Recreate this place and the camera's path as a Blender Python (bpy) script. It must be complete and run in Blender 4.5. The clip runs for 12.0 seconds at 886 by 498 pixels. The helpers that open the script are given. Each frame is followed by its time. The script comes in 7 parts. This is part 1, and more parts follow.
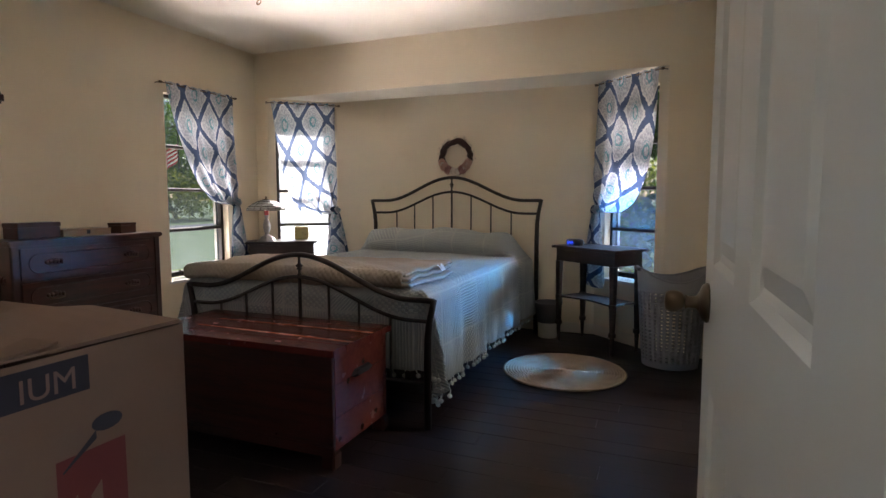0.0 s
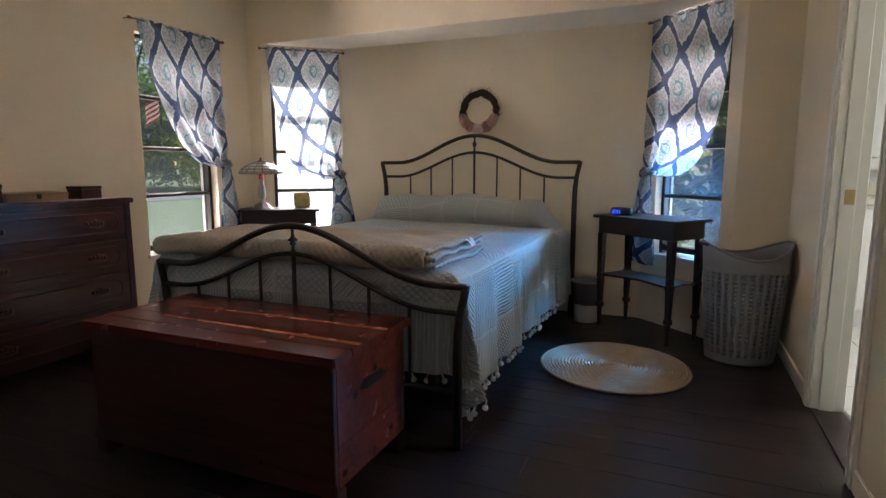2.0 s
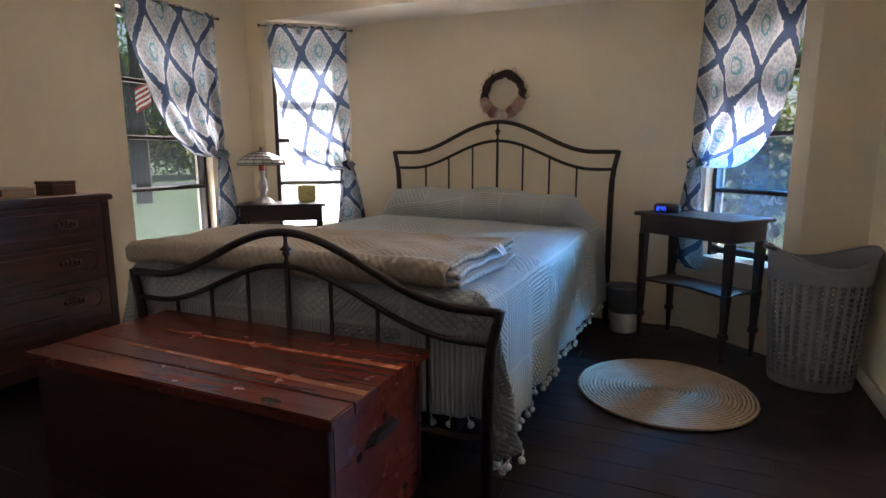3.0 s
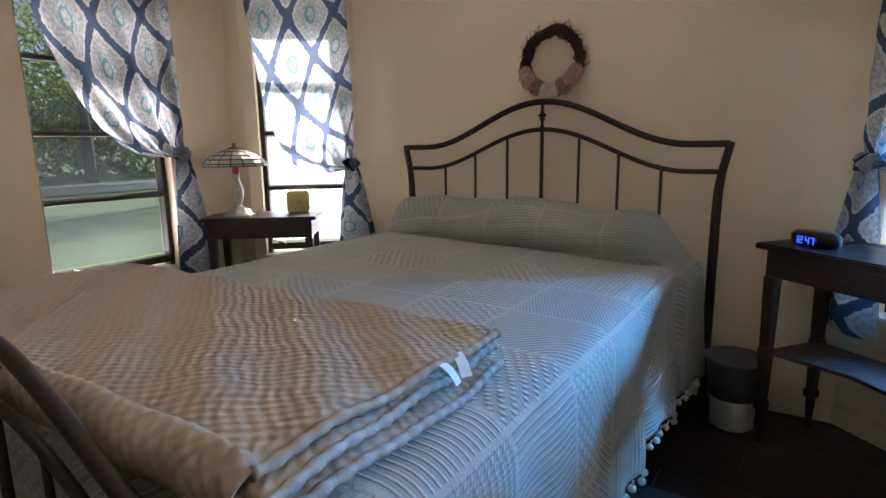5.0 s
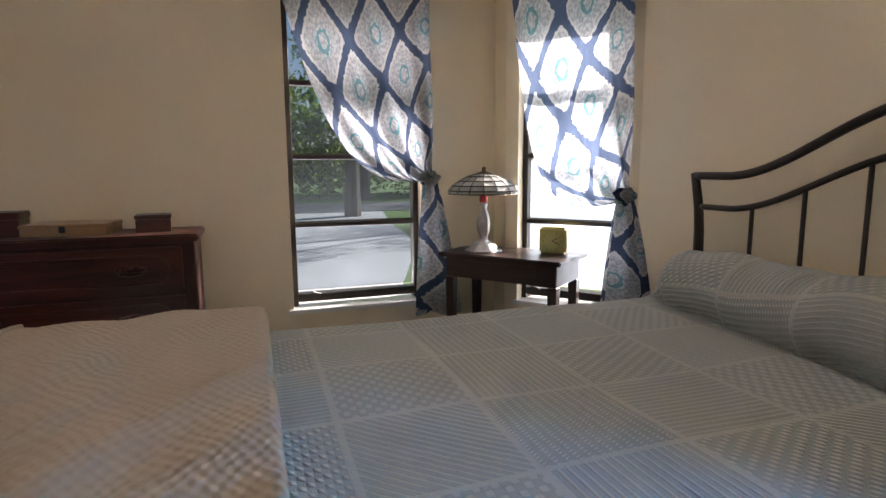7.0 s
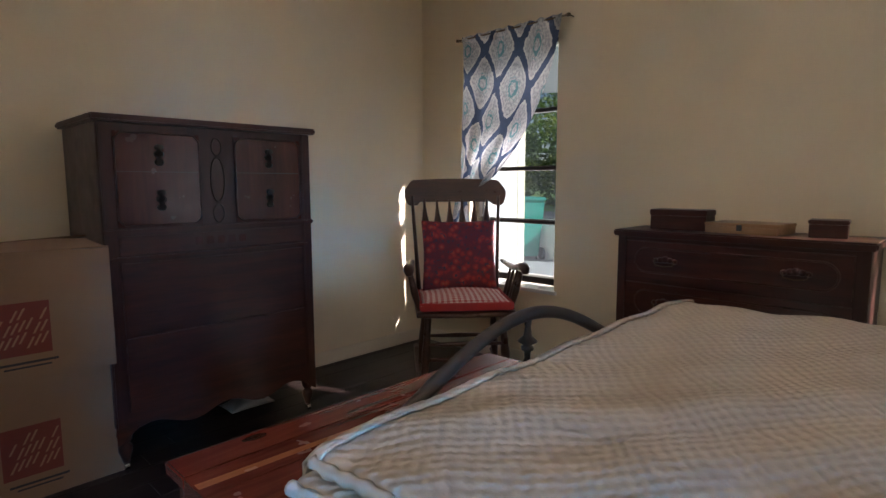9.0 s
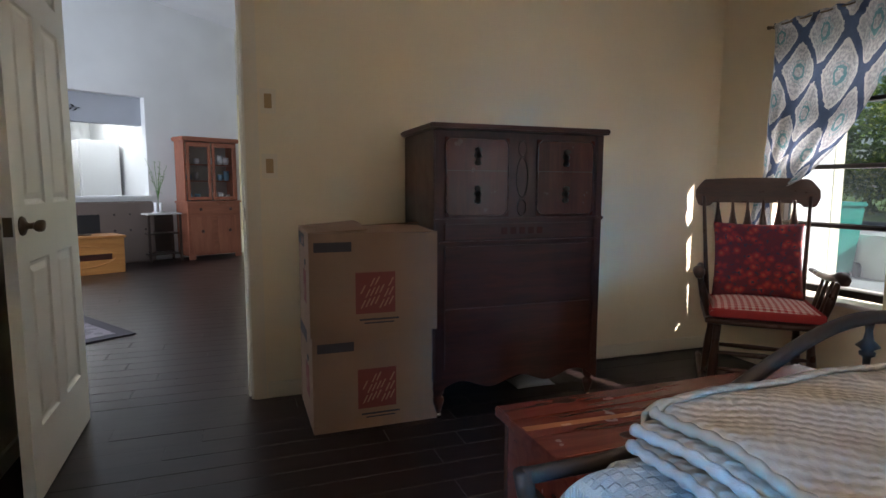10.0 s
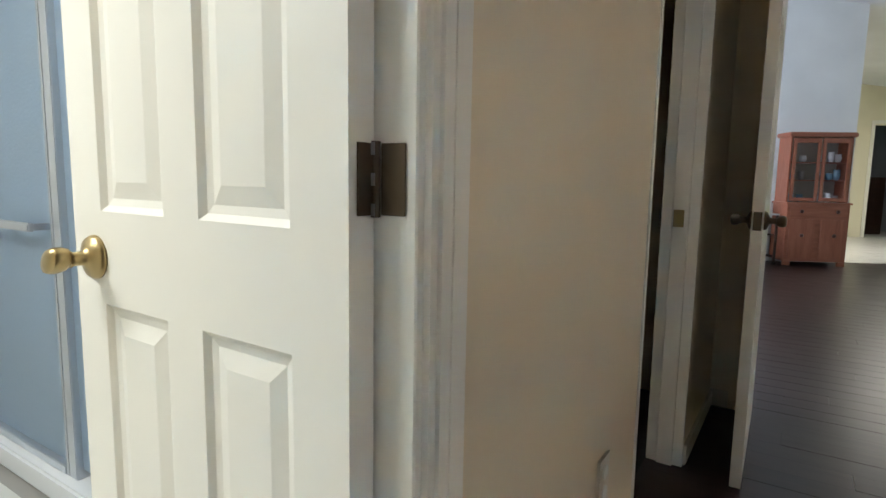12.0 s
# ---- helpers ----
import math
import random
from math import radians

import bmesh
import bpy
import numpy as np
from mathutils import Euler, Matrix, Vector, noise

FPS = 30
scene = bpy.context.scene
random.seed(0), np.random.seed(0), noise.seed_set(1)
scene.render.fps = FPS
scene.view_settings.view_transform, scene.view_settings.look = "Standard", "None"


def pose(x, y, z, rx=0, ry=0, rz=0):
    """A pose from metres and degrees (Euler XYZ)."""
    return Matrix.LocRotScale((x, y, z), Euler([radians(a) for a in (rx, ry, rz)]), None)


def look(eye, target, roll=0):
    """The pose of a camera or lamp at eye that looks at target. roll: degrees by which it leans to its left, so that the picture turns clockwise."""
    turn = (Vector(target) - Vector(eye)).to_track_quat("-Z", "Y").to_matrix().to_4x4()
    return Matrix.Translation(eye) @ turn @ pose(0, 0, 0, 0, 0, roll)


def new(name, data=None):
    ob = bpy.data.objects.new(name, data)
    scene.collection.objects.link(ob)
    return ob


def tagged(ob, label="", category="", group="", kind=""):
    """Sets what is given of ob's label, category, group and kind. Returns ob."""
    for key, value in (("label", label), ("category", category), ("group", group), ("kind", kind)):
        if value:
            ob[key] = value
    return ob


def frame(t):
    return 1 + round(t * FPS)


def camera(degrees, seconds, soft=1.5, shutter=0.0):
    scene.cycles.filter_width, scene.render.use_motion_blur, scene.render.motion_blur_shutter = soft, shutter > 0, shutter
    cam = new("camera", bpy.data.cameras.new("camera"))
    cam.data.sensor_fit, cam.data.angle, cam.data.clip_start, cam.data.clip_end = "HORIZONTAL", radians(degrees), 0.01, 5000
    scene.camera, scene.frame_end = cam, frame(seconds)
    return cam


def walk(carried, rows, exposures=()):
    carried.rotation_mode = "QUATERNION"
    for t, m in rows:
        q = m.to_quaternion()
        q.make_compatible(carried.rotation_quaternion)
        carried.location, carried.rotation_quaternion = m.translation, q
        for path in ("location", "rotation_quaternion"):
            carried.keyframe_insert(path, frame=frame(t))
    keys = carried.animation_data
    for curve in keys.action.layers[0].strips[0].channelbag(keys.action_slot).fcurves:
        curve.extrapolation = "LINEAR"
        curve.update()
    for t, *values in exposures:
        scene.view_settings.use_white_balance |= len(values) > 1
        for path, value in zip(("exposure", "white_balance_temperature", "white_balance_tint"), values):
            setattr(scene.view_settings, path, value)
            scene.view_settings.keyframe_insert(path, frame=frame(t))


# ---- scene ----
cam = camera(76.7, 12.0)
PATH = [
    (0, (1.714, -4.527, 1.083), (0.973, -2.678, 0.905), -0.1),
    (0.5, (1.66, -4.407, 1.078), (0.916, -2.561, 0.878), -0.1),
    (1, (1.585, -4.29, 1.061), (0.832, -2.451, 0.837), -0.1),
    (1.5, (1.491, -4.144, 1.054), (0.732, -2.312, 0.795), -0.1),
    (2, (1.394, -3.997, 1.032), (0.634, -2.17, 0.745), -0.0),
    (2.5, (1.288, -3.814, 1.055), (0.516, -1.996, 0.737), -0.0),
    (3, (1.196, -3.63, 1.052), (0.397, -1.827, 0.721), -0.1),
    (3.2, (1.156, -3.538, 1.053), (0.345, -1.741, 0.718), -0.0),
    (4.8, (1.04, -2.628, 1.06), (0.01, -0.954, 0.693), -1.2),
    (5, (1.054, -2.474, 1.087), (-0.032, -0.836, 0.717), -0.9),
    (5.5, (1.075, -2.157, 1.08), (-0.141, -0.605, 0.746), -0.8),
    (6, (1.013, -1.971, 1.079), (-0.343, -0.534, 0.766), -0.8),
    (6.5, (0.915, -1.788, 1.076), (-0.683, -0.617, 0.794), -0.4),
    (7, (0.836, -1.564, 1.1), (-1.039, -0.929, 0.816), -0.4),
    (7.5, (0.771, -1.606, 1.121), (-1.208, -1.576, 0.836), 0.1),
    (7.7, (0.758, -1.625, 1.139), (-1.208, -1.836, 0.841), 0.1),
    (9.3, (0.958, -1.503, 1.063), (-0.253, -3.078, 0.836), -0.0),
    (9.5, (0.988, -1.503, 1.064), (-0.071, -3.183, 0.834), 0.0),
    (9.9, (1.104, -1.466, 1.049), (0.326, -3.296, 0.84), -0.1),
    (10, (1.111, -1.457, 1.051), (0.447, -3.33, 0.827), 0.2),
    (10.5, (1.232, -1.415, 1.053), (1.024, -3.391, 0.825), 0.4),
    (11, (1.352, -1.382, 1.054), (1.604, -3.353, 0.826), 0.6),
    (11.5, (1.528, -1.391, 1.045), (2.178, -3.270, 0.812), 0.9),
    (12, (1.671, -1.445, 1.036), (2.743, -3.116, 0.79), 1.0),
]
walk(cam, [(t, look(eye, target, roll)) for t, eye, target, roll in PATH], exposures=[(0, 1.76, 6420, 21), (9.5, 1.76, 6450, 20), (10.2, 1.80, 6450, 18), (10.9, 1.93, 6450, 23), (12.0, 2.12, 6300, 15)])

# world, sun, large lights
world = bpy.data.worlds.new("world")
scene.world = world
world.use_nodes = True
SUN_EL, SUN_TRAVEL = 28.0, (0.372, -0.928)
wn = world.node_tree.nodes
sky = wn.new("ShaderNodeTexSky")
sky.sky_type = "NISHITA"
sky.sun_disc = False
sky.sun_elevation = radians(SUN_EL)
sky.sun_rotation = math.atan2(-SUN_TRAVEL[0], -SUN_TRAVEL[1])
wn["Background"].inputs["Strength"].default_value = 0.05
world.node_tree.links.new(sky.outputs[0], wn["Background"].inputs["Color"])
sun = new("sun", bpy.data.lights.new("sun", "SUN"))
sun.data.energy, sun.data.angle, sun.data.color = 5.0, radians(0.5), (1.0, 0.95, 0.86)
_c = math.cos(radians(SUN_EL))
sun.matrix_world = look((0, 0, 9), (SUN_TRAVEL[0] * _c, SUN_TRAVEL[1] * _c, 9 - math.sin(radians(SUN_EL))))


def area_lamp(name, at, target, w, h, power, color):
    ob = new(name, bpy.data.lights.new(name, "AREA"))
    ob.data.shape, ob.data.size, ob.data.size_y = "RECTANGLE", w, h
    ob.data.energy, ob.data.color = power, color
    ob.matrix_world = look(at, target)
    return ob


# added blue lamp outside the bay-right window, standing in for sky light
area_lamp("light_sky_bay_right", (1.98, 0.41, 1.01), (0.78, -1.25, 0.34), 0.17, 0.32, 12.5, (0.09, 0.44, 1.0)).data.spread = radians(60)
for nm, a, b in (("west", (-1.80, -1.105, 1.165), (0, -1.105, 1.165)), ("southwest", (-1.80, -3.5375, 1.165), (0, -3.5375, 1.165)), ("bay_left", (-1.43, -0.18, 1.165), (-0.77, -0.95, 1.165)), ("bay_right", (1.51, -0.16, 1.165), (0.88, -0.93, 1.165))):
    ob = new("portal_" + nm, bpy.data.lights.new("portal_" + nm, "AREA"))
    ob.data.shape, ob.data.size, ob.data.size_y = "RECTANGLE", 0.64, 1.42
    ob.data.cycles.is_portal = True
    ob.matrix_world = look(a, b)
# fill lamps added below each sill for sun off the pale driveway and walls
for nm, a, b, e in (("west", (-2.30, -1.10, 0.10), (0.4, -1.5, 2.1), 22), ("southwest", (-2.30, -3.54, 0.10), (0.4, -3.2, 2.1), 15), ("bay_left", (-1.85, 0.32, 0.10), (0.0, -1.6, 2.3), 13), ("bay_right", (1.74, 0.42, 0.10), (0.2, -1.6, 2.3), 17)):
    area_lamp("light_bounce_" + nm, a, b, 0.6, 0.45, e, (1.0, 0.92, 0.87)).data.spread = radians(100)
# free-hanging lamps added to brighten the other rooms; no fixture or window there
area_lamp("light_bathroom", (3.2, -0.9, 2.25), (2.9, -1.4, 0), 0.8, 0.8, 9.5, (0.96, 1.0, 0.92))
area_lamp("light_living", (7.0, -5.6, 1.7), (1.5, -8.4, 1.0), 3.0, 2.0, 92, (0.80, 0.90, 1.0))
area_lamp("light_kitchen", (3.6, -11.2, 2.3), (3.4, -11.3, 1.0), 1.4, 0.8, 10, (0.92, 1.0, 1.0))
area_lamp("light_hall", (0.2, -12.4, 2.55), (0.3, -12.6, 0), 1.0, 1.0, 17, (1.0, 0.96, 0.82))


# mesh helpers
def part(name, bm, mat, parent=None, label="", smooth=False):
    me = bpy.data.meshes.new(name)
    bm.normal_update()
    bm.to_mesh(me)
    bm.free()
    for m in mat if isinstance(mat, (list, tuple)) else [mat]:
        me.materials.append(m)
    if smooth:
        me.polygons.foreach_set("use_smooth", [True] * len(me.polygons))
    ob = new(name, me)
    if parent:
        ob.parent = parent
    if label:
        ob["label"] = label
    return ob


def thing(name, at, rz, label, category, group=""):
    ob = new(name)
    ob.empty_display_size = 0.1
    ob.matrix_basis = pose(at[0], at[1], at[2], 0, 0, rz)
    return tagged(ob, label, category, group)


def box(bm, x0, x1, y0, y1, z0, z1, mi=0):
    vs = [bm.verts.new((x, y, z)) for x in (x0, x1) for y in (y0, y1) for z in (z0, z1)]
    for q in ((0, 1, 3, 2), (4, 6, 7, 5), (0, 4, 5, 1), (2, 3, 7, 6), (0, 2, 6, 4), (1, 5, 7, 3)):
        bm.faces.new([vs[i] for i in q]).material_index = mi
    return vs


def bevel(bm, w, seg=2):
    bmesh.ops.recalc_face_normals(bm, faces=bm.faces)
    ed = [e for e in bm.edges if len(e.link_faces) == 2 and e.calc_face_angle(0) > 0.6]
    bmesh.ops.bevel(bm, geom=ed, offset=w, segments=seg, affect="EDGES", clamp_overlap=True)
    return bm


def bbox(x0, x1, y0, y1, z0, z1, w=0.004, seg=2):
    bm = bmesh.new()
    box(bm, x0, x1, y0, y1, z0, z1)
    return bevel(bm, w, seg)


def lathe(bm, prof, n=20, cx=0.0, cy=0.0, rx=1.0, ry=1.0):
    """Revolve (radius, z) pairs."""
    rings = []
    for r, z in prof:
        rings.append([bm.verts.new((cx + rx * r * math.cos(2 * math.pi * i / n), cy + ry * r * math.sin(2 * math.pi * i / n), z)) for i in range(n)])
    for a, b in zip(rings, rings[1:]):
        for i in range(n):
            bm.faces.new((a[i], a[(i + 1) % n], b[(i + 1) % n], b[i]))
    bm.faces.new(rings[0][::-1])
    bm.faces.new(rings[-1])
    return bm


def tube(bm, pts, r, n=8, closed=False):
    """A round bar along points; r a number or one per point."""
    pts = [Vector(p) for p in pts]
    m = len(pts)
    rings, up = [], None
    for i, p in enumerate(pts):
        a = pts[(i - 1) % m] if closed or i else p
        b = pts[(i + 1) % m] if closed or i < m - 1 else p
        d = (b - a).normalized()
        if up is None:
            up = Vector((0, 0, 1)) if abs(d.z) < 0.9 else Vector((0, 1, 0))
        s = d.cross(up).normalized()
        up = s.cross(d).normalized()
        rr = r[i] if isinstance(r, (list, tuple)) else r
        rings.append([bm.verts.new(p + s * rr * math.cos(2 * math.pi * k / n) + up * rr * math.sin(2 * math.pi * k / n)) for k in range(n)])
    pairs = list(zip(rings, rings[1:])) + ([(rings[-1], rings[0])] if closed else [])
    for a, b in pairs:
        for k in range(n):
            bm.faces.new((a[k], a[(k + 1) % n], b[(k + 1) % n], b[k]))
    if not closed:
        bm.faces.new(rings[0][::-1])
        bm.faces.new(rings[-1])
    return bm


def grid(bm, nu, nv, f, mi=0, uv=None):
    """A sheet of (nu+1) x (nv+1) points f(u, v); uv(u, v) gives its cloth coordinates."""
    lay = bm.loops.layers.uv.verify() if uv else None
    V = [[bm.verts.new(f(i / nu, j / nv)) for j in range(nv + 1)] for i in range(nu + 1)]
    for i in range(nu):
        for j in range(nv):
            fc = bm.faces.new((V[i][j], V[i + 1][j], V[i + 1][j + 1], V[i][j + 1]))
            fc.material_index = mi
            if uv:
                for lp, (a, b) in zip(fc.loops, ((i, j), (i + 1, j), (i + 1, j + 1), (i, j + 1))):
                    lp[lay].uv = uv(a / nu, b / nv)
    return V


def prism(bm, pts, z0, z1):
    lo = [bm.verts.new((x, y, z0)) for x, y in pts]
    hi = [bm.verts.new((x, y, z1)) for x, y in pts]
    n = len(pts)
    bm.faces.new(lo[::-1])
    bm.faces.new(hi)
    for i in range(n):
        bm.faces.new((lo[i], lo[(i + 1) % n], hi[(i + 1) % n], hi[i]))
    return bm


def move(bm, m, start=0):
    bm.verts.ensure_lookup_table()
    for v in bm.verts[start:]:
        v.co = m @ v.co


# materials
def mat(name, col, rough=0.6, metal=0.0, spec=0.5):
    m = bpy.data.materials.new(name)
    m.use_nodes = True
    b = m.node_tree.nodes["Principled BSDF"]
    b.inputs["Base Color"].default_value = (*col, 1)
    b.inputs["Roughness"].default_value = rough
    b.inputs["Metallic"].default_value = metal
    b.inputs["Specular IOR Level"].default_value = spec
    return m


class N:
    """Short names for building node graphs."""

    def __init__(self, m):
        self.t = m.node_tree
        self.b = self.t.nodes["Principled BSDF"]
        self.tc = self.t.nodes.new("ShaderNodeTexCoord")

    def put(self, sock, v):
        if isinstance(v, bpy.types.NodeSocket):
            self.t.links.new(v, sock)
        else:
            sock.default_value = v

    def co(self, kind="Object", scale=(1, 1, 1), rot=(0, 0, 0)):
        n = self.t.nodes.new("ShaderNodeMapping")
        self.put(n.inputs[0], self.tc.outputs[kind])
        n.inputs["Scale"].default_value = scale
        n.inputs["Rotation"].default_value = rot
        return n.outputs[0]

    def noise(self, co, scale, detail=3.0, rough=0.5, dist=0.0):
        n = self.t.nodes.new("ShaderNodeTexNoise")
        self.put(n.inputs["Vector"], co)
        n.inputs["Scale"].default_value, n.inputs["Detail"].default_value = scale, detail
        n.inputs["Roughness"].default_value, n.inputs["Distortion"].default_value = rough, dist
        return n.outputs[0]

    def voro(self, co, scale, out="Distance", feature="F1"):
        n = self.t.nodes.new("ShaderNodeTexVoronoi")
        n.feature = feature
        self.put(n.inputs["Vector"], co)
        n.inputs["Scale"].default_value = scale
        return n.outputs[out]

    def wave(self, co, scale, dist=0.0, axis="X", profile="SIN"):
        n = self.t.nodes.new("ShaderNodeTexWave")
        n.bands_direction, n.wave_profile = axis, profile
        self.put(n.inputs["Vector"], co)
        n.inputs["Scale"].default_value, n.inputs["Distortion"].default_value = scale, dist
        return n.outputs["Fac"]

    def math(self, op, a, b=0.0, c=0.0):
        n = self.t.nodes.new("ShaderNodeMath")
        n.operation = op
        for i, v in enumerate((a, b, c)):
            self.put(n.inputs[i], v)
        return n.outputs[0]

    def sep(self, co):
        n = self.t.nodes.new("ShaderNodeSeparateXYZ")
        self.put(n.inputs[0], co)
        return n.outputs

    def ramp(self, f, stops, smooth=False):
        n = self.t.nodes.new("ShaderNodeValToRGB")
        self.put(n.inputs[0], f)
        el = n.color_ramp.elements
        while len(el) < len(stops):
            el.new(0.5)
        for e, (p, c) in zip(el, stops):
            e.position, e.color = p, (*c, 1) if len(c) == 3 else c
        return n.outputs[0]

    def mix(self, f, a, b, kind="MIX"):
        n = self.t.nodes.new("ShaderNodeMix")
        n.data_type, n.blend_type = "RGBA", kind
        self.put(n.inputs[0], f)
        self.put(n.inputs[6], (*a, 1) if isinstance(a, tuple) else a)
        self.put(n.inputs[7], (*b, 1) if isinstance(b, tuple) else b)
        return n.outputs[2]

    def color(self, v):
        self.put(self.b.inputs["Base Color"], v)

    def rough(self, f, lo, hi):
        self.put(self.b.inputs["Roughness"], self.math("MULTIPLY_ADD", f, hi - lo, lo))

    def bump(self, h, strength=0.3, dist=0.002):
        n = self.t.nodes.new("ShaderNodeBump")
        n.inputs["Strength"].default_value, n.inputs["Distance"].default_value = strength, dist
        self.put(n.inputs["Height"], h)
        self.put(self.b.inputs["Normal"], n.outputs[0])


def paint(name, col, rough=0.55, orange=0.25, var=0.06):
    m = mat(name, col, rough)
    n = N(m)
    big = n.noise(n.co(), 1.3, 3)
    dark, lite = tuple(c * (1 - var) for c in col), tuple(min(1, c * (1 + var)) for c in col)
    n.color(n.ramp(big, [(0.3, dark), (0.7, lite)]))
    n.bump(n.noise(n.co(), 160, 3), orange, 0.001)
    n.rough(n.noise(n.co(), 9, 2), rough - 0.08, rough + 0.1)
    return m


def wood(name, dark, lite, rough=0.35, axis="X", scale=1.0, knots=False):
    m = mat(name, lite, rough)
    n = N(m)
    sc = {"X": (1.2, 14, 14), "Y": (14, 1.2, 14), "Z": (14, 14, 1.2)}[axis]
    co = n.co("Object", tuple(c * scale for c in sc))
    g = n.noise(co, 1.6, 6, 0.6, 0.8)
    fine = n.noise(n.co("Object", tuple(c * scale * 5 for c in sc)), 2.5, 3)
    mixed = n.math("MULTIPLY_ADD", fine, 0.3, n.math("MULTIPLY", g, 0.8))
    n.color(n.ramp(mixed, [(0.35, dark), (0.72, lite)]))
    n.rough(n.noise(n.co(), 14, 3), rough - 0.08, rough + 0.15)
    n.bump(mixed, 0.15, 0.001)
    return m


M_WALL = paint("cream_wall_paint", (0.775, 0.67, 0.495), 0.6)
M_CEIL = paint("ceiling_paint", (0.74, 0.68, 0.56), 0.8, 0.6)
M_WHITE = paint("white_trim_paint", (0.80, 0.78, 0.70), 0.38, 0.1, 0.03)
M_WALLW = paint("white_living_wall_paint", (0.75, 0.77, 0.77), 0.6)
M_BRONZE = mat("dark_bronze_frame", (0.035, 0.03, 0.026), 0.4, 0.6)
M_BRASS = mat("aged_brass", (0.42, 0.32, 0.16), 0.35, 1.0)
M_BRASSDK = mat("tarnished_brass", (0.14, 0.105, 0.07), 0.4, 1.0)
M_IRON = mat("dark_bronze_iron", (0.030, 0.022, 0.018), 0.42, 0.4)
M_CHROME = mat("chrome", (0.75, 0.76, 0.78), 0.15, 1.0)
M_BLACK = mat("black_plastic", (0.012, 0.012, 0.014), 0.3)
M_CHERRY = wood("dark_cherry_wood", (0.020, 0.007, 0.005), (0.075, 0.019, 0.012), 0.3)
M_CHERRYZ = wood("dark_cherry_wood_upright", (0.020, 0.007, 0.005), (0.055, 0.015, 0.011), 0.3, "Z")
M_DARKW = wood("near_black_wood", (0.012, 0.007, 0.006), (0.038, 0.018, 0.013), 0.32)
M_CARTON = mat("brown_cardboard", (0.22, 0.145, 0.105), 0.85)
n = N(M_CARTON)
n.color(n.mix(n.noise(n.co(), 5, 4), (0.235, 0.145, 0.098), (0.30, 0.195, 0.130)))
n.bump(n.noise(n.co("Object", (1, 1, 12)), 90, 2), 0.15, 0.001)
M_RED = mat("red_cloth", (0.42, 0.035, 0.035), 0.85)
M_GLASS = mat("window_glass", (0.32, 0.37, 0.40), 0.0)
M_GLASS.node_tree.nodes["Principled BSDF"].inputs["Transmission Weight"].default_value = 1.0
M_GLASS.node_tree.nodes["Principled BSDF"].inputs["IOR"].default_value = 1.02


def hazed(m, share):
    """A pale translucent film on the panes: dustiness and painted glare haze."""
    n = N(m)
    veil = n.t.nodes.new("ShaderNodeBsdfTranslucent")
    veil.inputs["Color"].default_value = (0.62, 0.72, 0.80, 1)
    haze = n.t.nodes.new("ShaderNodeMixShader")
    n.put(haze.inputs[0], n.math("MULTIPLY_ADD", n.noise(n.co(), 7, 4), share * 0.8, share * 0.6))
    n.put(haze.inputs[1], n.b.outputs[0])
    n.put(haze.inputs[2], veil.outputs[0])
    n.put(n.t.nodes["Material Output"].inputs[0], haze.outputs[0])
    return m


# far denser film for the bay-left window, whitening it like sun glare
M_GLASS_HAZY = hazed(M_GLASS.copy(), 0.20)
hazed(M_GLASS, 0.007)


# the bedroom: floor z 0, bay wall y 0, west wall x -1.735, east wall x 1.975, south wall y -4.275
XW, XE, YS, YN, H = -1.735, 1.975, -4.275, -0.42, 2.36
BAY = [(-1.61, YN), (-1.145, -0.02), (1.19, 0.02), (1.70, YN)]
ZS = 1.968
TH = 0.16
WIN_Z0, WIN_Z1 = 0.468, 1.865
WA, WD = (-1.410, -0.80), (-3.85, -3.225)


def wall(name, p, q, z0, z1, th, mats, holes=(), label="", parent=None):
    """A wall whose room face runs from p to q, the room on its left; holes are (start, end, bottom, top) along it."""
    p, q = Vector((*p, 0)), Vector((*q, 0))
    L, d = (q - p).length, (q - p).normalized()
    bm = bmesh.new()
    xs = [0.0]
    for a, b, lo, hi in sorted(holes):
        if a > xs[-1]:
            box(bm, xs[-1], a, -th, 0, z0, z1)
        if lo > z0:
            box(bm, a, b, -th, 0, z0, lo)
        if hi < z1:
            box(bm, a, b, -th, 0, hi, z1)
        xs.append(b)
    if xs[-1] < L:
        box(bm, xs[-1], L, -th, 0, z0, z1)
    bmesh.ops.recalc_face_normals(bm, faces=bm.faces)
    move(bm, Matrix(((d.x, -d.y, 0, p.x), (d.y, d.x, 0, p.y), (0, 0, 1, 0), (0, 0, 0, 1))))
    return tagged(part(name, bm, mats), label, "wall", kind="structure")


Y0 = YN + 0.16
wall("wall_west", (XW, Y0), (XW, YS - 0.12), 0, H, TH, M_WALL,
     [(Y0 - WA[1], Y0 - WA[0], WIN_Z0, WIN_Z1), (Y0 - WD[1], Y0 - WD[0], WIN_Z0, WIN_Z1)], "cream painted wall with two tall windows")
JX0, JX1 = 1.090, 1.835
wall("wall_south", (XW, YS), (JX0, YS), 0, H, 0.12, M_WALL, (), "cream painted wall with two light switches")
wall("wall_south_return", (JX1, YS), (XE + 0.12, YS), 0, H, 0.12, M_WALL, (), "cream wall stub beside the entry door")
wall("wall_south_header", (JX0, YS), (JX1, YS), 2.05, H, 0.12, M_WALL, (), "cream wall above the entry door")
BATH, CLOS = (-1.885, -1.250), (-3.575, -2.80)
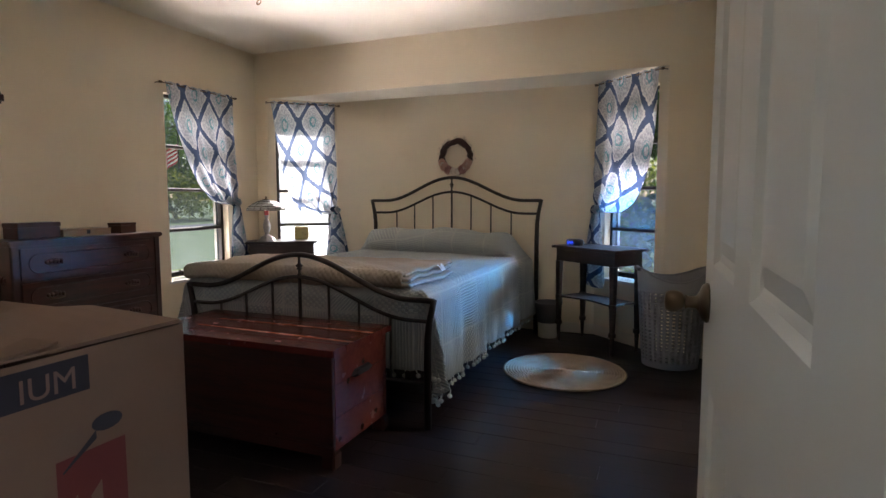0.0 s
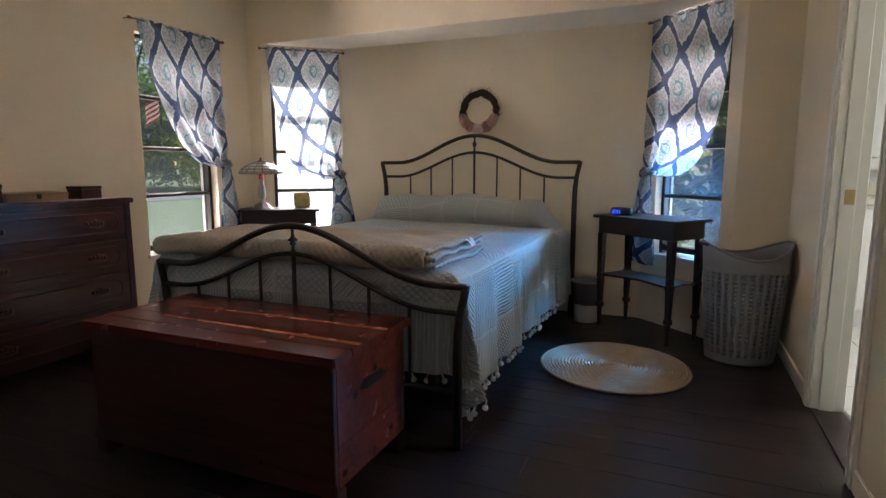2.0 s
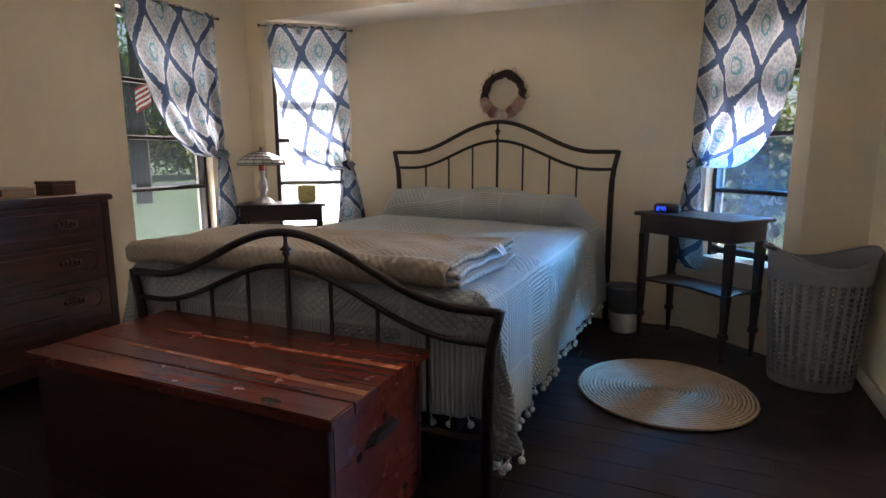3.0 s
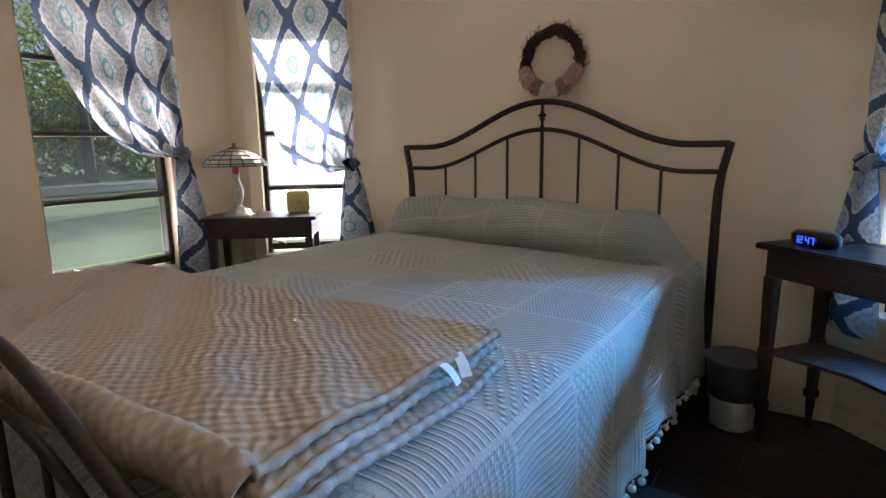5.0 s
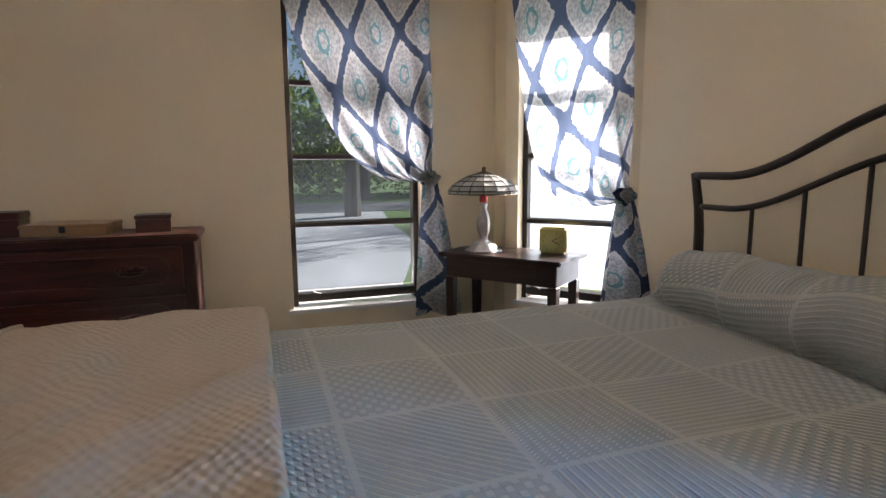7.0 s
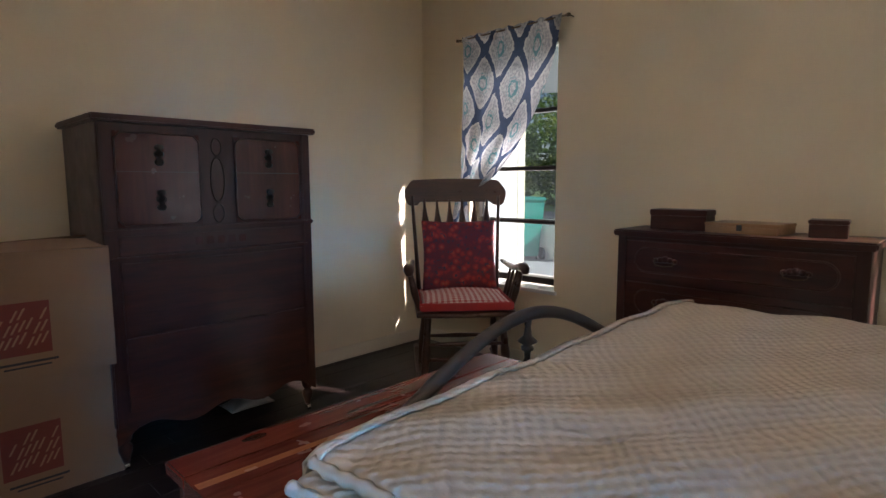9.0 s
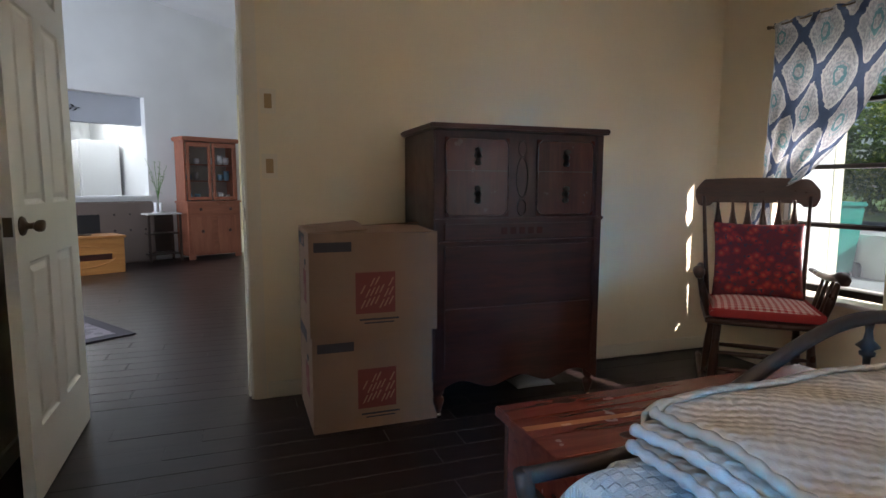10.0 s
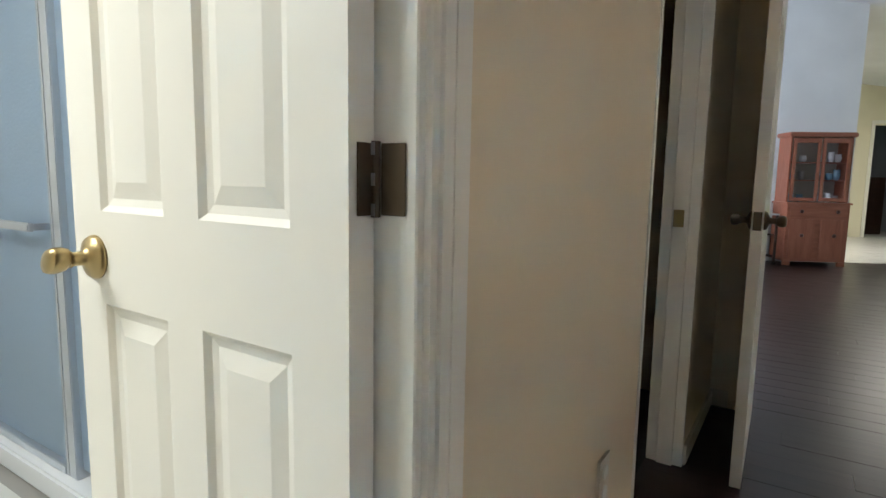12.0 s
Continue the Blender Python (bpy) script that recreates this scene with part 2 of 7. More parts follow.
wall("wall_east", (XE, YS), (XE, 0.85), 0, H, 0.12, M_WALL,
     [(CLOS[0] - YS, CLOS[1] - YS, 0, 2.05), (BATH[0] - YS, BATH[1] - YS, 0, 2.05)], "cream painted wall with bathroom and closet doorways")
wall("wall_north_east", (XE, YN), BAY[3], 0, H, 0.16, M_WALL, (), "cream painted wall stub beside the bay")
wall("wall_north_west", BAY[0], (XW, YN), 0, H, 0.16, M_WALL, (), "cream painted wall stub beside the bay")
wall("wall_north_header", BAY[3], BAY[0], ZS, H, 0.16, M_WALL, (), "cream painted wall above the bay opening")
BLL = (Vector(BAY[0]) - Vector(BAY[1])).length
BLR = (Vector(BAY[3]) - Vector(BAY[2])).length
WR, WL = (0.085, 0.575), (BLL - 0.555, BLL - 0.065)
wall("wall_bay_right", BAY[3], BAY[2], 0, ZS, TH, M_WALL, [(WR[0], WR[1], WIN_Z0, WIN_Z1)], "angled cream bay wall with a window")
wall("wall_bay_back", BAY[2], BAY[1], 0, ZS, TH, M_WALL, (), "cream painted wall behind the bed")
wall("wall_bay_left", BAY[1], BAY[0], 0, ZS, TH, M_WALL, [(WL[0], WL[1], WIN_Z0, WIN_Z1)], "angled cream bay wall with a window")
# unseen eave, its overhang stretched to block sun from the bay windows
bm = bmesh.new()
prism(bm, [(-2.16, -0.23), (-1.36, 0.50), (1.50, 0.50), (2.09, -0.10), (2.09, -0.23)], ZS + 0.003, ZS + 0.2)
tagged(part("ceiling_bay_roof", bm, M_CEIL), "roof and eave over the bay", "ceiling", kind="structure")
bm = bmesh.new()
prism(bm, [(BAY[0][0] + 0.004, YN + 0.004), BAY[1], BAY[2], (BAY[3][0] - 0.004, YN + 0.004)][::-1], ZS - 0.002, ZS + 0.002)
tagged(part("ceiling_bay", bm, M_CEIL), "flat plaster soffit of the bay", "ceiling", kind="structure")
bm = bmesh.new()
box(bm, XW - 0.7, XE + 0.12, YS - 0.12, YN + 0.16, H, H + 0.12)
tagged(part("ceiling", bm, M_CEIL), "cream bedroom ceiling with a light texture", "ceiling", kind="structure")


def base(p, q, name="baseboard"):
    """A low painted skirting from p to q, the room on its left."""
    p, q = Vector((*p, 0)), Vector((*q, 0))
    L, d = (q - p).length, (q - p).normalized()
    bm = bbox(0, L, 0.0015, 0.013, 0.004, 0.085, 0.004)
    move(bm, Matrix(((d.x, -d.y, 0, p.x), (d.y, d.x, 0, p.y), (0, 0, 1, 0), (0, 0, 0, 1))))
    return tagged(part(name, bm, M_BASE), "painted baseboard in the wall colour", "baseboard", kind="structure")


M_BASE = paint("baseboard_paint", (0.72, 0.65, 0.52), 0.4, 0.1)
for p, q in (((XW, YN), (XW, YS)), ((XW, YS), (JX0 - 0.06, YS)), ((JX1 + 0.062, YS), (XE, YS)), ((XE, YS), (XE, CLOS[0])), ((XE, CLOS[1]), (XE, BATH[0] - 0.07)),
             ((XE, BATH[1] + 0.07), (XE, YN)), ((XE, YN), BAY[3]), (BAY[3], BAY[2]), (BAY[2], BAY[1]), (BAY[1], BAY[0]), (BAY[0], (XW, YN))):
    base(p, q)


# floors: dark planks, a tiled bathroom and hall
M_PLANK = mat("dark_plank", (0.03, 0.014, 0.010), 0.28, 0, 0.3)
n = N(M_PLANK)
oi = n.t.nodes.new("ShaderNodeObjectInfo")
co = n.co("Object", (1.5, 16, 16))
off = n.t.nodes.new("ShaderNodeVectorMath")
off.operation = "ADD"
n.put(off.inputs[0], co)
rs = n.t.nodes.new("ShaderNodeCombineXYZ")
n.put(rs.inputs[0], n.math("MULTIPLY", oi.outputs["Random"], 37.0))
n.put(rs.inputs[2], n.math("MULTIPLY", oi.outputs["Random"], 91.0))
n.put(off.inputs[1], rs.outputs[0])
g = n.noise(off.outputs[0], 2.0, 6, 0.65, 0.6)
shade = n.math("MULTIPLY_ADD", oi.outputs["Random"], 0.22, n.math("MULTIPLY", g, 0.8))
n.color(n.ramp(shade, [(0.25, (0.012, 0.008, 0.008)), (0.8, (0.034, 0.020, 0.018))]))
n.rough(n.noise(n.co("Object", (3, 9, 1)), 1.2, 3), 0.24, 0.38)
n.bump(g, 0.04, 0.0006)
bm = bmesh.new()
box(bm, -3.2, 7.6, -11.0, 0.55, -0.12, -0.006)
floor = tagged(part("floor", bm, mat("dark_subfloor", (0.006, 0.004, 0.004), 0.6)), "dark brown plank floor with narrow joints", "floor", kind="structure")

# windows
M_SILL = mat("white_stone_sill", (0.72, 0.72, 0.70), 0.25)


def window(name, p, d, w, glass=M_GLASS, mull=(1.483, 1.158, 0.850)):
    """A dark metal awning window of four panes in an opening that starts at p and runs w along d; the room lies to the left of d."""
    win = thing(name, (p[0], p[1], 0), math.degrees(math.atan2(d[1], d[0])), "dark bronze awning window with four glass panes", "window")
    win["kind"] = "structure"
    y0, y1 = -0.115, -0.055
    bm = bmesh.new()
    f = 0.026
    for a in ((0.001, f, WIN_Z0, WIN_Z1), (w - f, w - 0.001, WIN_Z0, WIN_Z1), (f, w - f, WIN_Z0 + 0.02, WIN_Z0 + 0.058), (f, w - f, WIN_Z1 - f, WIN_Z1 - 0.001)):
        box(bm, a[0], a[1], y0, y1, a[2], a[3])
    part("window_frame", bevel(bm, 0.003, 1), M_BRONZE, win)
    zs = [WIN_Z0 + 0.058, *mull[::-1], WIN_Z1 - f]
    for a, z in enumerate(mull):
        bm = bmesh.new()
        box(bm, f, w - f, y0 + 0.004, y1 + 0.004, z - 0.012, z + 0.008)
        box(bm, f, w - f, y0 + 0.012, y1 - 0.01, z + 0.0085, z + 0.013)
        part("glazing_bar", bevel(bm, 0.002, 1), M_BRONZE, win)
    for lo, hi in zip(zs, zs[1:]):
        bm = bmesh.new()
        box(bm, f + 0.002, w - f - 0.002, y0 + 0.022, y0 + 0.027, lo + 0.013, hi - 0.013)
        pane = part("pane", bm, glass, win)
        pane.visible_shadow = False
    part("window_sill", bbox(-0.02, w + 0.02, -TH + 0.02, 0.022, WIN_Z0 - 0.018, WIN_Z0 + 0.002, 0.004), M_SILL, win, "pale stone window sill")
    bm = bmesh.new()
    tube(bm, [(w * 0.8, y1, WIN_Z0 + 0.055), (w * 0.8, y1 + 0.03, WIN_Z0 + 0.06), (w * 0.86, y1 + 0.05, WIN_Z0 + 0.075)], 0.006)
    part("crank_handle", bm, M_BRONZE, win)
    return win


window("window_west", (XW, WA[1]), (0, -1), WA[1] - WA[0])
window("window_southwest", (XW, WD[1]), (0, -1), WD[1] - WD[0])
dR = (Vector(BAY[2]) - Vector(BAY[3])).normalized()
dL = (Vector(BAY[0]) - Vector(BAY[1])).normalized()
pR = Vector(BAY[3]) + dR * WR[0]
pL = Vector(BAY[1]) + dL * WL[0]
window("window_bay_right", pR, dR, WR[1] - WR[0])
window("window_bay_left", pL, dL, WL[1] - WL[0], M_GLASS_HAZY)


# doors
def ring(bm, r, y, prev, flip):
    vs = [bm.verts.new(c) for c in ((r[0], y, r[2]), (r[1], y, r[2]), (r[1], y, r[3]), (r[0], y, r[3]))]
    if prev:
        for i in range(4):
            q = (prev[i], prev[(i + 1) % 4], vs[(i + 1) % 4], vs[i])
            bm.faces.new(q if flip else q[::-1])
    return vs


def door_leaf(w, h=2.015, t=0.035, lock=0.800):
    """A moulded six-panel leaf: hinge edge at x 0, thickness along y, panels sunk on both faces."""
    bm = bmesh.new()
    st, mid = 0.11 * w / 0.75, 0.10 * w / 0.75
    xs = [0, st, (w - mid) / 2, (w + mid) / 2, w - st, w]
    zs = [0.008, 0.24, lock, 0.985, 1.63, 1.73, 1.92, h]
    for side in (0, 1):
        y = 0 if side == 0 else t
        s = 1 if side == 0 else -1
        for i in range(5):
            for j in range(7):
                r = (xs[i], xs[i + 1], zs[j], zs[j + 1])
                if i in (1, 3) and j in (1, 3, 5):
                    v = ring(bm, r, y, None, side)
                    for inset, dep in ((0.008, 0.007), (0.018, 0.009), (0.040, 0.003)):
                        v = ring(bm, (r[0] + inset, r[1] - inset, r[2] + inset, r[3] - inset), y + s * dep, v, side)
                    bm.faces.new(v)
                else:
                    bm.faces.new(ring(bm, r, y, None, side))
    for q in ((((0, 0, zs[0]), (0, t, zs[0]), (0, t, h), (0, 0, h))), (((w, 0, zs[0]), (w, t, zs[0]), (w, t, h), (w, 0, h))),
              (((0, 0, h), (w, 0, h), (w, t, h), (0, t, h))), (((0, 0, zs[0]), (w, 0, zs[0]), (w, t, zs[0]), (0, t, zs[0])))):
        bm.faces.new([bm.verts.new(c) for c in q])
    bmesh.ops.remove_doubles(bm, verts=bm.verts, dist=0.0002)
    bmesh.ops.recalc_face_normals(bm, faces=bm.faces)
    return bm


def knob(parent, x, z, y, s, metal, name="door_knob"):
    bm = bmesh.new()
    lathe(bm, [(0.031, 0), (0.031, 0.004), (0.028, 0.009), (0.016, 0.014), (0.010, 0.018), (0.0095, 0.030), (0.012, 0.034)], 24)
    s0 = len(bm.verts)
    lathe(bm, [(0.012, 0.0335), (0.021, 0.040), (0.0245, 0.048), (0.0245, 0.056), (0.021, 0.062), (0.008, 0.0645)], 24, 0, 0, 1.0, 0.62)
    move(bm, pose(0, 0, 0, 0, 0, 35), s0)
    move(bm, pose(x, y, z, -90 * s, 0, 0))
    return part(name, bm, metal, parent, smooth=True)


def door(name, at, rz, w, label, metal, flip=False):
    d = thing(name, (*at, 0), rz, label, "door")
    d["kind"] = "structure"
    part("door_leaf", door_leaf(w, lock=0.855 if flip else 0.80), M_WHITE, d)
    knob(d, w - 0.06, 0.92, 0.0, -1, metal)
    knob(d, w - 0.06, 0.92, 0.035, 1, metal)
    bm = bmesh.new()
    box(bm, w - 0.0005, w + 0.0015, 0.005, 0.030, 0.89, 0.95)
    part("latch_plate", bm, metal, d)
    for z in (0.28, 1.055, 1.83):
        if flip:
            break
        bm = bbox(-0.0020, 0.0, 0.003, 0.034, z - 0.045, z + 0.045, 0.0007, 1)
        hy = 0.038 if flip else -0.003
        tube(bm, [(-0.003, hy, z - 0.045), (-0.003, hy, z + 0.045)], 0.006, 10)
        part("hinge", bm, metal, d)
    return d


# entry door, opened into the bedroom to stand along the east side
door("door_entry", (JX1 - 0.004, YS + 0.008), 91.5, 0.76, "open white six-panel entry door with a brass knob", M_BRASSDK)
# bathroom door, opened into the bathroom
bath_door = door("door_bathroom", (XE + 0.045, BATH[0] + 0.021), -1.0, 0.54, "open white six-panel bathroom door with a brass knob", M_BRASS, True)


def casing(bm, horizontal, at, z1, side, w=0.065):
    """A moulded strip with a double groove, standing on the floor against a wall."""
    for a, b, h in ((0, 0.012, 0.012), (0.0125, 0.030, 0.017), (0.0305, 0.036, 0.012), (0.0365, w, 0.015)):
        lo, hi = sorted((at + side * a, at + side * b))
        horizontal(bm, lo, hi, h, z1)


def jamb_east(y0, y1, cas0, cas1, name, strike):
    t = thing(name, (0, 0, 0), 0, "white painted door frame with moulded casing", "trim")
    t["kind"] = "structure"
    bm = bmesh.new()
    for y, s in ((y0, -1), (y1, 1)):
        lo, hi = sorted((y, y - s * 0.018))
        box(bm, XE - 0.004, XE + 0.124, lo, hi, 0.004, 2.05)
        if s * strike > 0:
            lo, hi = sorted((y - s * 0.0185, y - s * 0.030))
            box(bm, XE + 0.03, XE + 0.085, lo, hi, 0.004, 2.03)
    box(bm, XE - 0.004, XE + 0.124, y0 + 0.018, y1 - 0.018, 2.03, 2.05)
    part("jamb", bevel(bm, 0.002, 1), M_WHITE, t)
    for on, y, s in ((cas0, y0, -1), (cas1, y1, 1)):
        if on:
            bm = bmesh.new()
            casing(bm, lambda b, lo, hi, h, z1: box(b, XE - h, XE - 0.0015, lo, hi, 0.004, z1), y - s * 0.006, 2.11, s)
            part("casing", bm, M_WHITE, t)
    bm = bbox(XE + 0.045, XE + 0.08, 0, 0.002, 0.885, 0.945, 0.0008, 1)
    move(bm, Matrix.Translation((0, y1 - 0.032 if strike > 0 else y0 + 0.030, 0)))
    part("strike_plate", bm, M_BRASS, t)


jamb_east(*BATH, True, True, "door_frame_bathroom", 1)
jamb_east(*CLOS, False, False, "door_frame_closet", -1)
t = thing("door_frame_entry", (0, 0, 0), 0, "painted entry door frame with brass strike plate", "trim")
t["kind"] = "structure"
bm = bmesh.new()
box(bm, JX0 - 0.001, JX0 + 0.018, YS - 0.124, YS + 0.004, 0.004, 2.05)
box(bm, JX1 - 0.002, JX1 + 0.016, YS - 0.124, YS + 0.002, 0.004, 2.05)
box(bm, JX0 + 0.0185, JX0 + 0.030, YS - 0.085, YS - 0.04, 0.004, 2.03)
part("jamb", bevel(bm, 0.002, 1), M_WHITE, t)
bm = bmesh.new()
casing(bm, lambda b, lo, hi, h, z1: box(b, lo, hi, YS + 0.0015, YS + h, 0.004, z1), JX0 + 0.006, 2.11, -1, 0.06)
part("casing", bm, M_BASE, t)
bm = bbox(JX0 + 0.018, JX0 + 0.0205, YS - 0.038, YS + 0.003, 0.885, 0.945, 0.0008, 1)
box(bm, JX0 + 0.0207, JX0 + 0.0215, YS - 0.030, YS - 0.012, 0.900, 0.930)
part("strike_plate", bm, M_BRASSDK, t)
# closet door, ajar into the closet
door("door_closet", (XE + 0.088, CLOS[1] - 0.021), -73, 0.735, "white six-panel closet door standing ajar", M_IRON)
# closet: a dark recess with its own walls
for a, b, nm in (((3.2, CLOS[1] + 0.25), (XE + 0.12, CLOS[1] + 0.25), "wall_closet_north"), ((3.2, -4.3), (3.2, CLOS[1] + 0.25), "wall_closet_east"), ((XE + 0.12, -4.3), (3.2, -4.3), "wall_closet_south")):
    wall(nm, a, b, 0, H, 0.05, M_WALL, (), "plain closet wall")
bm = bmesh.new()
box(bm, XE + 0.12, 3.3, -4.4, CLOS[1] + 0.3, H, H + 0.1)
tagged(part("ceiling_closet", bm, M_CEIL), "plain closet ceiling", "ceiling", kind="structure")


# small fixtures on the walls
def plate(name, m, label, cat, switch=True):
    t = thing(name, (0, 0, 0), 0, label, cat)
    part("plate", bbox(-0.036, 0.036, 0, 0.006, -0.058, 0.058, 0.003), M_ALMOND, t)
    if switch:
        part("rocker", bbox(-0.017, 0.017, 0.0062, 0.011, -0.034, 0.034, 0.002), M_TOGGLE, t)
    else:
        for z in (-0.022, 0.022):
            bm = bmesh.new()
            lathe(bm, [(0.015, 0), (0.015, 0.0025), (0.013, 0.003)], 16)
            move(bm, pose(0, 0.0061, z, -90, 0, 0))
            part("socket", bm, M_WHITE, t)
    t.matrix_basis = m
    return t


M_ALMOND = paint("almond_plastic", (0.76, 0.68, 0.54), 0.35, 0.0)
M_TOGGLE = mat("tan_switch", (0.42, 0.27, 0.13), 0.4)
for z in (1.444, 1.142):
    plate("light_switch", pose(0.990, YS + 0.001, z), "almond light switch on the cream wall", "light switch")
plate("wall_outlet", pose(XE - 0.001, -2.531, 0.43, 0, 0, 90), "white wall outlet low on the wall", "outlet", False)


# the bed
def rail_z(x, z0, rise, half=0.62):
    a = min(abs(x) / half, 1.0)
    return z0 + rise * 0.5 * (1 + math.cos(math.pi * a))


def bed_end(name, parent, y, hw, zt, rise, gap, zlow, label):
    """One end of the bed: flared posts, two waved rails, seven spindles and a centre finial."""
    e = new(name)
    e.parent = parent
    e["label"] = label
    bm = bmesh.new()
    tube(bm, [(x, y, rail_z(x, zt, rise)) for x in np.linspace(-hw - 0.028, hw + 0.028, 49)], 0.0135, 10)
    part("top_rail", bm, M_IRON, e, smooth=True)
    bm = bmesh.new()
    tube(bm, [(x, y, rail_z(x, zt - gap, rise - 0.015)) for x in np.linspace(-hw, hw, 49)], 0.010, 8)
    part("lower_rail", bm, M_IRON, e, smooth=True)
    bm = bmesh.new()
    tube(bm, [(-hw + 0.01, y, zlow), (hw - 0.01, y, zlow)], 0.010, 8)
    part("bottom_rail", bm, M_IRON, e, smooth=True)
    for s in (-1, 1):
        bm = bmesh.new()
        tube(bm, [(s * (hw + 0.03), y, zt + 0.008), (s * (hw + 0.020), y, zt - 0.04), (s * (hw + 0.006), y, zt - gap), (s * (hw - 0.002), y, zt - gap - 0.08), (s * (hw - 0.004), y, zt - gap - 0.2), (s * (hw - 0.004), y, 0.0)],
             [0.015, 0.015, 0.016, 0.017, 0.018, 0.018], 12)
        part("post", bm, M_IRON, e, smooth=True)
    for i in range(-3, 4):
        x = i * 0.172
        bm = bmesh.new()
        z1 = rail_z(x, zt - gap, rise - 0.015)
        tube(bm, [(x, y, zlow), (x, y, z1 - 0.004)], 0.0065 if i else 0.009, 8)
        part("spindle", bm, M_IRON, e, smooth=True)
    bm = bmesh.new()
    za, zb = zt - gap + rise - 0.015, zt + rise
    m = (za + zb) / 2
    lathe(bm, [(0.006, za), (0.011, za + 0.012), (0.006, za + 0.02), (0.007, m - 0.022), (0.013, m - 0.018), (0.014, m - 0.012), (0.009, m - 0.008), (0.021, m), (0.009, m + 0.012), (0.006, m + 0.03), (0.009, zb - 0.008), (0.009, zb)], 14, 0, y)
    part("finial", bm, M_IRON, e, smooth=True)
    return e


BX = 0.0
bed = thing("bed", (BX, 0, 0), 0, "dark bronze iron bed with waved head and foot rails", "bed")
bed_end("headboard", bed, -0.105, 0.730, 1.070, 0.192, 0.105, 0.42, "waved iron headboard with seven spindles").location.x = 0.022
bed_end("footboard", bed, -2.176, 0.712, 0.613, 0.190, 0.098, 0.22, "waved iron footboard with seven spindles").location.x = -0.015
for s in (-1, 1):
    part("side_rail", bbox(s * 0.61 - 0.045, s * 0.61 - 0.015, -2.16, -0.12, 0.22, 0.26, 0.003), M_IRON, bed)
part("box_spring", bbox(-0.74, 0.62, -2.08, -0.14, 0.262, 0.42, 0.02), M_CARTON, bed)
part("mattress", bbox(-0.77, 0.65, -2.10, -0.14, 0.425, 0.612, 0.04, 3), mat("mattress_ticking", (0.7, 0.7, 0.66), 0.9), bed)


def chenille(name, base, deep):
    """Quilted squares of tufted cotton: dots, fine stripes, broad stripes and slants, in cloth coordinates of metres."""
    m = mat(name, base, 0.95, 0, 0.15)
    n = N(m)
    uv = n.tc.outputs["UV"]
    x, y, _ = n.sep(uv)
    S = 0.270
    cx, cy = n.math("FLOOR", n.math("DIVIDE", x, S)), n.math("FLOOR", n.math("DIVIDE", y, S))
    k = n.math("MODULO", n.math("ADD", n.math("MULTIPLY", cx, 3.0), n.math("MULTIPLY", cy, 5.0)), 6.0)
    k = n.math("ABSOLUTE", k)

    def bars(v, w):
        return n.math("SINE", n.math("MULTIPLY", v, 2 * math.pi / w))

    def isk(i):
        return n.math("COMPARE", k, float(i), 0.4)

    dots = n.math("MULTIPLY", bars(x, 0.036), bars(y, 0.030))
    dots = n.math("MULTIPLY", n.math("SMOOTH_MIN", dots, 0.25, 0.2), 2.2)
    brick = n.math("MULTIPLY", n.math("MULTIPLY", bars(n.math("ADD", x, n.math("MULTIPLY", y, 0.5)), 0.030), bars(y, 0.026)), 1.2)
    pats = [dots, n.math("MULTIPLY", bars(y, 0.016), 0.7), brick, n.math("MULTIPLY", bars(n.math("ADD", x, y), 0.021), 0.8), n.math("MULTIPLY", bars(n.math("SUBTRACT", x, y), 0.020), bars(x, 0.020)), n.math("MULTIPLY", bars(x, 0.016), 0.7)]
    h = 0.0
    for i, p in enumerate(pats):
        h = n.math("MULTIPLY_ADD", p, isk(i), h)
    fx = n.math("ABSOLUTE", n.math("SUBTRACT", n.math("FRACT", n.math("DIVIDE", x, S)), 0.5))
    fy = n.math("ABSOLUTE", n.math("SUBTRACT", n.math("FRACT", n.math("DIVIDE", y, S)), 0.5))
    seam = n.math("GREATER_THAN", n.math("MAXIMUM", fx, fy), 0.475)
    h = n.math("MAXIMUM", h, n.math("MULTIPLY", seam, 0.55))
    fz = n.noise(uv, 420, 2)
    hh = n.math("MULTIPLY_ADD", fz, 0.5, h)
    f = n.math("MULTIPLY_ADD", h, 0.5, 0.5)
    # bluish shade in the hollows between tufts is painted into the colour
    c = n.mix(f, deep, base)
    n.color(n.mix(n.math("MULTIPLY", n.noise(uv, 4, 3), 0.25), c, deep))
    n.bump(hh, 1.0, 0.0062)
    return m


# second colour is the painted bluish shade of the tuft hollows
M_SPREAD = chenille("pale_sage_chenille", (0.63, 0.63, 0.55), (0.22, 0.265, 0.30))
HW, YF, YT, TOP, XM = 0.685, -2.085, -0.135, 0.648, -0.075
rs = random.Random(4)


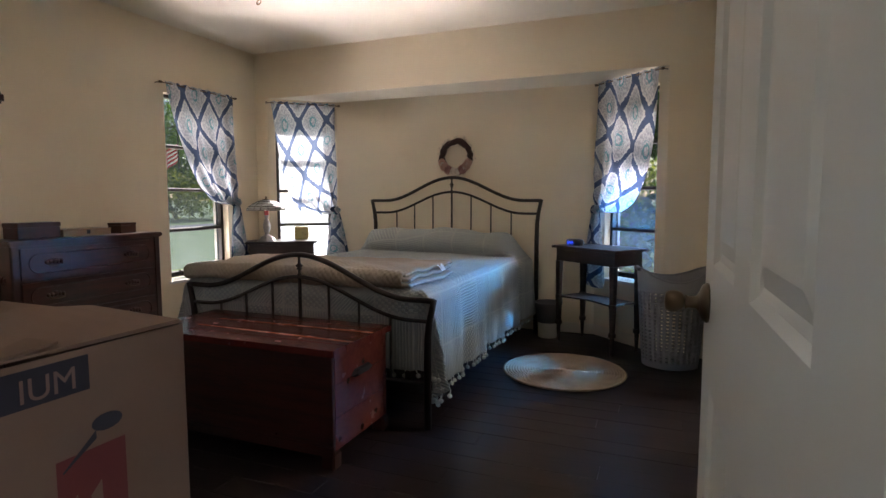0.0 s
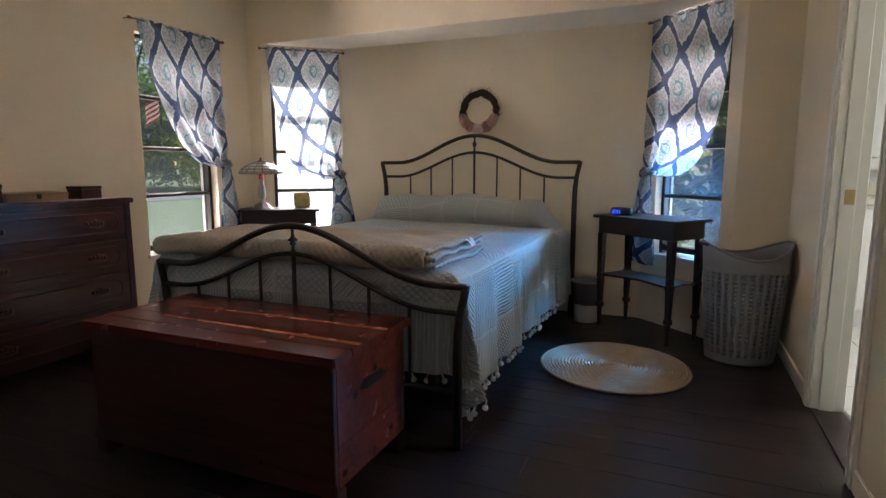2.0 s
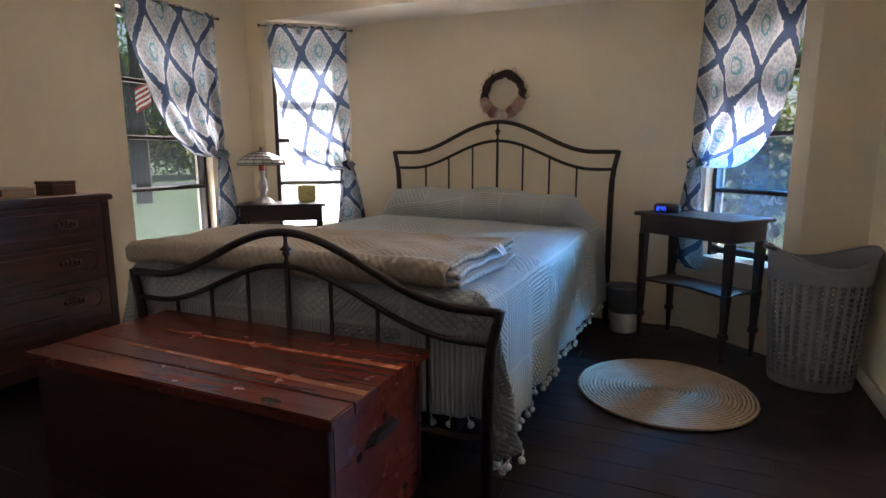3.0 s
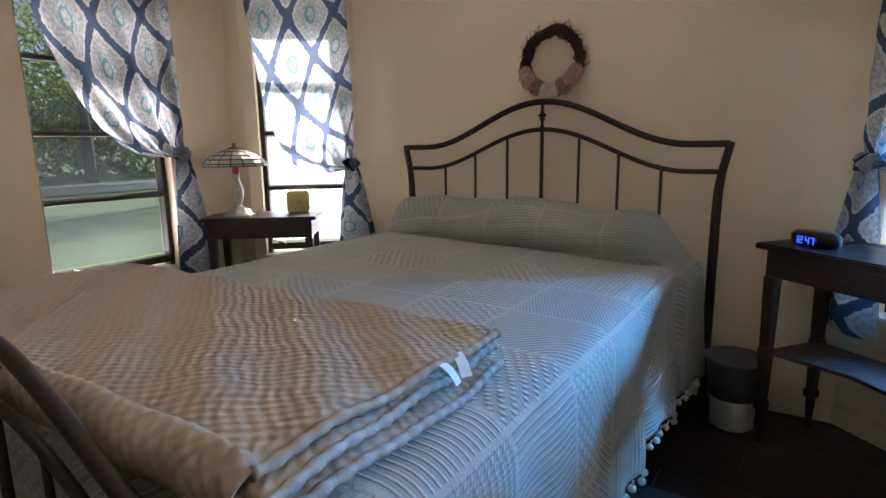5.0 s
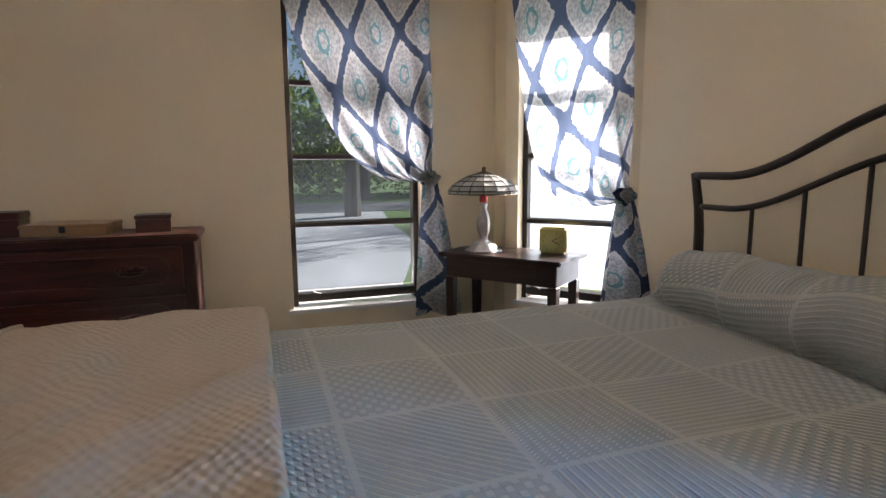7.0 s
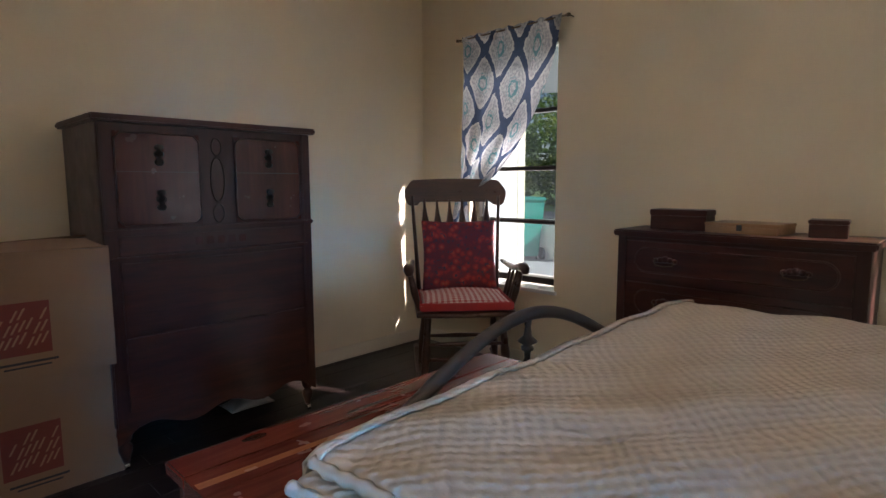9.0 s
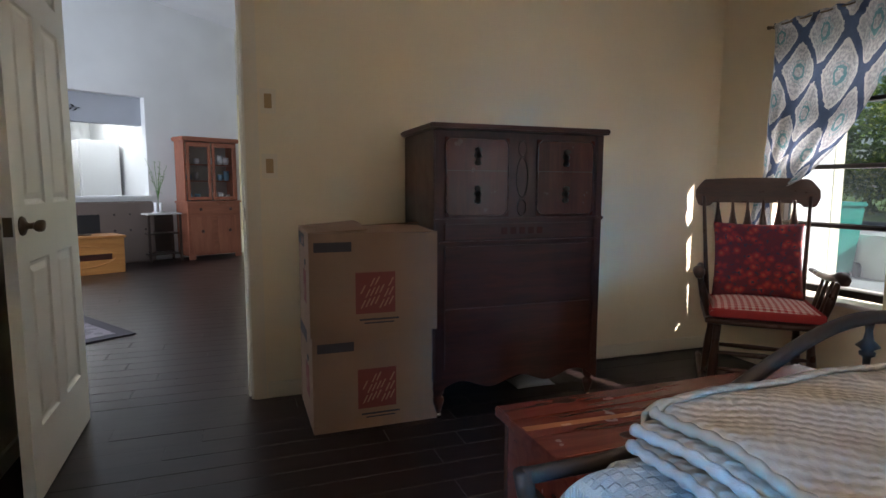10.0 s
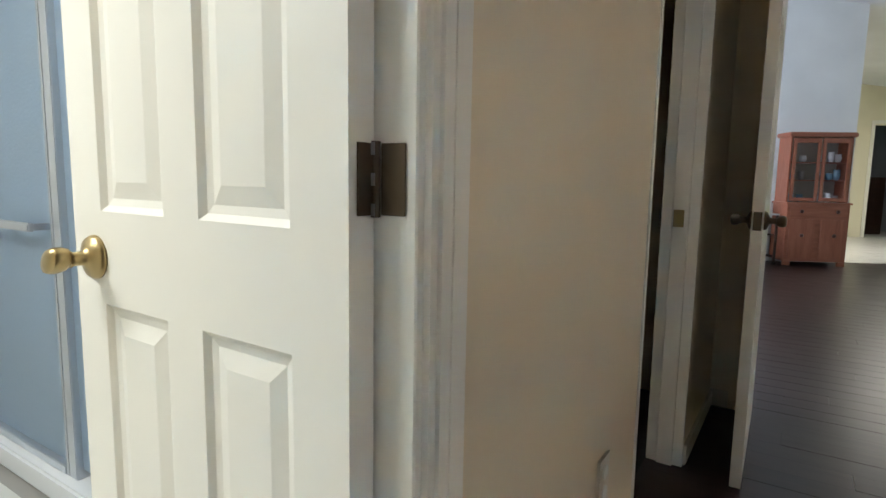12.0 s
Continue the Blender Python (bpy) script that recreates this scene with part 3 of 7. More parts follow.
def drape(u, v):
    """u across, v from head to foot, metres from the mattress centre line and head end."""
    du, dv = max(0.0, abs(u) - HW), max(0.0, v - (YT - YF))
    s = 1 if u > 0 else -1
    x, y = min(abs(u), HW), YT - min(v, YT - YF)
    R = 0.075

    def over(d):
        a = min(d / R, math.pi / 2)
        return R * math.sin(a), R * (1 - math.cos(a)) + max(0.0, d - R * math.pi / 2)

    ox, zx = over(du)
    oy, zy = over(dv)
    drop = (zx ** 6 + zy ** 6) ** (1 / 6) if zx + zy > 0 else 0.0
    hang = min(1.0, drop / 0.45)
    fold = hang * (0.016 * math.sin(v * 15.0 + 1.3 * s) + 0.010 * math.sin(v * 31.0 + 2)) if du > 0 else 0.0
    foldf = hang * (0.014 * math.sin(u * 17.0) + 0.008 * math.sin(u * 37.0)) if dv > 0 else 0.0
    c = min(zx, zy)
    if c > 0:
        ox += 0.11 * c + 0.10 * c * math.sin(24 * (zx - zy) + 1) + 0.03 * c * math.sin(51 * (zx - zy))
        oy *= 0.6
        fold *= 0.4
    x = s * (x + ox * (1.0 if du else 0.0) + fold + (0.015 * hang if du else 0.0))
    y = y - (oy + foldf * 0.5 if dv else 0.0)
    y = max(y, -2.156)
    z = TOP - drop
    # the pillows under the cover and the tuck in front of them
    q = YT - y
    qc = 0.185 + 0.130 * max(-0.65, min(0.7, u)) + 0.008 * math.sin(u * 8)
    end = max(0.0, abs(u) - 0.60) / 0.15
    if du < 0.07 and end < 1:
        fall = 1 - end * end * (3 - 2 * end)
        if q < qc:
            m = (q + 0.09) / (qc + 0.09)
            ra, th = (qc + 0.09) / 1.71, math.radians(180 - 225 * m)
            y += (YT - (ra - 0.09 + ra * math.cos(th)) - y) * fall
            z += (0.182 + 0.012 * math.sin(u * 5 + 2)) * max(0.0, (math.sin(th) + 0.707) / 1.707) * fall * (1 + 0.04 * math.sin(u * 11 + q * 9) + 0.02 * math.sin(u * 27))
        z -= 0.012 * math.exp(-((q - qc - 0.004) / 0.014) ** 2) * fall
    if q < qc and du > 0:
        x += s * 0.028 * min(1.0, du / 0.1)
    z += 0.006 * math.sin(u * 7 + v * 3) * math.cos(v * 5 - u * 2)
    return x + XM, y, max(z, 0.02)


UL, VL = HW + 0.53, (YT - YF) + 0.46
bm = bmesh.new()
grid(bm, 170, 210, lambda a, b: drape(-UL + 2 * UL * a, VL * b - 0.03), 0, lambda a, b: (-UL + 2 * UL * a + 6, VL * b + 6 + 0.9 * min(VL * b, 0.25)))
spread = thing("bedspread", (0, 0, 0), 0, "pale sage chenille bedspread with quilted squares and pompom fringe", "bedspread")
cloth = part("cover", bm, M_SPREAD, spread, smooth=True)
mod = cloth.modifiers.new("thickness", "SOLIDIFY")
mod.thickness, mod.offset = 0.006, 1
M_POM = mat("cotton_pompom", (0.66, 0.68, 0.62), 0.95)
n = N(M_POM)
n.bump(n.noise(n.co(), 220, 2), 0.8, 0.003)
bm = bmesh.new()
bmesh.ops.create_icosphere(bm, subdivisions=2, radius=0.0115)
for v in bm.verts:
    v.co *= 1 + rs.uniform(-0.1, 0.1)
tube(bm, [(0, 0, 0.012), (0, 0, 0.030)], 0.003, 5)
pom = bpy.data.meshes.new("pompom")
bm.to_mesh(pom)
bm.free()
pom.materials.append(M_POM)
edge = [(UL, v) for v in np.arange(0.05, VL - 0.02, 0.052)] + [(-UL, v) for v in np.arange(0.05, VL - 0.02, 0.052)] + [(u, VL - 0.03) for u in np.arange(-UL + 0.03, UL, 0.052)]
for u, v in edge:
    p = new("pompom", pom)
    p.parent = spread
    x, y, z = drape(u, v)
    p.matrix_basis = pose(x, y, max(z - 0.028, 0.02), rs.uniform(-20, 20), rs.uniform(-20, 20), rs.uniform(0, 360))

# folded tan blanket across the foot
M_TAN = mat("tan_plush", (0.50, 0.40, 0.29), 0.95, 0, 0.1)
n = N(M_TAN)
x, y, z = n.sep(n.tc.outputs["UV"])
a = n.math("SINE", n.math("MULTIPLY", x, 2 * math.pi / 0.034))
b = n.math("SINE", n.math("MULTIPLY", n.math("ADD", y, n.math("MULTIPLY", n.noise(n.tc.outputs["UV"], 9, 2), 0.05)), 2 * math.pi / 0.026))
hgt = n.math("ADD", n.math("MULTIPLY", a, b), n.math("MULTIPLY", n.noise(n.tc.outputs["UV"], 60, 3), 1.6))
n.color(n.mix(n.math("MULTIPLY_ADD", hgt, 0.14, 0.35), (0.35, 0.285, 0.22), (0.48, 0.41, 0.325)))
n.bump(hgt, 0.5, 0.003)
blanket = thing("folded_blanket", (0, 0, 0), 0, "folded tan plush blanket lying across the foot of the bed", "blanket")
X0, X1, Y1b, Y0b = -0.840, 0.575, -1.555, -2.128


def layer(k, top):
    def f(u, v):
        sx, sy = X0 + (X1 - X0 - 0.012 * k) * u, Y0b + 0.006 * k + (Y1b - Y0b) * v - 0.03 * (1 - u) * (1 - v) + 0.025 * u * math.sin(v * 3)
        base = TOP + 0.016 + 0.028 * k + 0.006 * math.sin(sx * 8 + k) * math.cos(sy * 11) + 0.003 * math.sin(sx * 23 + sy * 31) + 0.002 * math.sin(sx * 5 - sy * 26 + 2 * k)
        sx += 0.010 * math.sin(k * 2.3 + sy * 6) * u
        sx += 0.035 * (1 - u) ** 8 * (1 - v)
        ex = max(0.0, -0.70 - sx)
        base -= ex * ex * 1.6
        edge = min(1.0, min(u, 1 - u) * (X1 - X0) / 0.016, min(v, 1 - v) * (Y1b - Y0b) / 0.016)
        r = math.sqrt(max(0.0, 1 - (1 - edge) ** 2))
        return sx, sy, base + (0.0105 if top else -0.0100) * r * (1 + 0.12 * math.sin(sx * 190) * math.sin(sy * 235))
    return f


for k in range(3):
    bm = bmesh.new()
    for top in (True, False):
        grid(bm, 150, 70, layer(k, top), 0, lambda a, b: (a * 1.5, b * 0.62))
    bmesh.ops.remove_doubles(bm, verts=bm.verts, dist=0.0005)
    bmesh.ops.recalc_face_normals(bm, faces=bm.faces)
    part("fold", bm, M_TAN, blanket, smooth=True)
M_HEM = mat("pale_grey_plush", (0.42, 0.42, 0.41), 0.95, 0, 0.1)
n = N(M_HEM)
n.bump(n.noise(n.co(), 90, 3), 0.8, 0.004)
for k in range(3):
    bm = bmesh.new()
    tube(bm, [tuple(Vector(layer(k, True)(1.0, v)) + Vector((0.002, 0, 0))) for v in np.linspace(0.01, 0.99, 90)], [0.0088 + 0.0017 * math.sin(i * 1.2 + k) for i in range(90)], 10)
    part("rolled_hem", bm, M_HEM if k < 2 else M_TAN, blanket, "pale grey scalloped hem" if k < 2 else "", True)
bm = bmesh.new()


def fold_edge(u, v):
    hi, lo = Vector(layer(2, True)(u, 0.032)), Vector(layer(0, False)(u, 0.032))
    m, h, a = (hi + lo) / 2, (hi.z - lo.z) / 2 + 0.002, math.pi * v
    wob = 1 + 0.05 * math.sin(u * 260) * math.sin(v * 22) + 0.08 * math.sin(u * 17)
    return hi.x, max(-2.159, m.y + 0.004 - 0.042 * math.sin(a) * wob), m.z + h * math.cos(a) * (1 + 0.02 * math.sin(u * 200))


grid(bm, 170, 14, fold_edge, 0, lambda a, b: (a * 1.5, -0.1 + b * 0.1))
part("folded_edge", bm, M_TAN, blanket, "", True).modifiers.new("thickness", "SOLIDIFY").thickness = 0.006
M_TAGW = mat("white_satin_tag", (0.78, 0.80, 0.82), 0.4)
for x, y, a in ((0.565, -1.745, 20), (0.565, -1.690, -15)):
    bm = bmesh.new()
    grid(bm, 8, 2, lambda u, v: (0.045 * u, 0.022 * (v - 0.5), 0.004 * math.sin(u * 4) + 0.012 * (1 - u)))
    t = part("care_tag", bm, M_TAGW, blanket, "small white care tag")
    t.matrix_basis = pose(x - 0.01, y, TOP + 0.070, 0, 24, a - 10)
    t.modifiers.new("thickness", "SOLIDIFY").thickness = 0.001

# cedar chest
M_CEDAR = mat("red_cedar", (0.22, 0.05, 0.03), 0.22)
n = N(M_CEDAR)
gi = n.t.nodes.new("ShaderNodeNewGeometry")
rnd = gi.outputs["Random Per Island"]
co = n.co("Object", (1.3, 16, 16))
ad = n.t.nodes.new("ShaderNodeVectorMath")
n.put(ad.inputs[0], co)
cb = n.t.nodes.new("ShaderNodeCombineXYZ")
n.put(cb.inputs[1], n.math("MULTIPLY", rnd, 50.0))
n.put(ad.inputs[1], cb.outputs[0])
g = n.noise(ad.outputs[0], 1.5, 5, 0.6, 1.2)
col = n.ramp(n.math("MULTIPLY_ADD", rnd, 0.25, n.math("MULTIPLY", g, 0.75)), [(0.25, (0.058, 0.010, 0.008)), (0.55, (0.125, 0.024, 0.017)), (0.85, (0.20, 0.050, 0.030))])
kn = n.voro(n.co("Object", (4.2, 9, 9)), 1.0)
knots = n.ramp(n.math("ADD", kn, n.math("MULTIPLY", n.noise(n.co(), 20, 2), 0.08)), [(0.12, (1, 1, 1)), (0.20, (0, 0, 0))])
n.color(n.mix(knots, col, (0.035, 0.010, 0.006)))
n.rough(n.noise(n.co(), 12, 3), 0.14, 0.34)
n.bump(g, 0.12, 0.001)
M_CEDARPALE = wood("pale_cedar_sapwood", (0.30, 0.10, 0.045), (0.45, 0.18, 0.085), 0.22)
CX0, CX1, CY0, CY1, CZ = -0.535, 0.525, -2.710, -2.215, 0.494
chest = thing("blanket_chest", (0, 0, 0), 0, "red cedar blanket chest with a glossy knotty lid", "chest")
ys = np.linspace(CY0, CY1, 6)
for a, b in zip(ys, ys[1:]):
    part("lid_board", bbox(CX0, CX1, a + 0.0004, b - 0.0004, CZ - 0.028, CZ, 0.0012 if a > CY0 + 0.01 and b < CY1 - 0.01 else 0.004, 2), M_CEDAR, chest)
for y, sl in ((-2.560, 0.02), (-2.385, -0.015)):
    bm = bmesh.new()
    vs = [bm.verts.new(c) for c in ((CX0 + 0.2, y + sl, CZ + 0.0006), (CX1 - 0.004, y - 0.010, CZ + 0.0006), (CX1 - 0.004, y + 0.014, CZ + 0.0006), (CX0 + 0.2, y + sl + 0.012, CZ + 0.0006))]
    bm.faces.new(vs)
    part("sapwood_streak", bm, M_CEDARPALE, chest)
# front gets the darker cherry so that its shade lies in the colour
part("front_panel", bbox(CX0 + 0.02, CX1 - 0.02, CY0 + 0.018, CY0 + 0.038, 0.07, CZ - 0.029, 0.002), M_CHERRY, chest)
part("back_panel", bbox(CX0 + 0.02, CX1 - 0.02, CY1 - 0.038, CY1 - 0.018, 0.07, CZ - 0.029, 0.002), M_CEDAR, chest)
for x in (CX0 + 0.02, CX1 - 0.04):
    for z0, z1 in ((0.07, 0.205), (0.2058, 0.341), (0.3418, CZ - 0.029)):
        part("end_board", bbox(x, x + 0.02, CY0 + 0.0385, CY1 - 0.0385, z0, z1, 0.0015), M_CEDAR, chest)
part("chest_floor", bbox(CX0 + 0.041, CX1 - 0.041, CY0 + 0.039, CY1 - 0.039, 0.08, 0.10), M_CEDAR, chest)
for x in (CX0 + 0.012, CX1 - 0.072):
    for y in (CY0 + 0.01, CY1 - 0.07):
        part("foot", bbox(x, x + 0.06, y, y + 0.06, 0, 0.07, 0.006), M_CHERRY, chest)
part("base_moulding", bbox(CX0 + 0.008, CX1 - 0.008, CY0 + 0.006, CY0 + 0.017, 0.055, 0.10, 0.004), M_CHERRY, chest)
# near-black colour paints the shade of the end grip
M_SHADOWHOLE = mat("grip_shadow", (0.012, 0.006, 0.005), 0.7)
bm = bmesh.new()
pr = [(-0.085, 0.0), (-0.06, 0.022), (0.06, 0.022), (0.085, 0.0), (0.05, -0.014), (-0.05, -0.014)]
lo = [bm.verts.new((CX1 - 0.0195, (CY0 + CY1) / 2 + a, 0.345 + b)) for a, b in pr]
hi = [bm.verts.new((CX1 - 0.002, (CY0 + CY1) / 2 + a * 0.8, 0.350 + b * 0.7)) for a, b in pr]
bm.faces.new(hi)
for i in range(6):
    bm.faces.new((lo[i], lo[(i + 1) % 6], hi[(i + 1) % 6], hi[i]))
bmesh.ops.recalc_face_normals(bm, faces=bm.faces)
part("end_handle", bm, M_SHADOWHOLE, chest, "carved wooden grip coloured near black for its shade")


# curtains
def curtain_cloth(name):
    m = mat(name, (0.6, 0.6, 0.6), 0.9, 0, 0.1)
    n = N(m)
    uv = n.tc.outputs["UV"]
    x, y, _ = n.sep(uv)
    A, B = 0.172, 0.180
    px, py = n.math("MULTIPLY", x, math.pi / A), n.math("MULTIPLY", y, math.pi / B)
    g = n.math("ADD", n.math("COSINE", px), n.math("COSINE", py))
    ag = n.math("ABSOLUTE", g)
    sx, sy = n.math("SINE", px), n.math("SINE", py)
    grad = n.math("SQRT", n.math("ADD", n.math("MULTIPLY", sx, sx), n.math("MULTIPLY_ADD", sy, sy, 0.12)))
    d = n.math("MULTIPLY_ADD", n.math("SUBTRACT", n.noise(uv, 55, 2), 0.5), 0.42, n.math("DIVIDE", ag, grad))
    rad = n.math("SQRT", n.math("MAXIMUM", n.math("MULTIPLY", n.math("SUBTRACT", 2.0, ag), 2.0), 0.0))
    radn = n.math("MULTIPLY_ADD", n.math("SUBTRACT", n.noise(uv, 48, 2), 0.5), 0.55, rad)
    ground = n.mix(n.ramp(n.noise(uv, 70, 4), [(0.40, (0, 0, 0)), (0.60, (1, 1, 1))]), (0.27, 0.27, 0.28), (0.46, 0.46, 0.45))
    c = n.mix(n.math("LESS_THAN", d, 0.50), ground, (0.52, 0.51, 0.48))
    c = n.mix(n.math("MULTIPLY", n.math("COMPARE", radn, 0.58, 0.13), 0.85), c, (0.045, 0.20, 0.22))
    c = n.mix(n.math("MULTIPLY", n.math("COMPARE", radn, 0.92, 0.035), 0.6), c, (0.10, 0.26, 0.28))
    c = n.mix(n.math("LESS_THAN", d, 0.31), c, n.mix(n.noise(uv, 60, 2), (0.022, 0.034, 0.080), (0.045, 0.070, 0.135)))
    n.color(c)
    n.bump(n.noise(uv, 300, 2), 0.2, 0.001)
    tr = n.t.nodes.new("ShaderNodeBsdfTranslucent")
    n.put(tr.inputs["Color"], n.mix(0.10, c, (0.50, 0.62, 0.75)))
    mx = n.t.nodes.new("ShaderNodeMixShader")
    mx.inputs[0].default_value = 0.58
    out = n.t.nodes["Material Output"]
    n.put(mx.inputs[1], n.b.outputs[0])
    n.put(mx.inputs[2], tr.outputs[0])
    n.put(out.inputs[0], mx.outputs[0])
    return m


M_CURT = curtain_cloth("blue_medallion_cotton")


def curtain(name, p, ang, W, ztop, zk, side, seed, sweep, tail_x, full=1.35):
    """A rod-pocket curtain tied back in a knot. Local x runs along the rod to W; the knot hangs at side (0 or 1); sweep: how the free edge falls, as two steering points (share of W, height over the knot)."""
    t = thing(name, (p[0], p[1], 0), ang, "blue and grey medallion curtain tied back in a knot", "curtain")
    r = random.Random(seed)
    ph = [r.uniform(0, 6) for _ in range(4)]
    Lc = ztop - zk

    E = [Vector((W, ztop)), Vector((W * sweep[0][0], zk + sweep[0][1])), Vector((W * sweep[1][0], zk + sweep[1][1])), Vector((0.02, zk))]

    def f(u, v):
        # u: 0 at the knot side, 1 at the free edge; v: 0 top, 1 knot
        w = 1 - v
        e = E[0] * w ** 3 + E[1] * 3 * w * w * v + E[2] * 3 * w * v * v + E[3] * v ** 3
        k = Vector((0.006 * math.sin(v * 7), ztop - v * Lc))
        q = k.lerp(e, u)
        pull = v ** 3
        z = q.y - 0.055 * math.sin(math.pi * u) * 4 * pull * (1 - v) - 0.020 * math.sin(math.pi * u) * v
        amp = (0.007 + 0.020 * v) * (1 - 0.5 * pull)
        dep = amp * math.sin(u * 2 * math.pi * 2.6 + ph[0]) + 0.45 * amp * math.sin(u * 2 * math.pi * 5.3 + ph[1] + v) + 0.2 * amp * math.sin(u * 2 * math.pi * 9.0 + ph[3] + 3 * v)
        dep += 0.010 * pull * math.sin(v * 34 + u * 5 + ph[2]) + 0.035 * math.sin(math.pi * min(1.0, v * 1.02)) ** 2 * v * u
        if v < 0.03:
            dep = 0.006 * math.sin(u * 40 + ph[2])
            z -= 0.004 * (1 + math.sin(u * 61 + ph[1]))
        return (q.x if side == 0 else W - q.x), dep + 0.012 * pull, z

    bm = bmesh.new()
    grid(bm, 64, 72, f, 0, lambda a, b: (a * W * full * (1 - 0.15 * b) + seed * 0.31, b * (Lc + 0.12) + seed * 0.13))
    c = part("curtain_panel", bm, M_CURT, t, smooth=True)
    xk = 0.015 if side == 0 else W - 0.015
    bm = bmesh.new()
    bmesh.ops.create_icosphere(bm, subdivisions=3, radius=1)
    lay = bm.loops.layers.uv.verify()
    for v in bm.verts:
        q = v.co.copy()
        w = 1 + 0.16 * math.sin(q.x * 6 + q.z * 5) + 0.12 * math.sin(q.y * 9 + q.z * 3)
        v.co = Vector((xk + q.x * 0.045 * w, 0.02 + q.y * 0.034 * w, zk + q.z * 0.036 * w))
    for fc in bm.faces:
        for lp in fc.loops:
            lp[lay].uv = (lp.vert.co.x * 2.0 + seed, lp.vert.co.z * 2.0)
    part("knot", bm, M_CURT, t, smooth=True)
    z1 = 0.42

    def g(u, v):
        wd = 0.05 + 0.17 * v ** 0.7
        a = u * 2 * math.pi
        x = xk + tail_x * v + wd * 0.5 * math.cos(a) * (1 + 0.16 * math.sin(5 * a + ph[1]))
        y = 0.018 + (0.018 + 0.022 * v) * math.sin(a) * (1 + 0.35 * math.sin(4 * a + ph[3]))
        return x, y, zk - (zk - z1) * v + 0.02 * math.sin(a * 2) * v

    bm = bmesh.new()
    grid(bm, 40, 26, g, 0, lambda a, b: (a * 0.55 + seed, b * 0.66 + 0.3))
    part("tail", bm, M_CURT, t, smooth=True)
    bm = bmesh.new()
    tube(bm, [(-0.03, -0.002, ztop - 0.018), (W + 0.03, -0.002, ztop - 0.018)], 0.005, 8)
    for x in (-0.035, W + 0.035):
        box(bm, x - 0.008, x + 0.008, -0.01, 0.006, ztop - 0.026, ztop - 0.010)
        tube(bm, [(x, -0.002, ztop - 0.018), (x, -0.052, ztop - 0.018)], 0.0035, 6)
    part("curtain_rod", bm, M_BRASSDK, t, "thin brass curtain rod")
    return t


# local x along the wall with the room on its left
curtain("curtain", (XW + 0.055, -0.765), -90, 0.68, 1.940, 1.055, 0, 1, ((0.80, 0.42), (0.66, -0.10)), -0.03)
curtain("curtain", (XW + 0.055, -3.17), -90, 0.70, 1.950, 1.03, 1, 2, ((0.90, 0.40), (0.45, -0.02)), 0.02)
nL = Vector((-dL.y, dL.x))
nR = Vector((-dR.y, dR.x))
a = pL - dL * 0.035 + nL * 0.055
curtain("curtain", a, math.degrees(math.atan2(dL.y, dL.x)), 0.56, 1.945, 0.98, 0, 3, ((0.86, 0.45), (0.86, -0.26)), -0.02)
a = pR - dR * 0.035 + nR * 0.055
curtain("curtain", a, math.degrees(math.atan2(dR.y, dR.x)), 0.56, 1.962, 1.00, 1, 4, ((1.0, 0.36), (0.90, -0.14)), 0.01)


# bedroom furniture
def legged_table(name, P, w, d, top, shelf, label, rz, shelf_cut):
    """A small table: P is its front-left corner, w along its front, d deep."""
    t = thing(name, (P[0], P[1], 0), rz, label, "bedside table")
    bm = bbox(0, w, 0, d, top - 0.020, top, 0.005)
    part("tabletop", bm, M_DARKW, t)
    e = 0.028
    part("apron", bbox(e, w - e, e, d - e, top - 0.115, top - 0.0205, 0.003), M_DARKW, t)
    bm = bmesh.new()
    part("drawer_front", bbox(w * 0.2, w * 0.8, e - 0.004, e - 0.0005, top - 0.105, top - 0.032, 0.002), M_DARKW, t)
    for x in (e + 0.018, w - e - 0.018):
        for y in (e + 0.018, d - e - 0.018):
            bm = bmesh.new()
            for z0, z1, a, b in ((0, 0.13, 0.008, 0.012), (0.13, 0.16, 0.019, 0.019), (0.16, 0.33, 0.014, 0.018), (0.33, 0.36, 0.020, 0.020), (0.36, top - 0.1155, 0.017, 0.021)):
                lo = [bm.verts.new((x + sx * a, y + sy * a, z0)) for sx, sy in ((-1, -1), (1, -1), (1, 1), (-1, 1))]
                hi = [bm.verts.new((x + sx * b, y + sy * b, z1)) for sx, sy in ((-1, -1), (1, -1), (1, 1), (-1, 1))]
                bm.faces.new(lo[::-1])
                bm.faces.new(hi)
                for i in range(4):
                    bm.faces.new((lo[i], lo[(i + 1) % 4], hi[(i + 1) % 4], hi[i]))
            part("leg", bevel(bm, 0.002, 1), M_DARKW, t)
    if shelf:
        bm = bmesh.new()
        c = shelf_cut
        pts = [(0.06, 0.045), (w / 2, 0.045 + c), (w - 0.06, 0.045), (w - 0.045, 0.06), (w - 0.045 - c * 0.4, d / 2), (w - 0.045, d - 0.06), (w - 0.06, d - 0.045), (0.06, d - 0.045), (0.045, d - 0.06), (0.045, 0.06)]
        prism(bm, pts, 0.338, 0.352)
        part("shelf", bevel(bm, 0.002, 1), M_DARKW, t)
    return t


TC = 0.735
angC = math.degrees(math.atan2(-0.640 + 0.300, 1.373 - 0.912))
legged_table("nightstand", (0.900, -0.290), 0.615, 0.345, TC, True, "dark wooden bedside table with a scalloped lower shelf", angC, 0.05)
angB = math.degrees(math.atan2(-0.385 + 0.765, -1.105 + 1.600))
legged_table("nightstand", (-1.600, -0.765), 0.60, 0.325, 0.72, True, "dark wooden bedside table below the sunny bay window", angB, 0.05)

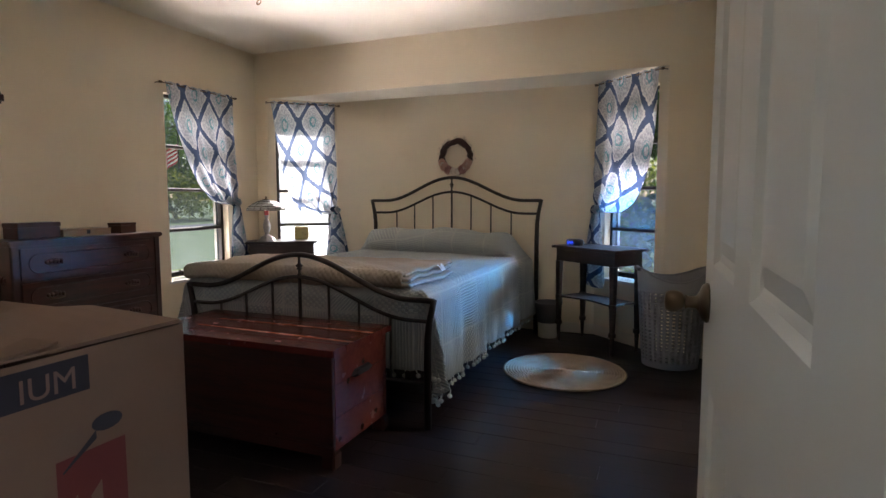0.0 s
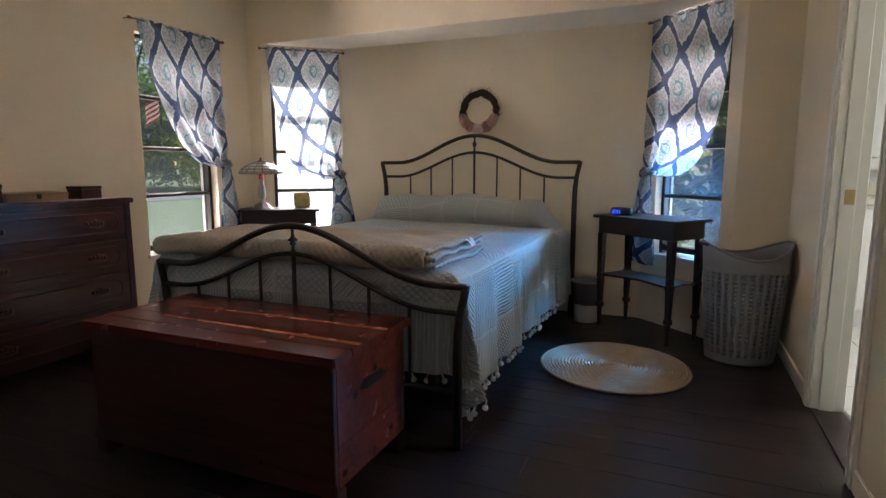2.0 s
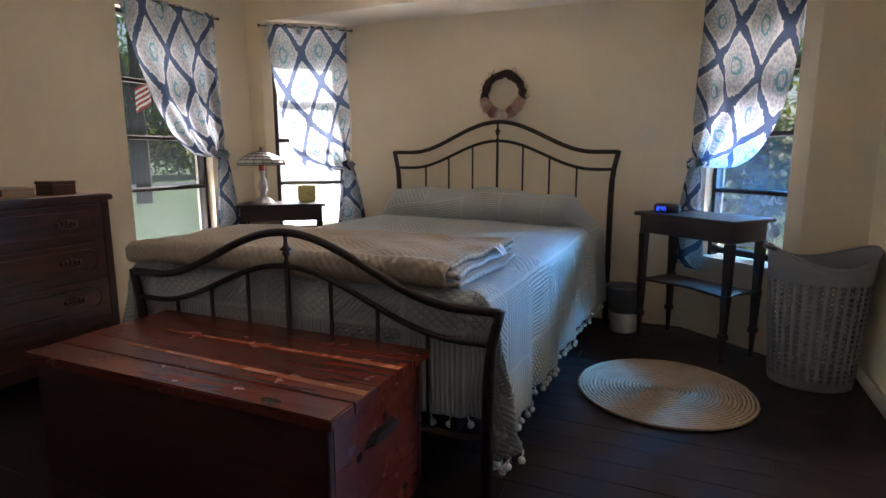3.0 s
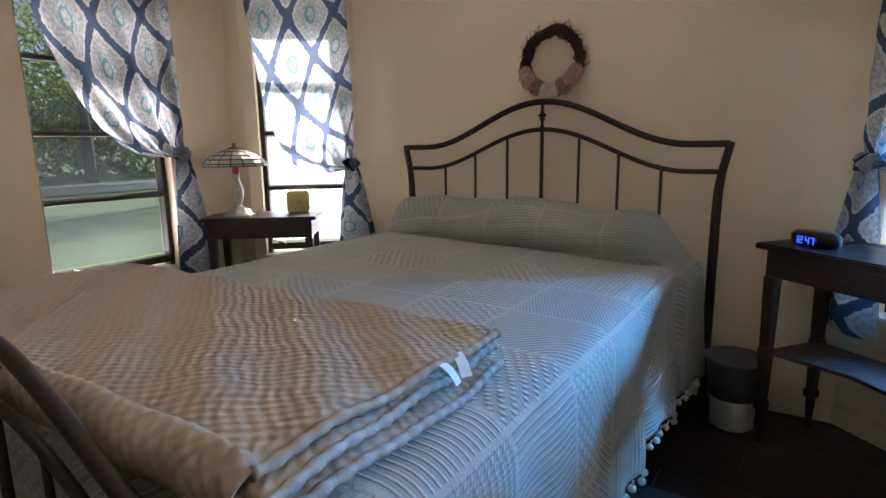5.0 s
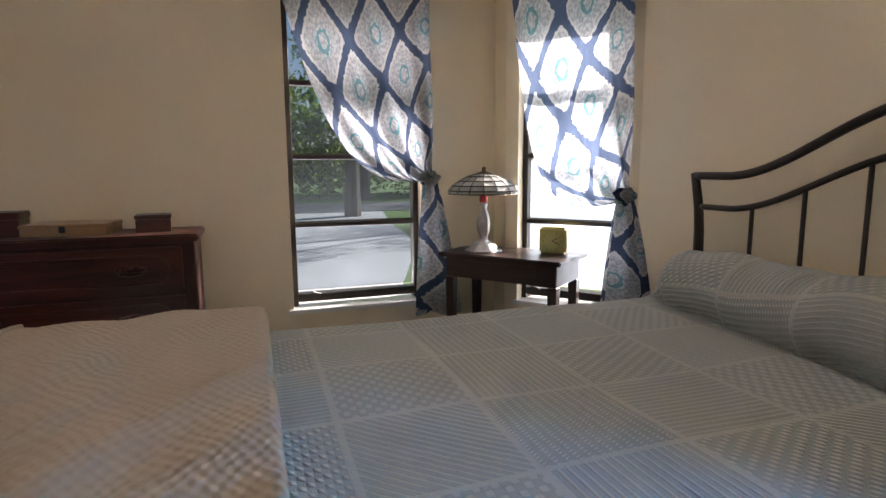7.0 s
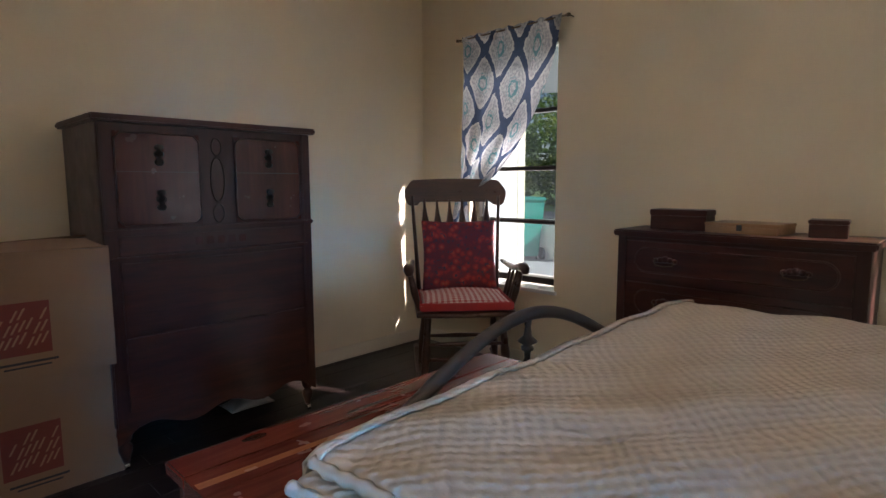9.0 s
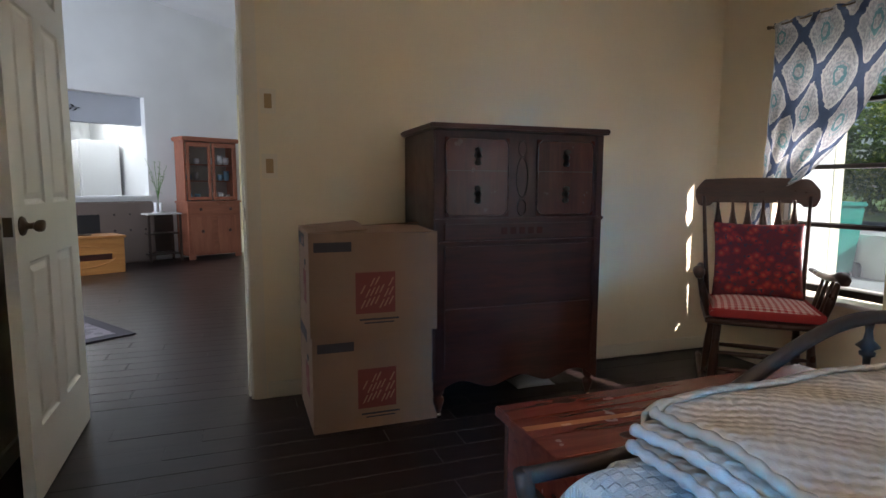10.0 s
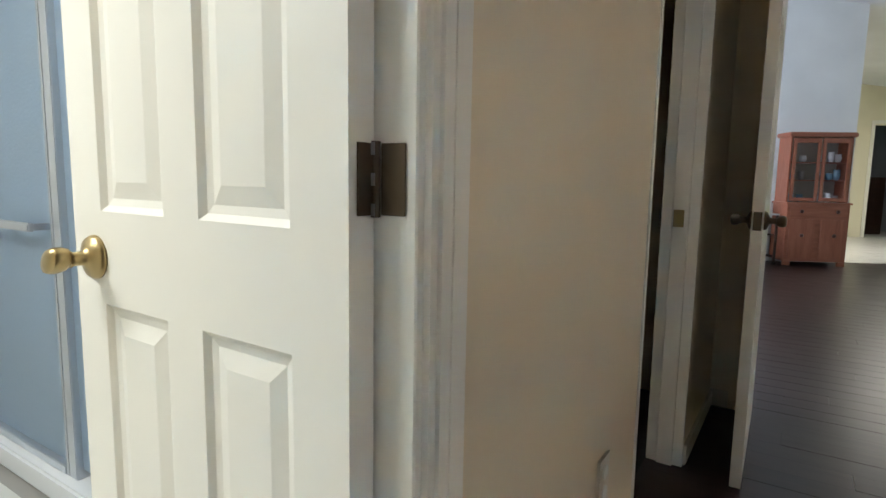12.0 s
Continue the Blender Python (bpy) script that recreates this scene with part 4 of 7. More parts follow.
# stained-glass lamp
M_SLAG = mat("cream_slag_glass", (0.66, 0.64, 0.56), 0.45)
n = N(M_SLAG)
n.color(n.mix(n.noise(n.co(), 30, 3), (0.36, 0.36, 0.33), (0.58, 0.57, 0.52)))
M_ROSE = mat("rose_glass", (0.45, 0.07, 0.07), 0.25)
M_PEWTER = mat("worn_silver_metal", (0.45, 0.43, 0.42), 0.3, 0.9)
n = N(M_PEWTER)
n.color(n.mix(n.noise(n.co(), 40, 4), (0.22, 0.20, 0.20), (0.62, 0.60, 0.60)))
M_LEAD = mat("dark_lead_came", (0.05, 0.045, 0.04), 0.5, 0.6)
LX, LY, LZ = -1.53, -0.565, 0.7203
lamp = thing("table_lamp", (LX, LY, LZ), 0, "leaded cream glass table lamp with a silver baluster base", "lamp")
bm = lathe(bmesh.new(), [(0.078, 0), (0.080, 0.006), (0.070, 0.012), (0.060, 0.018), (0.052, 0.034), (0.030, 0.046), (0.020, 0.055), (0.017, 0.07), (0.024, 0.085), (0.030, 0.11), (0.031, 0.14), (0.024, 0.17), (0.015, 0.19), (0.013, 0.205), (0.020, 0.215), (0.014, 0.225)], 28)
for v in bm.verts:
    if v.co.z < 0.05:
        a = math.atan2(v.co.y, v.co.x)
        f = 1 + 0.09 * math.cos(6 * a)
        v.co.x *= f
        v.co.y *= f
part("lamp_base", bm, M_PEWTER, lamp, "silver baluster lamp base", True)
part("lamp_collar", lathe(bmesh.new(), [(0.016, 0.225), (0.019, 0.235), (0.018, 0.265), (0.013, 0.275), (0.012, 0.30), (0.006, 0.31), (0.006, 0.36)], 16), M_ROSE, lamp, "rose coloured glass collar", True)
prof = [(0.163, 0.268), (0.160, 0.281), (0.143, 0.303), (0.112, 0.324), (0.074, 0.343), (0.030, 0.357)]
seg = 16
bm = bmesh.new()
for r, z in prof:
    tube(bm, [(r * math.cos(2 * math.pi * i / 32), r * math.sin(2 * math.pi * i / 32), z) for i in range(32)], 0.0024, 5, True)
for i in range(seg):
    a = 2 * math.pi * i / seg
    tube(bm, [(r * math.cos(a), r * math.sin(a), z) for r, z in prof], 0.0022, 5)
shade = part("shade", bm, M_LEAD, lamp, "domed leaded shade of cream glass panes", True)
for (r0, z0), (r1, z1) in zip(prof, prof[1:]):
    bm = bmesh.new()
    a0, a1 = 2 * math.pi * 0.04 / seg, 2 * math.pi * 0.96 / seg
    q = []
    for t_ in (0.0, 0.0035):
        for r, z, a in ((r0, z0 + 0.001, a0), (r0, z0 + 0.001, a1), (r1, z1 - 0.001, a1), (r1, z1 - 0.001, a0)):
            q.append(bm.verts.new(((r - t_) * math.cos(a), (r - t_) * math.sin(a), z - t_)))
    bm.faces.new(q[:4])
    bm.faces.new(q[4:][::-1])
    for k in range(4):
        bm.faces.new((q[k], q[(k + 1) % 4], q[4 + (k + 1) % 4], q[4 + k]))
    bmesh.ops.recalc_face_normals(bm, faces=bm.faces)
    first = part("glass_pane", bm, M_SLAG, shade, "cream marbled glass pane")
    for i in range(1, seg):
        o = new("glass_pane", first.data)
        o.parent = shade
        o["label"] = "cream marbled glass pane"
        o.matrix_basis = pose(0, 0, 0, 0, 0, 360 * i / seg)
bm = bmesh.new()
for r, z in prof:
    tube(bm, [(r * math.cos(2 * math.pi * i / 32), r * math.sin(2 * math.pi * i / 32), z - 0.001) for i in range(32)], 0.0024, 5, True)
for i in range(seg):
    a = 2 * math.pi * i / seg
    tube(bm, [(r * math.cos(a), r * math.sin(a), z - 0.001) for r, z in prof], 0.0022, 5)
part("lead_came", bm, M_BRASSDK, lamp)
bm = lathe(bmesh.new(), [(0.034, 0.354), (0.032, 0.360), (0.012, 0.366), (0.008, 0.374), (0.011, 0.380), (0.004, 0.388)], 16)
part("finial", bm, M_BRASSDK, lamp, "", True)

# yellow desk clock
M_YEL = mat("yellow_plastic", (0.52, 0.45, 0.14), 0.3)
M_FACE = mat("yellow_clock_face", (0.50, 0.47, 0.20), 0.25)
clock = thing("desk_clock", (-1.345, -0.315, 0.7203), math.degrees(math.atan2(0.13, 0.10)) - 8, "square yellow desk clock with a round dial", "clock")
part("clock_case", bbox(-0.063, 0.063, 0.006, 0.062, 0.0, 0.118, 0.010, 3), M_YEL, clock)
bm = lathe(bmesh.new(), [(0.050, 0), (0.050, 0.003), (0.047, 0.004)], 32)
move(bm, pose(0, 0.0058, 0.058, 90, 0, 0))
part("dial", bm, M_FACE, clock)
bm = bmesh.new()
for i in range(12):
    a = 2 * math.pi * i / 12
    b2 = bmesh.new()
    s0 = len(bm.verts)
    box(bm, -0.001, 0.001, 0.0006, 0.0014, 0.036, 0.044)
    move(bm, pose(0, 0, 0.058) @ pose(0, 0, 0, 0, math.degrees(a), 0), s0)
    b2.free()
for a, L in ((62, 0.026), (112, 0.037)):
    s0 = len(bm.verts)
    box(bm, -0.0014, 0.0014, -0.0004, 0.0004, 0, L)
    move(bm, pose(0, 0, 0.058) @ pose(0, 0, 0, 0, a, 0), s0)
part("clock_hands", bm, M_BLACK, clock)

# digital alarm clock
M_BLUELED = mat("blue_led_digits", (0.02, 0.05, 0.4), 0.3)
M_BLUELED.node_tree.nodes["Principled BSDF"].inputs["Emission Color"].default_value = (0.03, 0.10, 1.0, 1)
M_BLUELED.node_tree.nodes["Principled BSDF"].inputs["Emission Strength"].default_value = 0.8
al = thing("alarm_clock", (1.075, -0.270, TC + 0.0003), angC - 6, "small black alarm clock with blue digits", "clock")
bm = lathe(bmesh.new(), [(0.92, 0), (1.0, 0.012), (1.0, 0.034), (0.85, 0.046), (0.4, 0.050)], 28, 0, 0, 0.085, 0.050)
part("clock_body", bm, M_BLACK, al, "", True)
bm = bmesh.new()


def seg7(bm, x, ch):
    w, h = 0.012, 0.020
    S = {"a": (0, w, h, h), "g": (0, w, h / 2, h / 2), "d": (0, w, 0, 0), "f": (0, 0, h / 2, h), "b": (w, w, h / 2, h), "e": (0, 0, 0, h / 2), "c": (w, w, 0, h / 2)}
    M = {"1": "bc", "2": "abged", "0": "abcdef", "7": "abc", "4": "fgbc"}
    for k in M[ch]:
        x0, x1, z0, z1 = S[k]
        box(bm, x + x0 - 0.0013, x + x1 + 0.0013, -0.0522, -0.0508, 0.012 + z0 - 0.0013, 0.012 + z1 + 0.0013)


for x, ch in ((-0.034, "1"), (-0.016, "2"), (0.008, "4"), (0.026, "7")):
    seg7(bm, x, ch)
part("digits", bm, M_BLUELED, al, "glowing blue digits")
bm = bmesh.new()
cdir = Vector((math.cos(radians(angC)), math.sin(radians(angC)), 0))
base_p = Vector((1.13, -0.24, TC + 0.006))
tube(bm, [base_p + cdir * 0.0, base_p + cdir * 0.06 + Vector((0.02, 0.03, 0.012)), base_p + cdir * 0.10 + Vector((0.05, 0.06, 0.0))], 0.0022, 6)
tagged(part("clock_cord", bm, M_BLACK), "thin black cord running to the back of the table", "cord")

# braided round rug
M_JUTE = mat("braided_jute", (0.42, 0.31, 0.21), 0.95)
n = N(M_JUTE)
gi = n.t.nodes.new("ShaderNodeNewGeometry")
n.color(n.mix(n.math("MULTIPLY_ADD", n.noise(n.co(), 12, 4), 0.7, n.math("MULTIPLY", gi.outputs["Random Per Island"], 0.3)), (0.22, 0.145, 0.09), (0.45, 0.34, 0.235)))
n.bump(n.noise(n.co(), 180, 2), 0.6, 0.002)
rug = thing("round_rug", (1.140, -1.055, 0.0), 0, "round braided jute rug on the dark floor", "rug")
nring = 22
for k in range(nring):
    r = 0.012 + k * 0.0170
    m_ = max(18, int(r * 2 * math.pi / 0.016))
    bm = bmesh.new()
    tube(bm, [((r + 0.0022 * math.sin(i * 2.1)) * math.cos(2 * math.pi * i / m_), (r + 0.0022 * math.sin(i * 2.1)) * math.sin(2 * math.pi * i / m_), 0.0095 + 0.0016 * math.sin(i * 3.14)) for i in range(m_)], 0.0088, 6, True)
    part("braid", bm, M_JUTE, rug, "", True)

# laundry basket with punched walls
M_GREY = mat("grey_plastic", (0.20, 0.205, 0.22), 0.45)
n = N(M_GREY)
n.bump(n.noise(n.co(), 200, 2), 0.1, 0.0005)
bk = thing("laundry_basket", (1.755, -0.650, 0), 12, "tall grey perforated plastic laundry basket with a curved rim", "basket")


def bwall(a, z, dr=0.0):
    r = 0.158 + 0.042 * (z / 0.62) ** 0.8 + dr
    return r * 1.06 * math.cos(a), r * 0.93 * math.sin(a), z


NA, NZ = 128, 46
bm = bmesh.new()
rim = lambda a: 0.605 + 0.040 * math.cos(2 * a)
V = [[None] * (NZ + 1) for _ in range(NA)]
for i in range(NA):
    a = 2 * math.pi * i / NA
    for j in range(NZ + 1):
        z = 0.004 + (0.545 * j / NZ if j < NZ else 0.0)
        if j == NZ:
            z = rim(a)
        V[i][j] = bm.verts.new(bwall(a, z))
for i in range(NA):
    for j in range(NZ):
        row = j - 4
        hole = 0 <= row < 38 and row % 2 == 0 and (i + (2 if (row // 2) % 1 else 0)) % 4 in (0, 1, 2)
        if hole and i % 4 in (1, 2):
            continue
        bm.faces.new((V[i][j], V[(i + 1) % NA][j], V[(i + 1) % NA][j + 1], V[i][j + 1]))
w = part("basket_wall", bm, M_GREY, bk, "", True)
mod = w.modifiers.new("thickness", "SOLIDIFY")
mod.thickness, mod.offset = 0.004, 1
bm = bmesh.new()
tube(bm, [bwall(2 * math.pi * i / 64, rim(2 * math.pi * i / 64), 0.002) for i in range(64)], 0.007, 8, True)
part("rim", bm, M_GREY, bk, "", True)
part("base", lathe(bmesh.new(), [(0.155, 0.002), (0.157, 0.006), (0.10, 0.007)], 40, 0, 0, 1.06, 0.93), M_GREY, bk)
for a in (0, math.pi):
    bm = bmesh.new()
    tube(bm, [bwall(a + t_, rim(a) - 0.012, 0.013) for t_ in np.linspace(-0.35, 0.35, 9)], 0.010, 8)
    part("handle", bm, mat("dark_grey_grip", (0.05, 0.05, 0.055), 0.5), bk, "dark rubber grip", True)

# waste bin
bin_ = thing("waste_bin", (0.865, -0.185, 0), 0, "small round waste bin standing by the bedside table", "bin")
part("bin_body", lathe(bmesh.new(), [(0.072, 0), (0.078, 0.004), (0.082, 0.12), (0.083, 0.122)], 28), M_WHITE, bin_, "white lower half of the bin", True)
part("bin_liner", lathe(bmesh.new(), [(0.0845, 0.1205), (0.104, 0.262), (0.110, 0.268), (0.110, 0.278), (0.100, 0.278), (0.080, 0.13), (0.02, 0.125)], 28), mat("grey_bin_liner", (0.10, 0.10, 0.11), 0.5), bin_, "dark grey upper half of the bin", True)

# wreath above the headboard
M_VINE = mat("dark_twig", (0.05, 0.024, 0.018), 0.9)
wr = thing("wreath", (0.034, -0.004, 1.440), 0, "dark twig wreath with blush paper flowers", "wreath")
r = random.Random(9)
bm = bmesh.new()
for k in range(34):
    ph, R, rad, tw = r.uniform(0, 6.28), 0.125 + r.uniform(-0.006, 0.008), r.uniform(0.010, 0.024), r.choice((-1, 1)) * r.uniform(3, 7)
    tube(bm, [((R + rad * math.cos(tw * a + ph)) * math.cos(a), -0.030 + rad * math.sin(tw * a + ph), (R + rad * math.cos(tw * a + ph)) * math.sin(a)) for a in np.linspace(0, 2 * math.pi, 44, endpoint=False)], r.uniform(0.0022, 0.0042), 4, True)
for k in range(46):
    a = r.uniform(0, 6.28)
    p0 = Vector((0.145 * math.cos(a), -0.03, 0.145 * math.sin(a)))
    t2 = a + r.choice((-1, 1)) * r.uniform(0.9, 1.4)
    L = r.uniform(0.02, 0.045)
    tube(bm, [p0, p0 + Vector((math.cos(t2) * L, r.uniform(-0.015, 0.005), math.sin(t2) * L)) + Vector((math.cos(a), 0, math.sin(a))) * 0.01], [0.0018, 0.0006], 4)
part("twig_ring", bm, M_VINE, wr)
M_BLUSH = mat("blush_paper", (0.62, 0.37, 0.29), 0.9)
M_CREAMF = mat("cream_paper", (0.75, 0.66, 0.56), 0.9)
M_MAUVE = mat("mauve_paper", (0.42, 0.22, 0.19), 0.9)
for a, s, m_ in ((-98, 0.030, M_CREAMF), (-82, 0.027, M_CREAMF), (-120, 0.032, M_MAUVE), (-60, 0.034, M_MAUVE), (-140, 0.034, M_BLUSH), (-158, 0.028, M_BLUSH), (-40, 0.032, M_BLUSH), (-25, 0.030, M_BLUSH), (-150, 0.022, M_CREAMF), (-48, 0.020, M_CREAMF), (-32, 0.020, M_CREAMF)):
    bm = lathe(bmesh.new(), [(s * 1.0, 0.0), (s * 0.85, s * 0.22), (s * 0.5, s * 0.42), (s * 0.15, s * 0.5)], 10)
    move(bm, pose(0, 0.004, 0, 90, 0, 0))
    for ring_ in range(3):
        npet = 5 + 2 * ring_
        for i in range(npet):
            pa = 2 * math.pi * i / npet + ring_
            rr = s * (0.30 + 0.33 * ring_)
            c = Vector((rr * math.cos(pa), -0.006 * (2 - ring_), rr * math.sin(pa)))
            ax = Vector((-math.sin(pa), 0, math.cos(pa))) * s * 0.42
            up = Vector((math.cos(pa) * 0.4, -0.8 + 0.25 * ring_, math.sin(pa) * 0.4)) * s * 0.5
            vs = [bm.verts.new(c + q) for q in (-ax, -ax * 0.8 + up, up * 1.25, ax * 0.8 + up, ax)]
            bm.faces.new(vs)
    ar = radians(a)
    o = part("flower", bm, m_, wr)
    o.matrix_basis = pose(0.128 * math.cos(ar), -0.050, 0.128 * math.sin(ar), 0, r.uniform(0, 360), 0)
bm = bmesh.new()
tube(bm, [(0, -0.004, 0.165), (0, -0.02, 0.17)], 0.002, 5)
part("nail", bm, M_BRASSDK, wr)


# dressers
def bail(parent, x, z, yf, wide=0.045, metal=M_BRASSDK):
    bm = bmesh.new()
    for s in (-1, 1):
        lathe_bm = [(0.009, 0), (0.007, 0.003), (0.004, 0.005)]
        s0 = len(bm.verts)
        lathe(bm, lathe_bm, 10)
        move(bm, pose(x + s * wide, yf, z, 90, 0, 0), s0)
    tube(bm, [(x - wide, yf - 0.006, z), (x - wide * 0.9, yf - 0.016, z - 0.018), (x, yf - 0.018, z - 0.024), (x + wide * 0.9, yf - 0.016, z - 0.018), (x + wide, yf - 0.006, z)], 0.0028, 6)
    part("drawer_pull", bm, metal, parent, "", True)


# low dresser: local x along its front, front face towards -y
DZ = 0.868
low = thing("low_dresser", (-1.425, -2.235, 0), 90, "low dark cherry dresser with carved pulls and moulded drawers", "dresser")
W2, DD = 0.455, 0.295
part("top", bbox(-W2 - 0.018, W2 + 0.018, -0.018, DD, DZ - 0.028, DZ, 0.006), M_CHERRY, low)
part("carcass", bbox(-W2, W2, 0.004, DD - 0.004, 0.075, DZ - 0.0285, 0.003), M_CHERRYZ, low)
for s in (-1, 1):
    part("corner_post", bbox(s * (W2 - 0.018) - 0.018, s * (W2 - 0.018) + 0.018, -0.004, 0.0035, 0.075, DZ - 0.0285, 0.002), M_CHERRYZ, low)
    for y in (0.03, DD - 0.06):
        part("foot", bbox(s * (W2 - 0.03) - 0.025, s * (W2 - 0.03) + 0.025, y - 0.02, y + 0.03, 0, 0.0745, 0.006), M_CHERRY, low)
for k in range(4):
    z1 = DZ - 0.045 - k * 0.182
    z0 = z1 - 0.165
    dr = part("drawer", bbox(-W2 + 0.042, W2 - 0.042, -0.006, 0.0035, z0, z1, 0.003), M_CHERRY, low)
    bm = bmesh.new()
    xr, zr, cz = W2 - 0.085, 0.052, (z0 + z1) / 2
    pts = []
    for i in range(40):
        a = 2 * math.pi * i / 40
        cx = xr - zr
        pts.append(((cx if math.cos(a) > 0 else -cx) + zr * math.cos(a), -0.007, cz + zr * math.sin(a)))
    tube(bm, pts, 0.0035, 6, True)
    part("moulding", bm, M_CHERRY, low, "", True)
    for x in (-0.24, 0.24):
        bail(low, x, cz + 0.004, -0.0065, 0.042)
        bm = bmesh.new()
        for i in range(5):
            s0 = len(bm.verts)
            lathe(bm, [(0.016 - 0.002 * abs(i - 2), 0), (0.012 - 0.002 * abs(i - 2), 0.006), (0.004, 0.009)], 10)
            move(bm, pose(x + (i - 2) * 0.020, -0.0062, cz + 0.008 - 0.003 * abs(i - 2), 90, 0, 0), s0)
        part("carved_backplate", bm, M_CHERRY, low, "carved leaf backplate", True)


def keepsake(name, at, rz, w, d, h, m_, label, lidh=0.3):
    t = thing(name, at, rz, label, "box")
    part("box_body", bbox(-w / 2, w / 2, -d / 2, d / 2, 0, h * (1 - lidh), 0.002), m_, t)
    part("lid", bbox(-w / 2 - 0.003, w / 2 + 0.003, -d / 2 - 0.003, d / 2 + 0.003, h * (1 - lidh) + 0.0006, h, 0.003), m_, t)
    return t


M_TANBOX = wood("light_inlaid_wood", (0.28, 0.16, 0.085), (0.42, 0.27, 0.15), 0.35)
keepsake("keepsake_box", (-1.585, -2.475, DZ + 0.0003), 92, 0.235, 0.12, 0.088, M_CHERRY, "dark wooden box with a lid on the dresser")
t = keepsake("keepsake_box", (-1.590, -2.205, DZ + 0.0003), 84, 0.275, 0.19, 0.042, M_TANBOX, "flat light wooden case with a dark clasp", 0.35)
part("clasp", bbox(-0.010, 0.010, -0.103, -0.0985, 0.012, 0.036, 0.001), M_BLACK, t, "dark metal clasp")
keepsake("keepsake_box", (-1.570, -1.930, DZ + 0.0003), 96, 0.120, 0.105, 0.066, M_CHERRY, "small dark octagonal wooden box", 0.25)

# tall chest of drawers, front face towards +y
tx0, tx1, ty1, ty0, TZ = -0.510, 0.340, -3.745, -4.215, 1.318
tall = thing("tall_dresser", ((tx0 + tx1) / 2, ty1, 0), 180, "tall antique cherry chest of drawers on casters", "dresser")
W2, DD = (tx1 - tx0) / 2, ty1 - ty0
part("top", bbox(-W2 - 0.022, W2 + 0.022, -0.022, DD, TZ - 0.026, TZ, 0.006), M_CHERRY, tall)
part("carcass", bbox(-W2, W2, 0.012, DD - 0.005, 0.17, TZ - 0.0265, 0.003), M_CHERRYZ, tall)
for s in (-1, 1):
    part("corner_post", bbox(s * (W2 - 0.020) - 0.020, s * (W2 - 0.020) + 0.020, 0.0, 0.0115, 0.17, TZ - 0.0265, 0.004), M_CHERRYZ, tall)
part("frieze_moulding", bbox(-W2 - 0.006, W2 + 0.006, -0.008, 0.004, 0.893, 0.911, 0.004), M_CHERRY, tall)
part("lower_moulding", bbox(-W2 + 0.02, W2 - 0.02, -0.004, 0.0115, 0.795, 0.808, 0.003), M_CHERRY, tall)
M_BURL = wood("burl_cherry", (0.040, 0.011, 0.009), (0.095, 0.024, 0.017), 0.2, "Z", 0.5)
M_PULL = mat("blackened_brass", (0.03, 0.022, 0.018), 0.45, 0.6)
for x0, x1 in ((-W2 + 0.05, -0.070), (0.070, W2 - 0.05)):
    for z0, z1, zp in ((0.915, 1.1165, 1.016), (1.1195, 1.262, 1.184)):
        part("drawer", bbox(x0, x1, 0.002, 0.0115, z0, z1, 0.002), M_BURL, tall)
        xm = (x0 + x1) / 2
        bm = bmesh.new()
        lathe(bm, [(0.013, 0), (0.010, 0.004)], 12)
        s0 = len(bm.verts)
        lathe(bm, [(0.011, 0), (0.006, 0.006), (0.010, 0.014)], 10)
        move(bm, Matrix.Translation((0, 0.022, 0)), s0)
        s0 = len(bm.verts)
        lathe(bm, [(0.012, 0), (0.009, 0.004)], 12)
        move(bm, Matrix.Translation((0, -0.028, 0)), s0)
        box(bm, -0.006, 0.006, -0.026, 0.020, 0.001, 0.004)
        move(bm, pose(xm, 0.0015, zp, 90, 0, 0))
        move(bm, Matrix.Translation((xm, 0, zp)) @ Matrix.Diagonal((1.5, 1.0, 1.1, 1)) @ Matrix.Translation((-xm, 0, -zp)))
        part("drawer_pull", bm, M_PULL, tall, "dark brass drop pull")
    bm = bmesh.new()
    c = 0.022
    q = [(x0 + 0.004 + c, 0.920), (x1 - 0.004 - c, 0.920), (x1 - 0.004, 0.920 + c), (x1 - 0.004, 1.258 - c), (x1 - 0.004 - c, 1.258), (x0 + 0.004 + c, 1.258), (x0 + 0.004, 1.258 - c), (x0 + 0.004, 0.920 + c)]
    tube(bm, [(a, 0.001, b) for a, b in q], 0.0032, 6, True)
    part("moulding", bm, M_CHERRY, tall)
for zc, hh, ww in ((0.955, 0.036, 0.022), (1.090, 0.088, 0.028), (1.220, 0.034, 0.020)):
    bm = bmesh.new()
    tube(bm, [(ww * math.cos(2 * math.pi * i / 24) * (1 if zc != 1.065 else 1.0), 0.010, zc + hh * math.sin(2 * math.pi * i / 24)) for i in range(24)], 0.0028, 6, True)
    part("inlay_ring", bm, M_DARKW, tall, "", True)
part("long_drawer", bbox(-W2 + 0.05, W2 - 0.05, 0.003, 0.0115, 0.815, 0.885, 0.003), M_CHERRY, tall)
for x in (-0.09, -0.045, 0.0, 0.045, 0.09):
    part("carved_square", bbox(x - 0.015, x + 0.015, 0.0, 0.0028, 0.835, 0.865, 0.003), M_BURL, tall)
for z0, z1 in ((0.515, 0.785), (0.225, 0.505)):
    part("drawer", bbox(-W2 + 0.05, W2 - 0.05, 0.003, 0.0115, z0, z1, 0.003), M_CHERRY, tall)
bm = bmesh.new()
nx = 60
up, lo = [], []
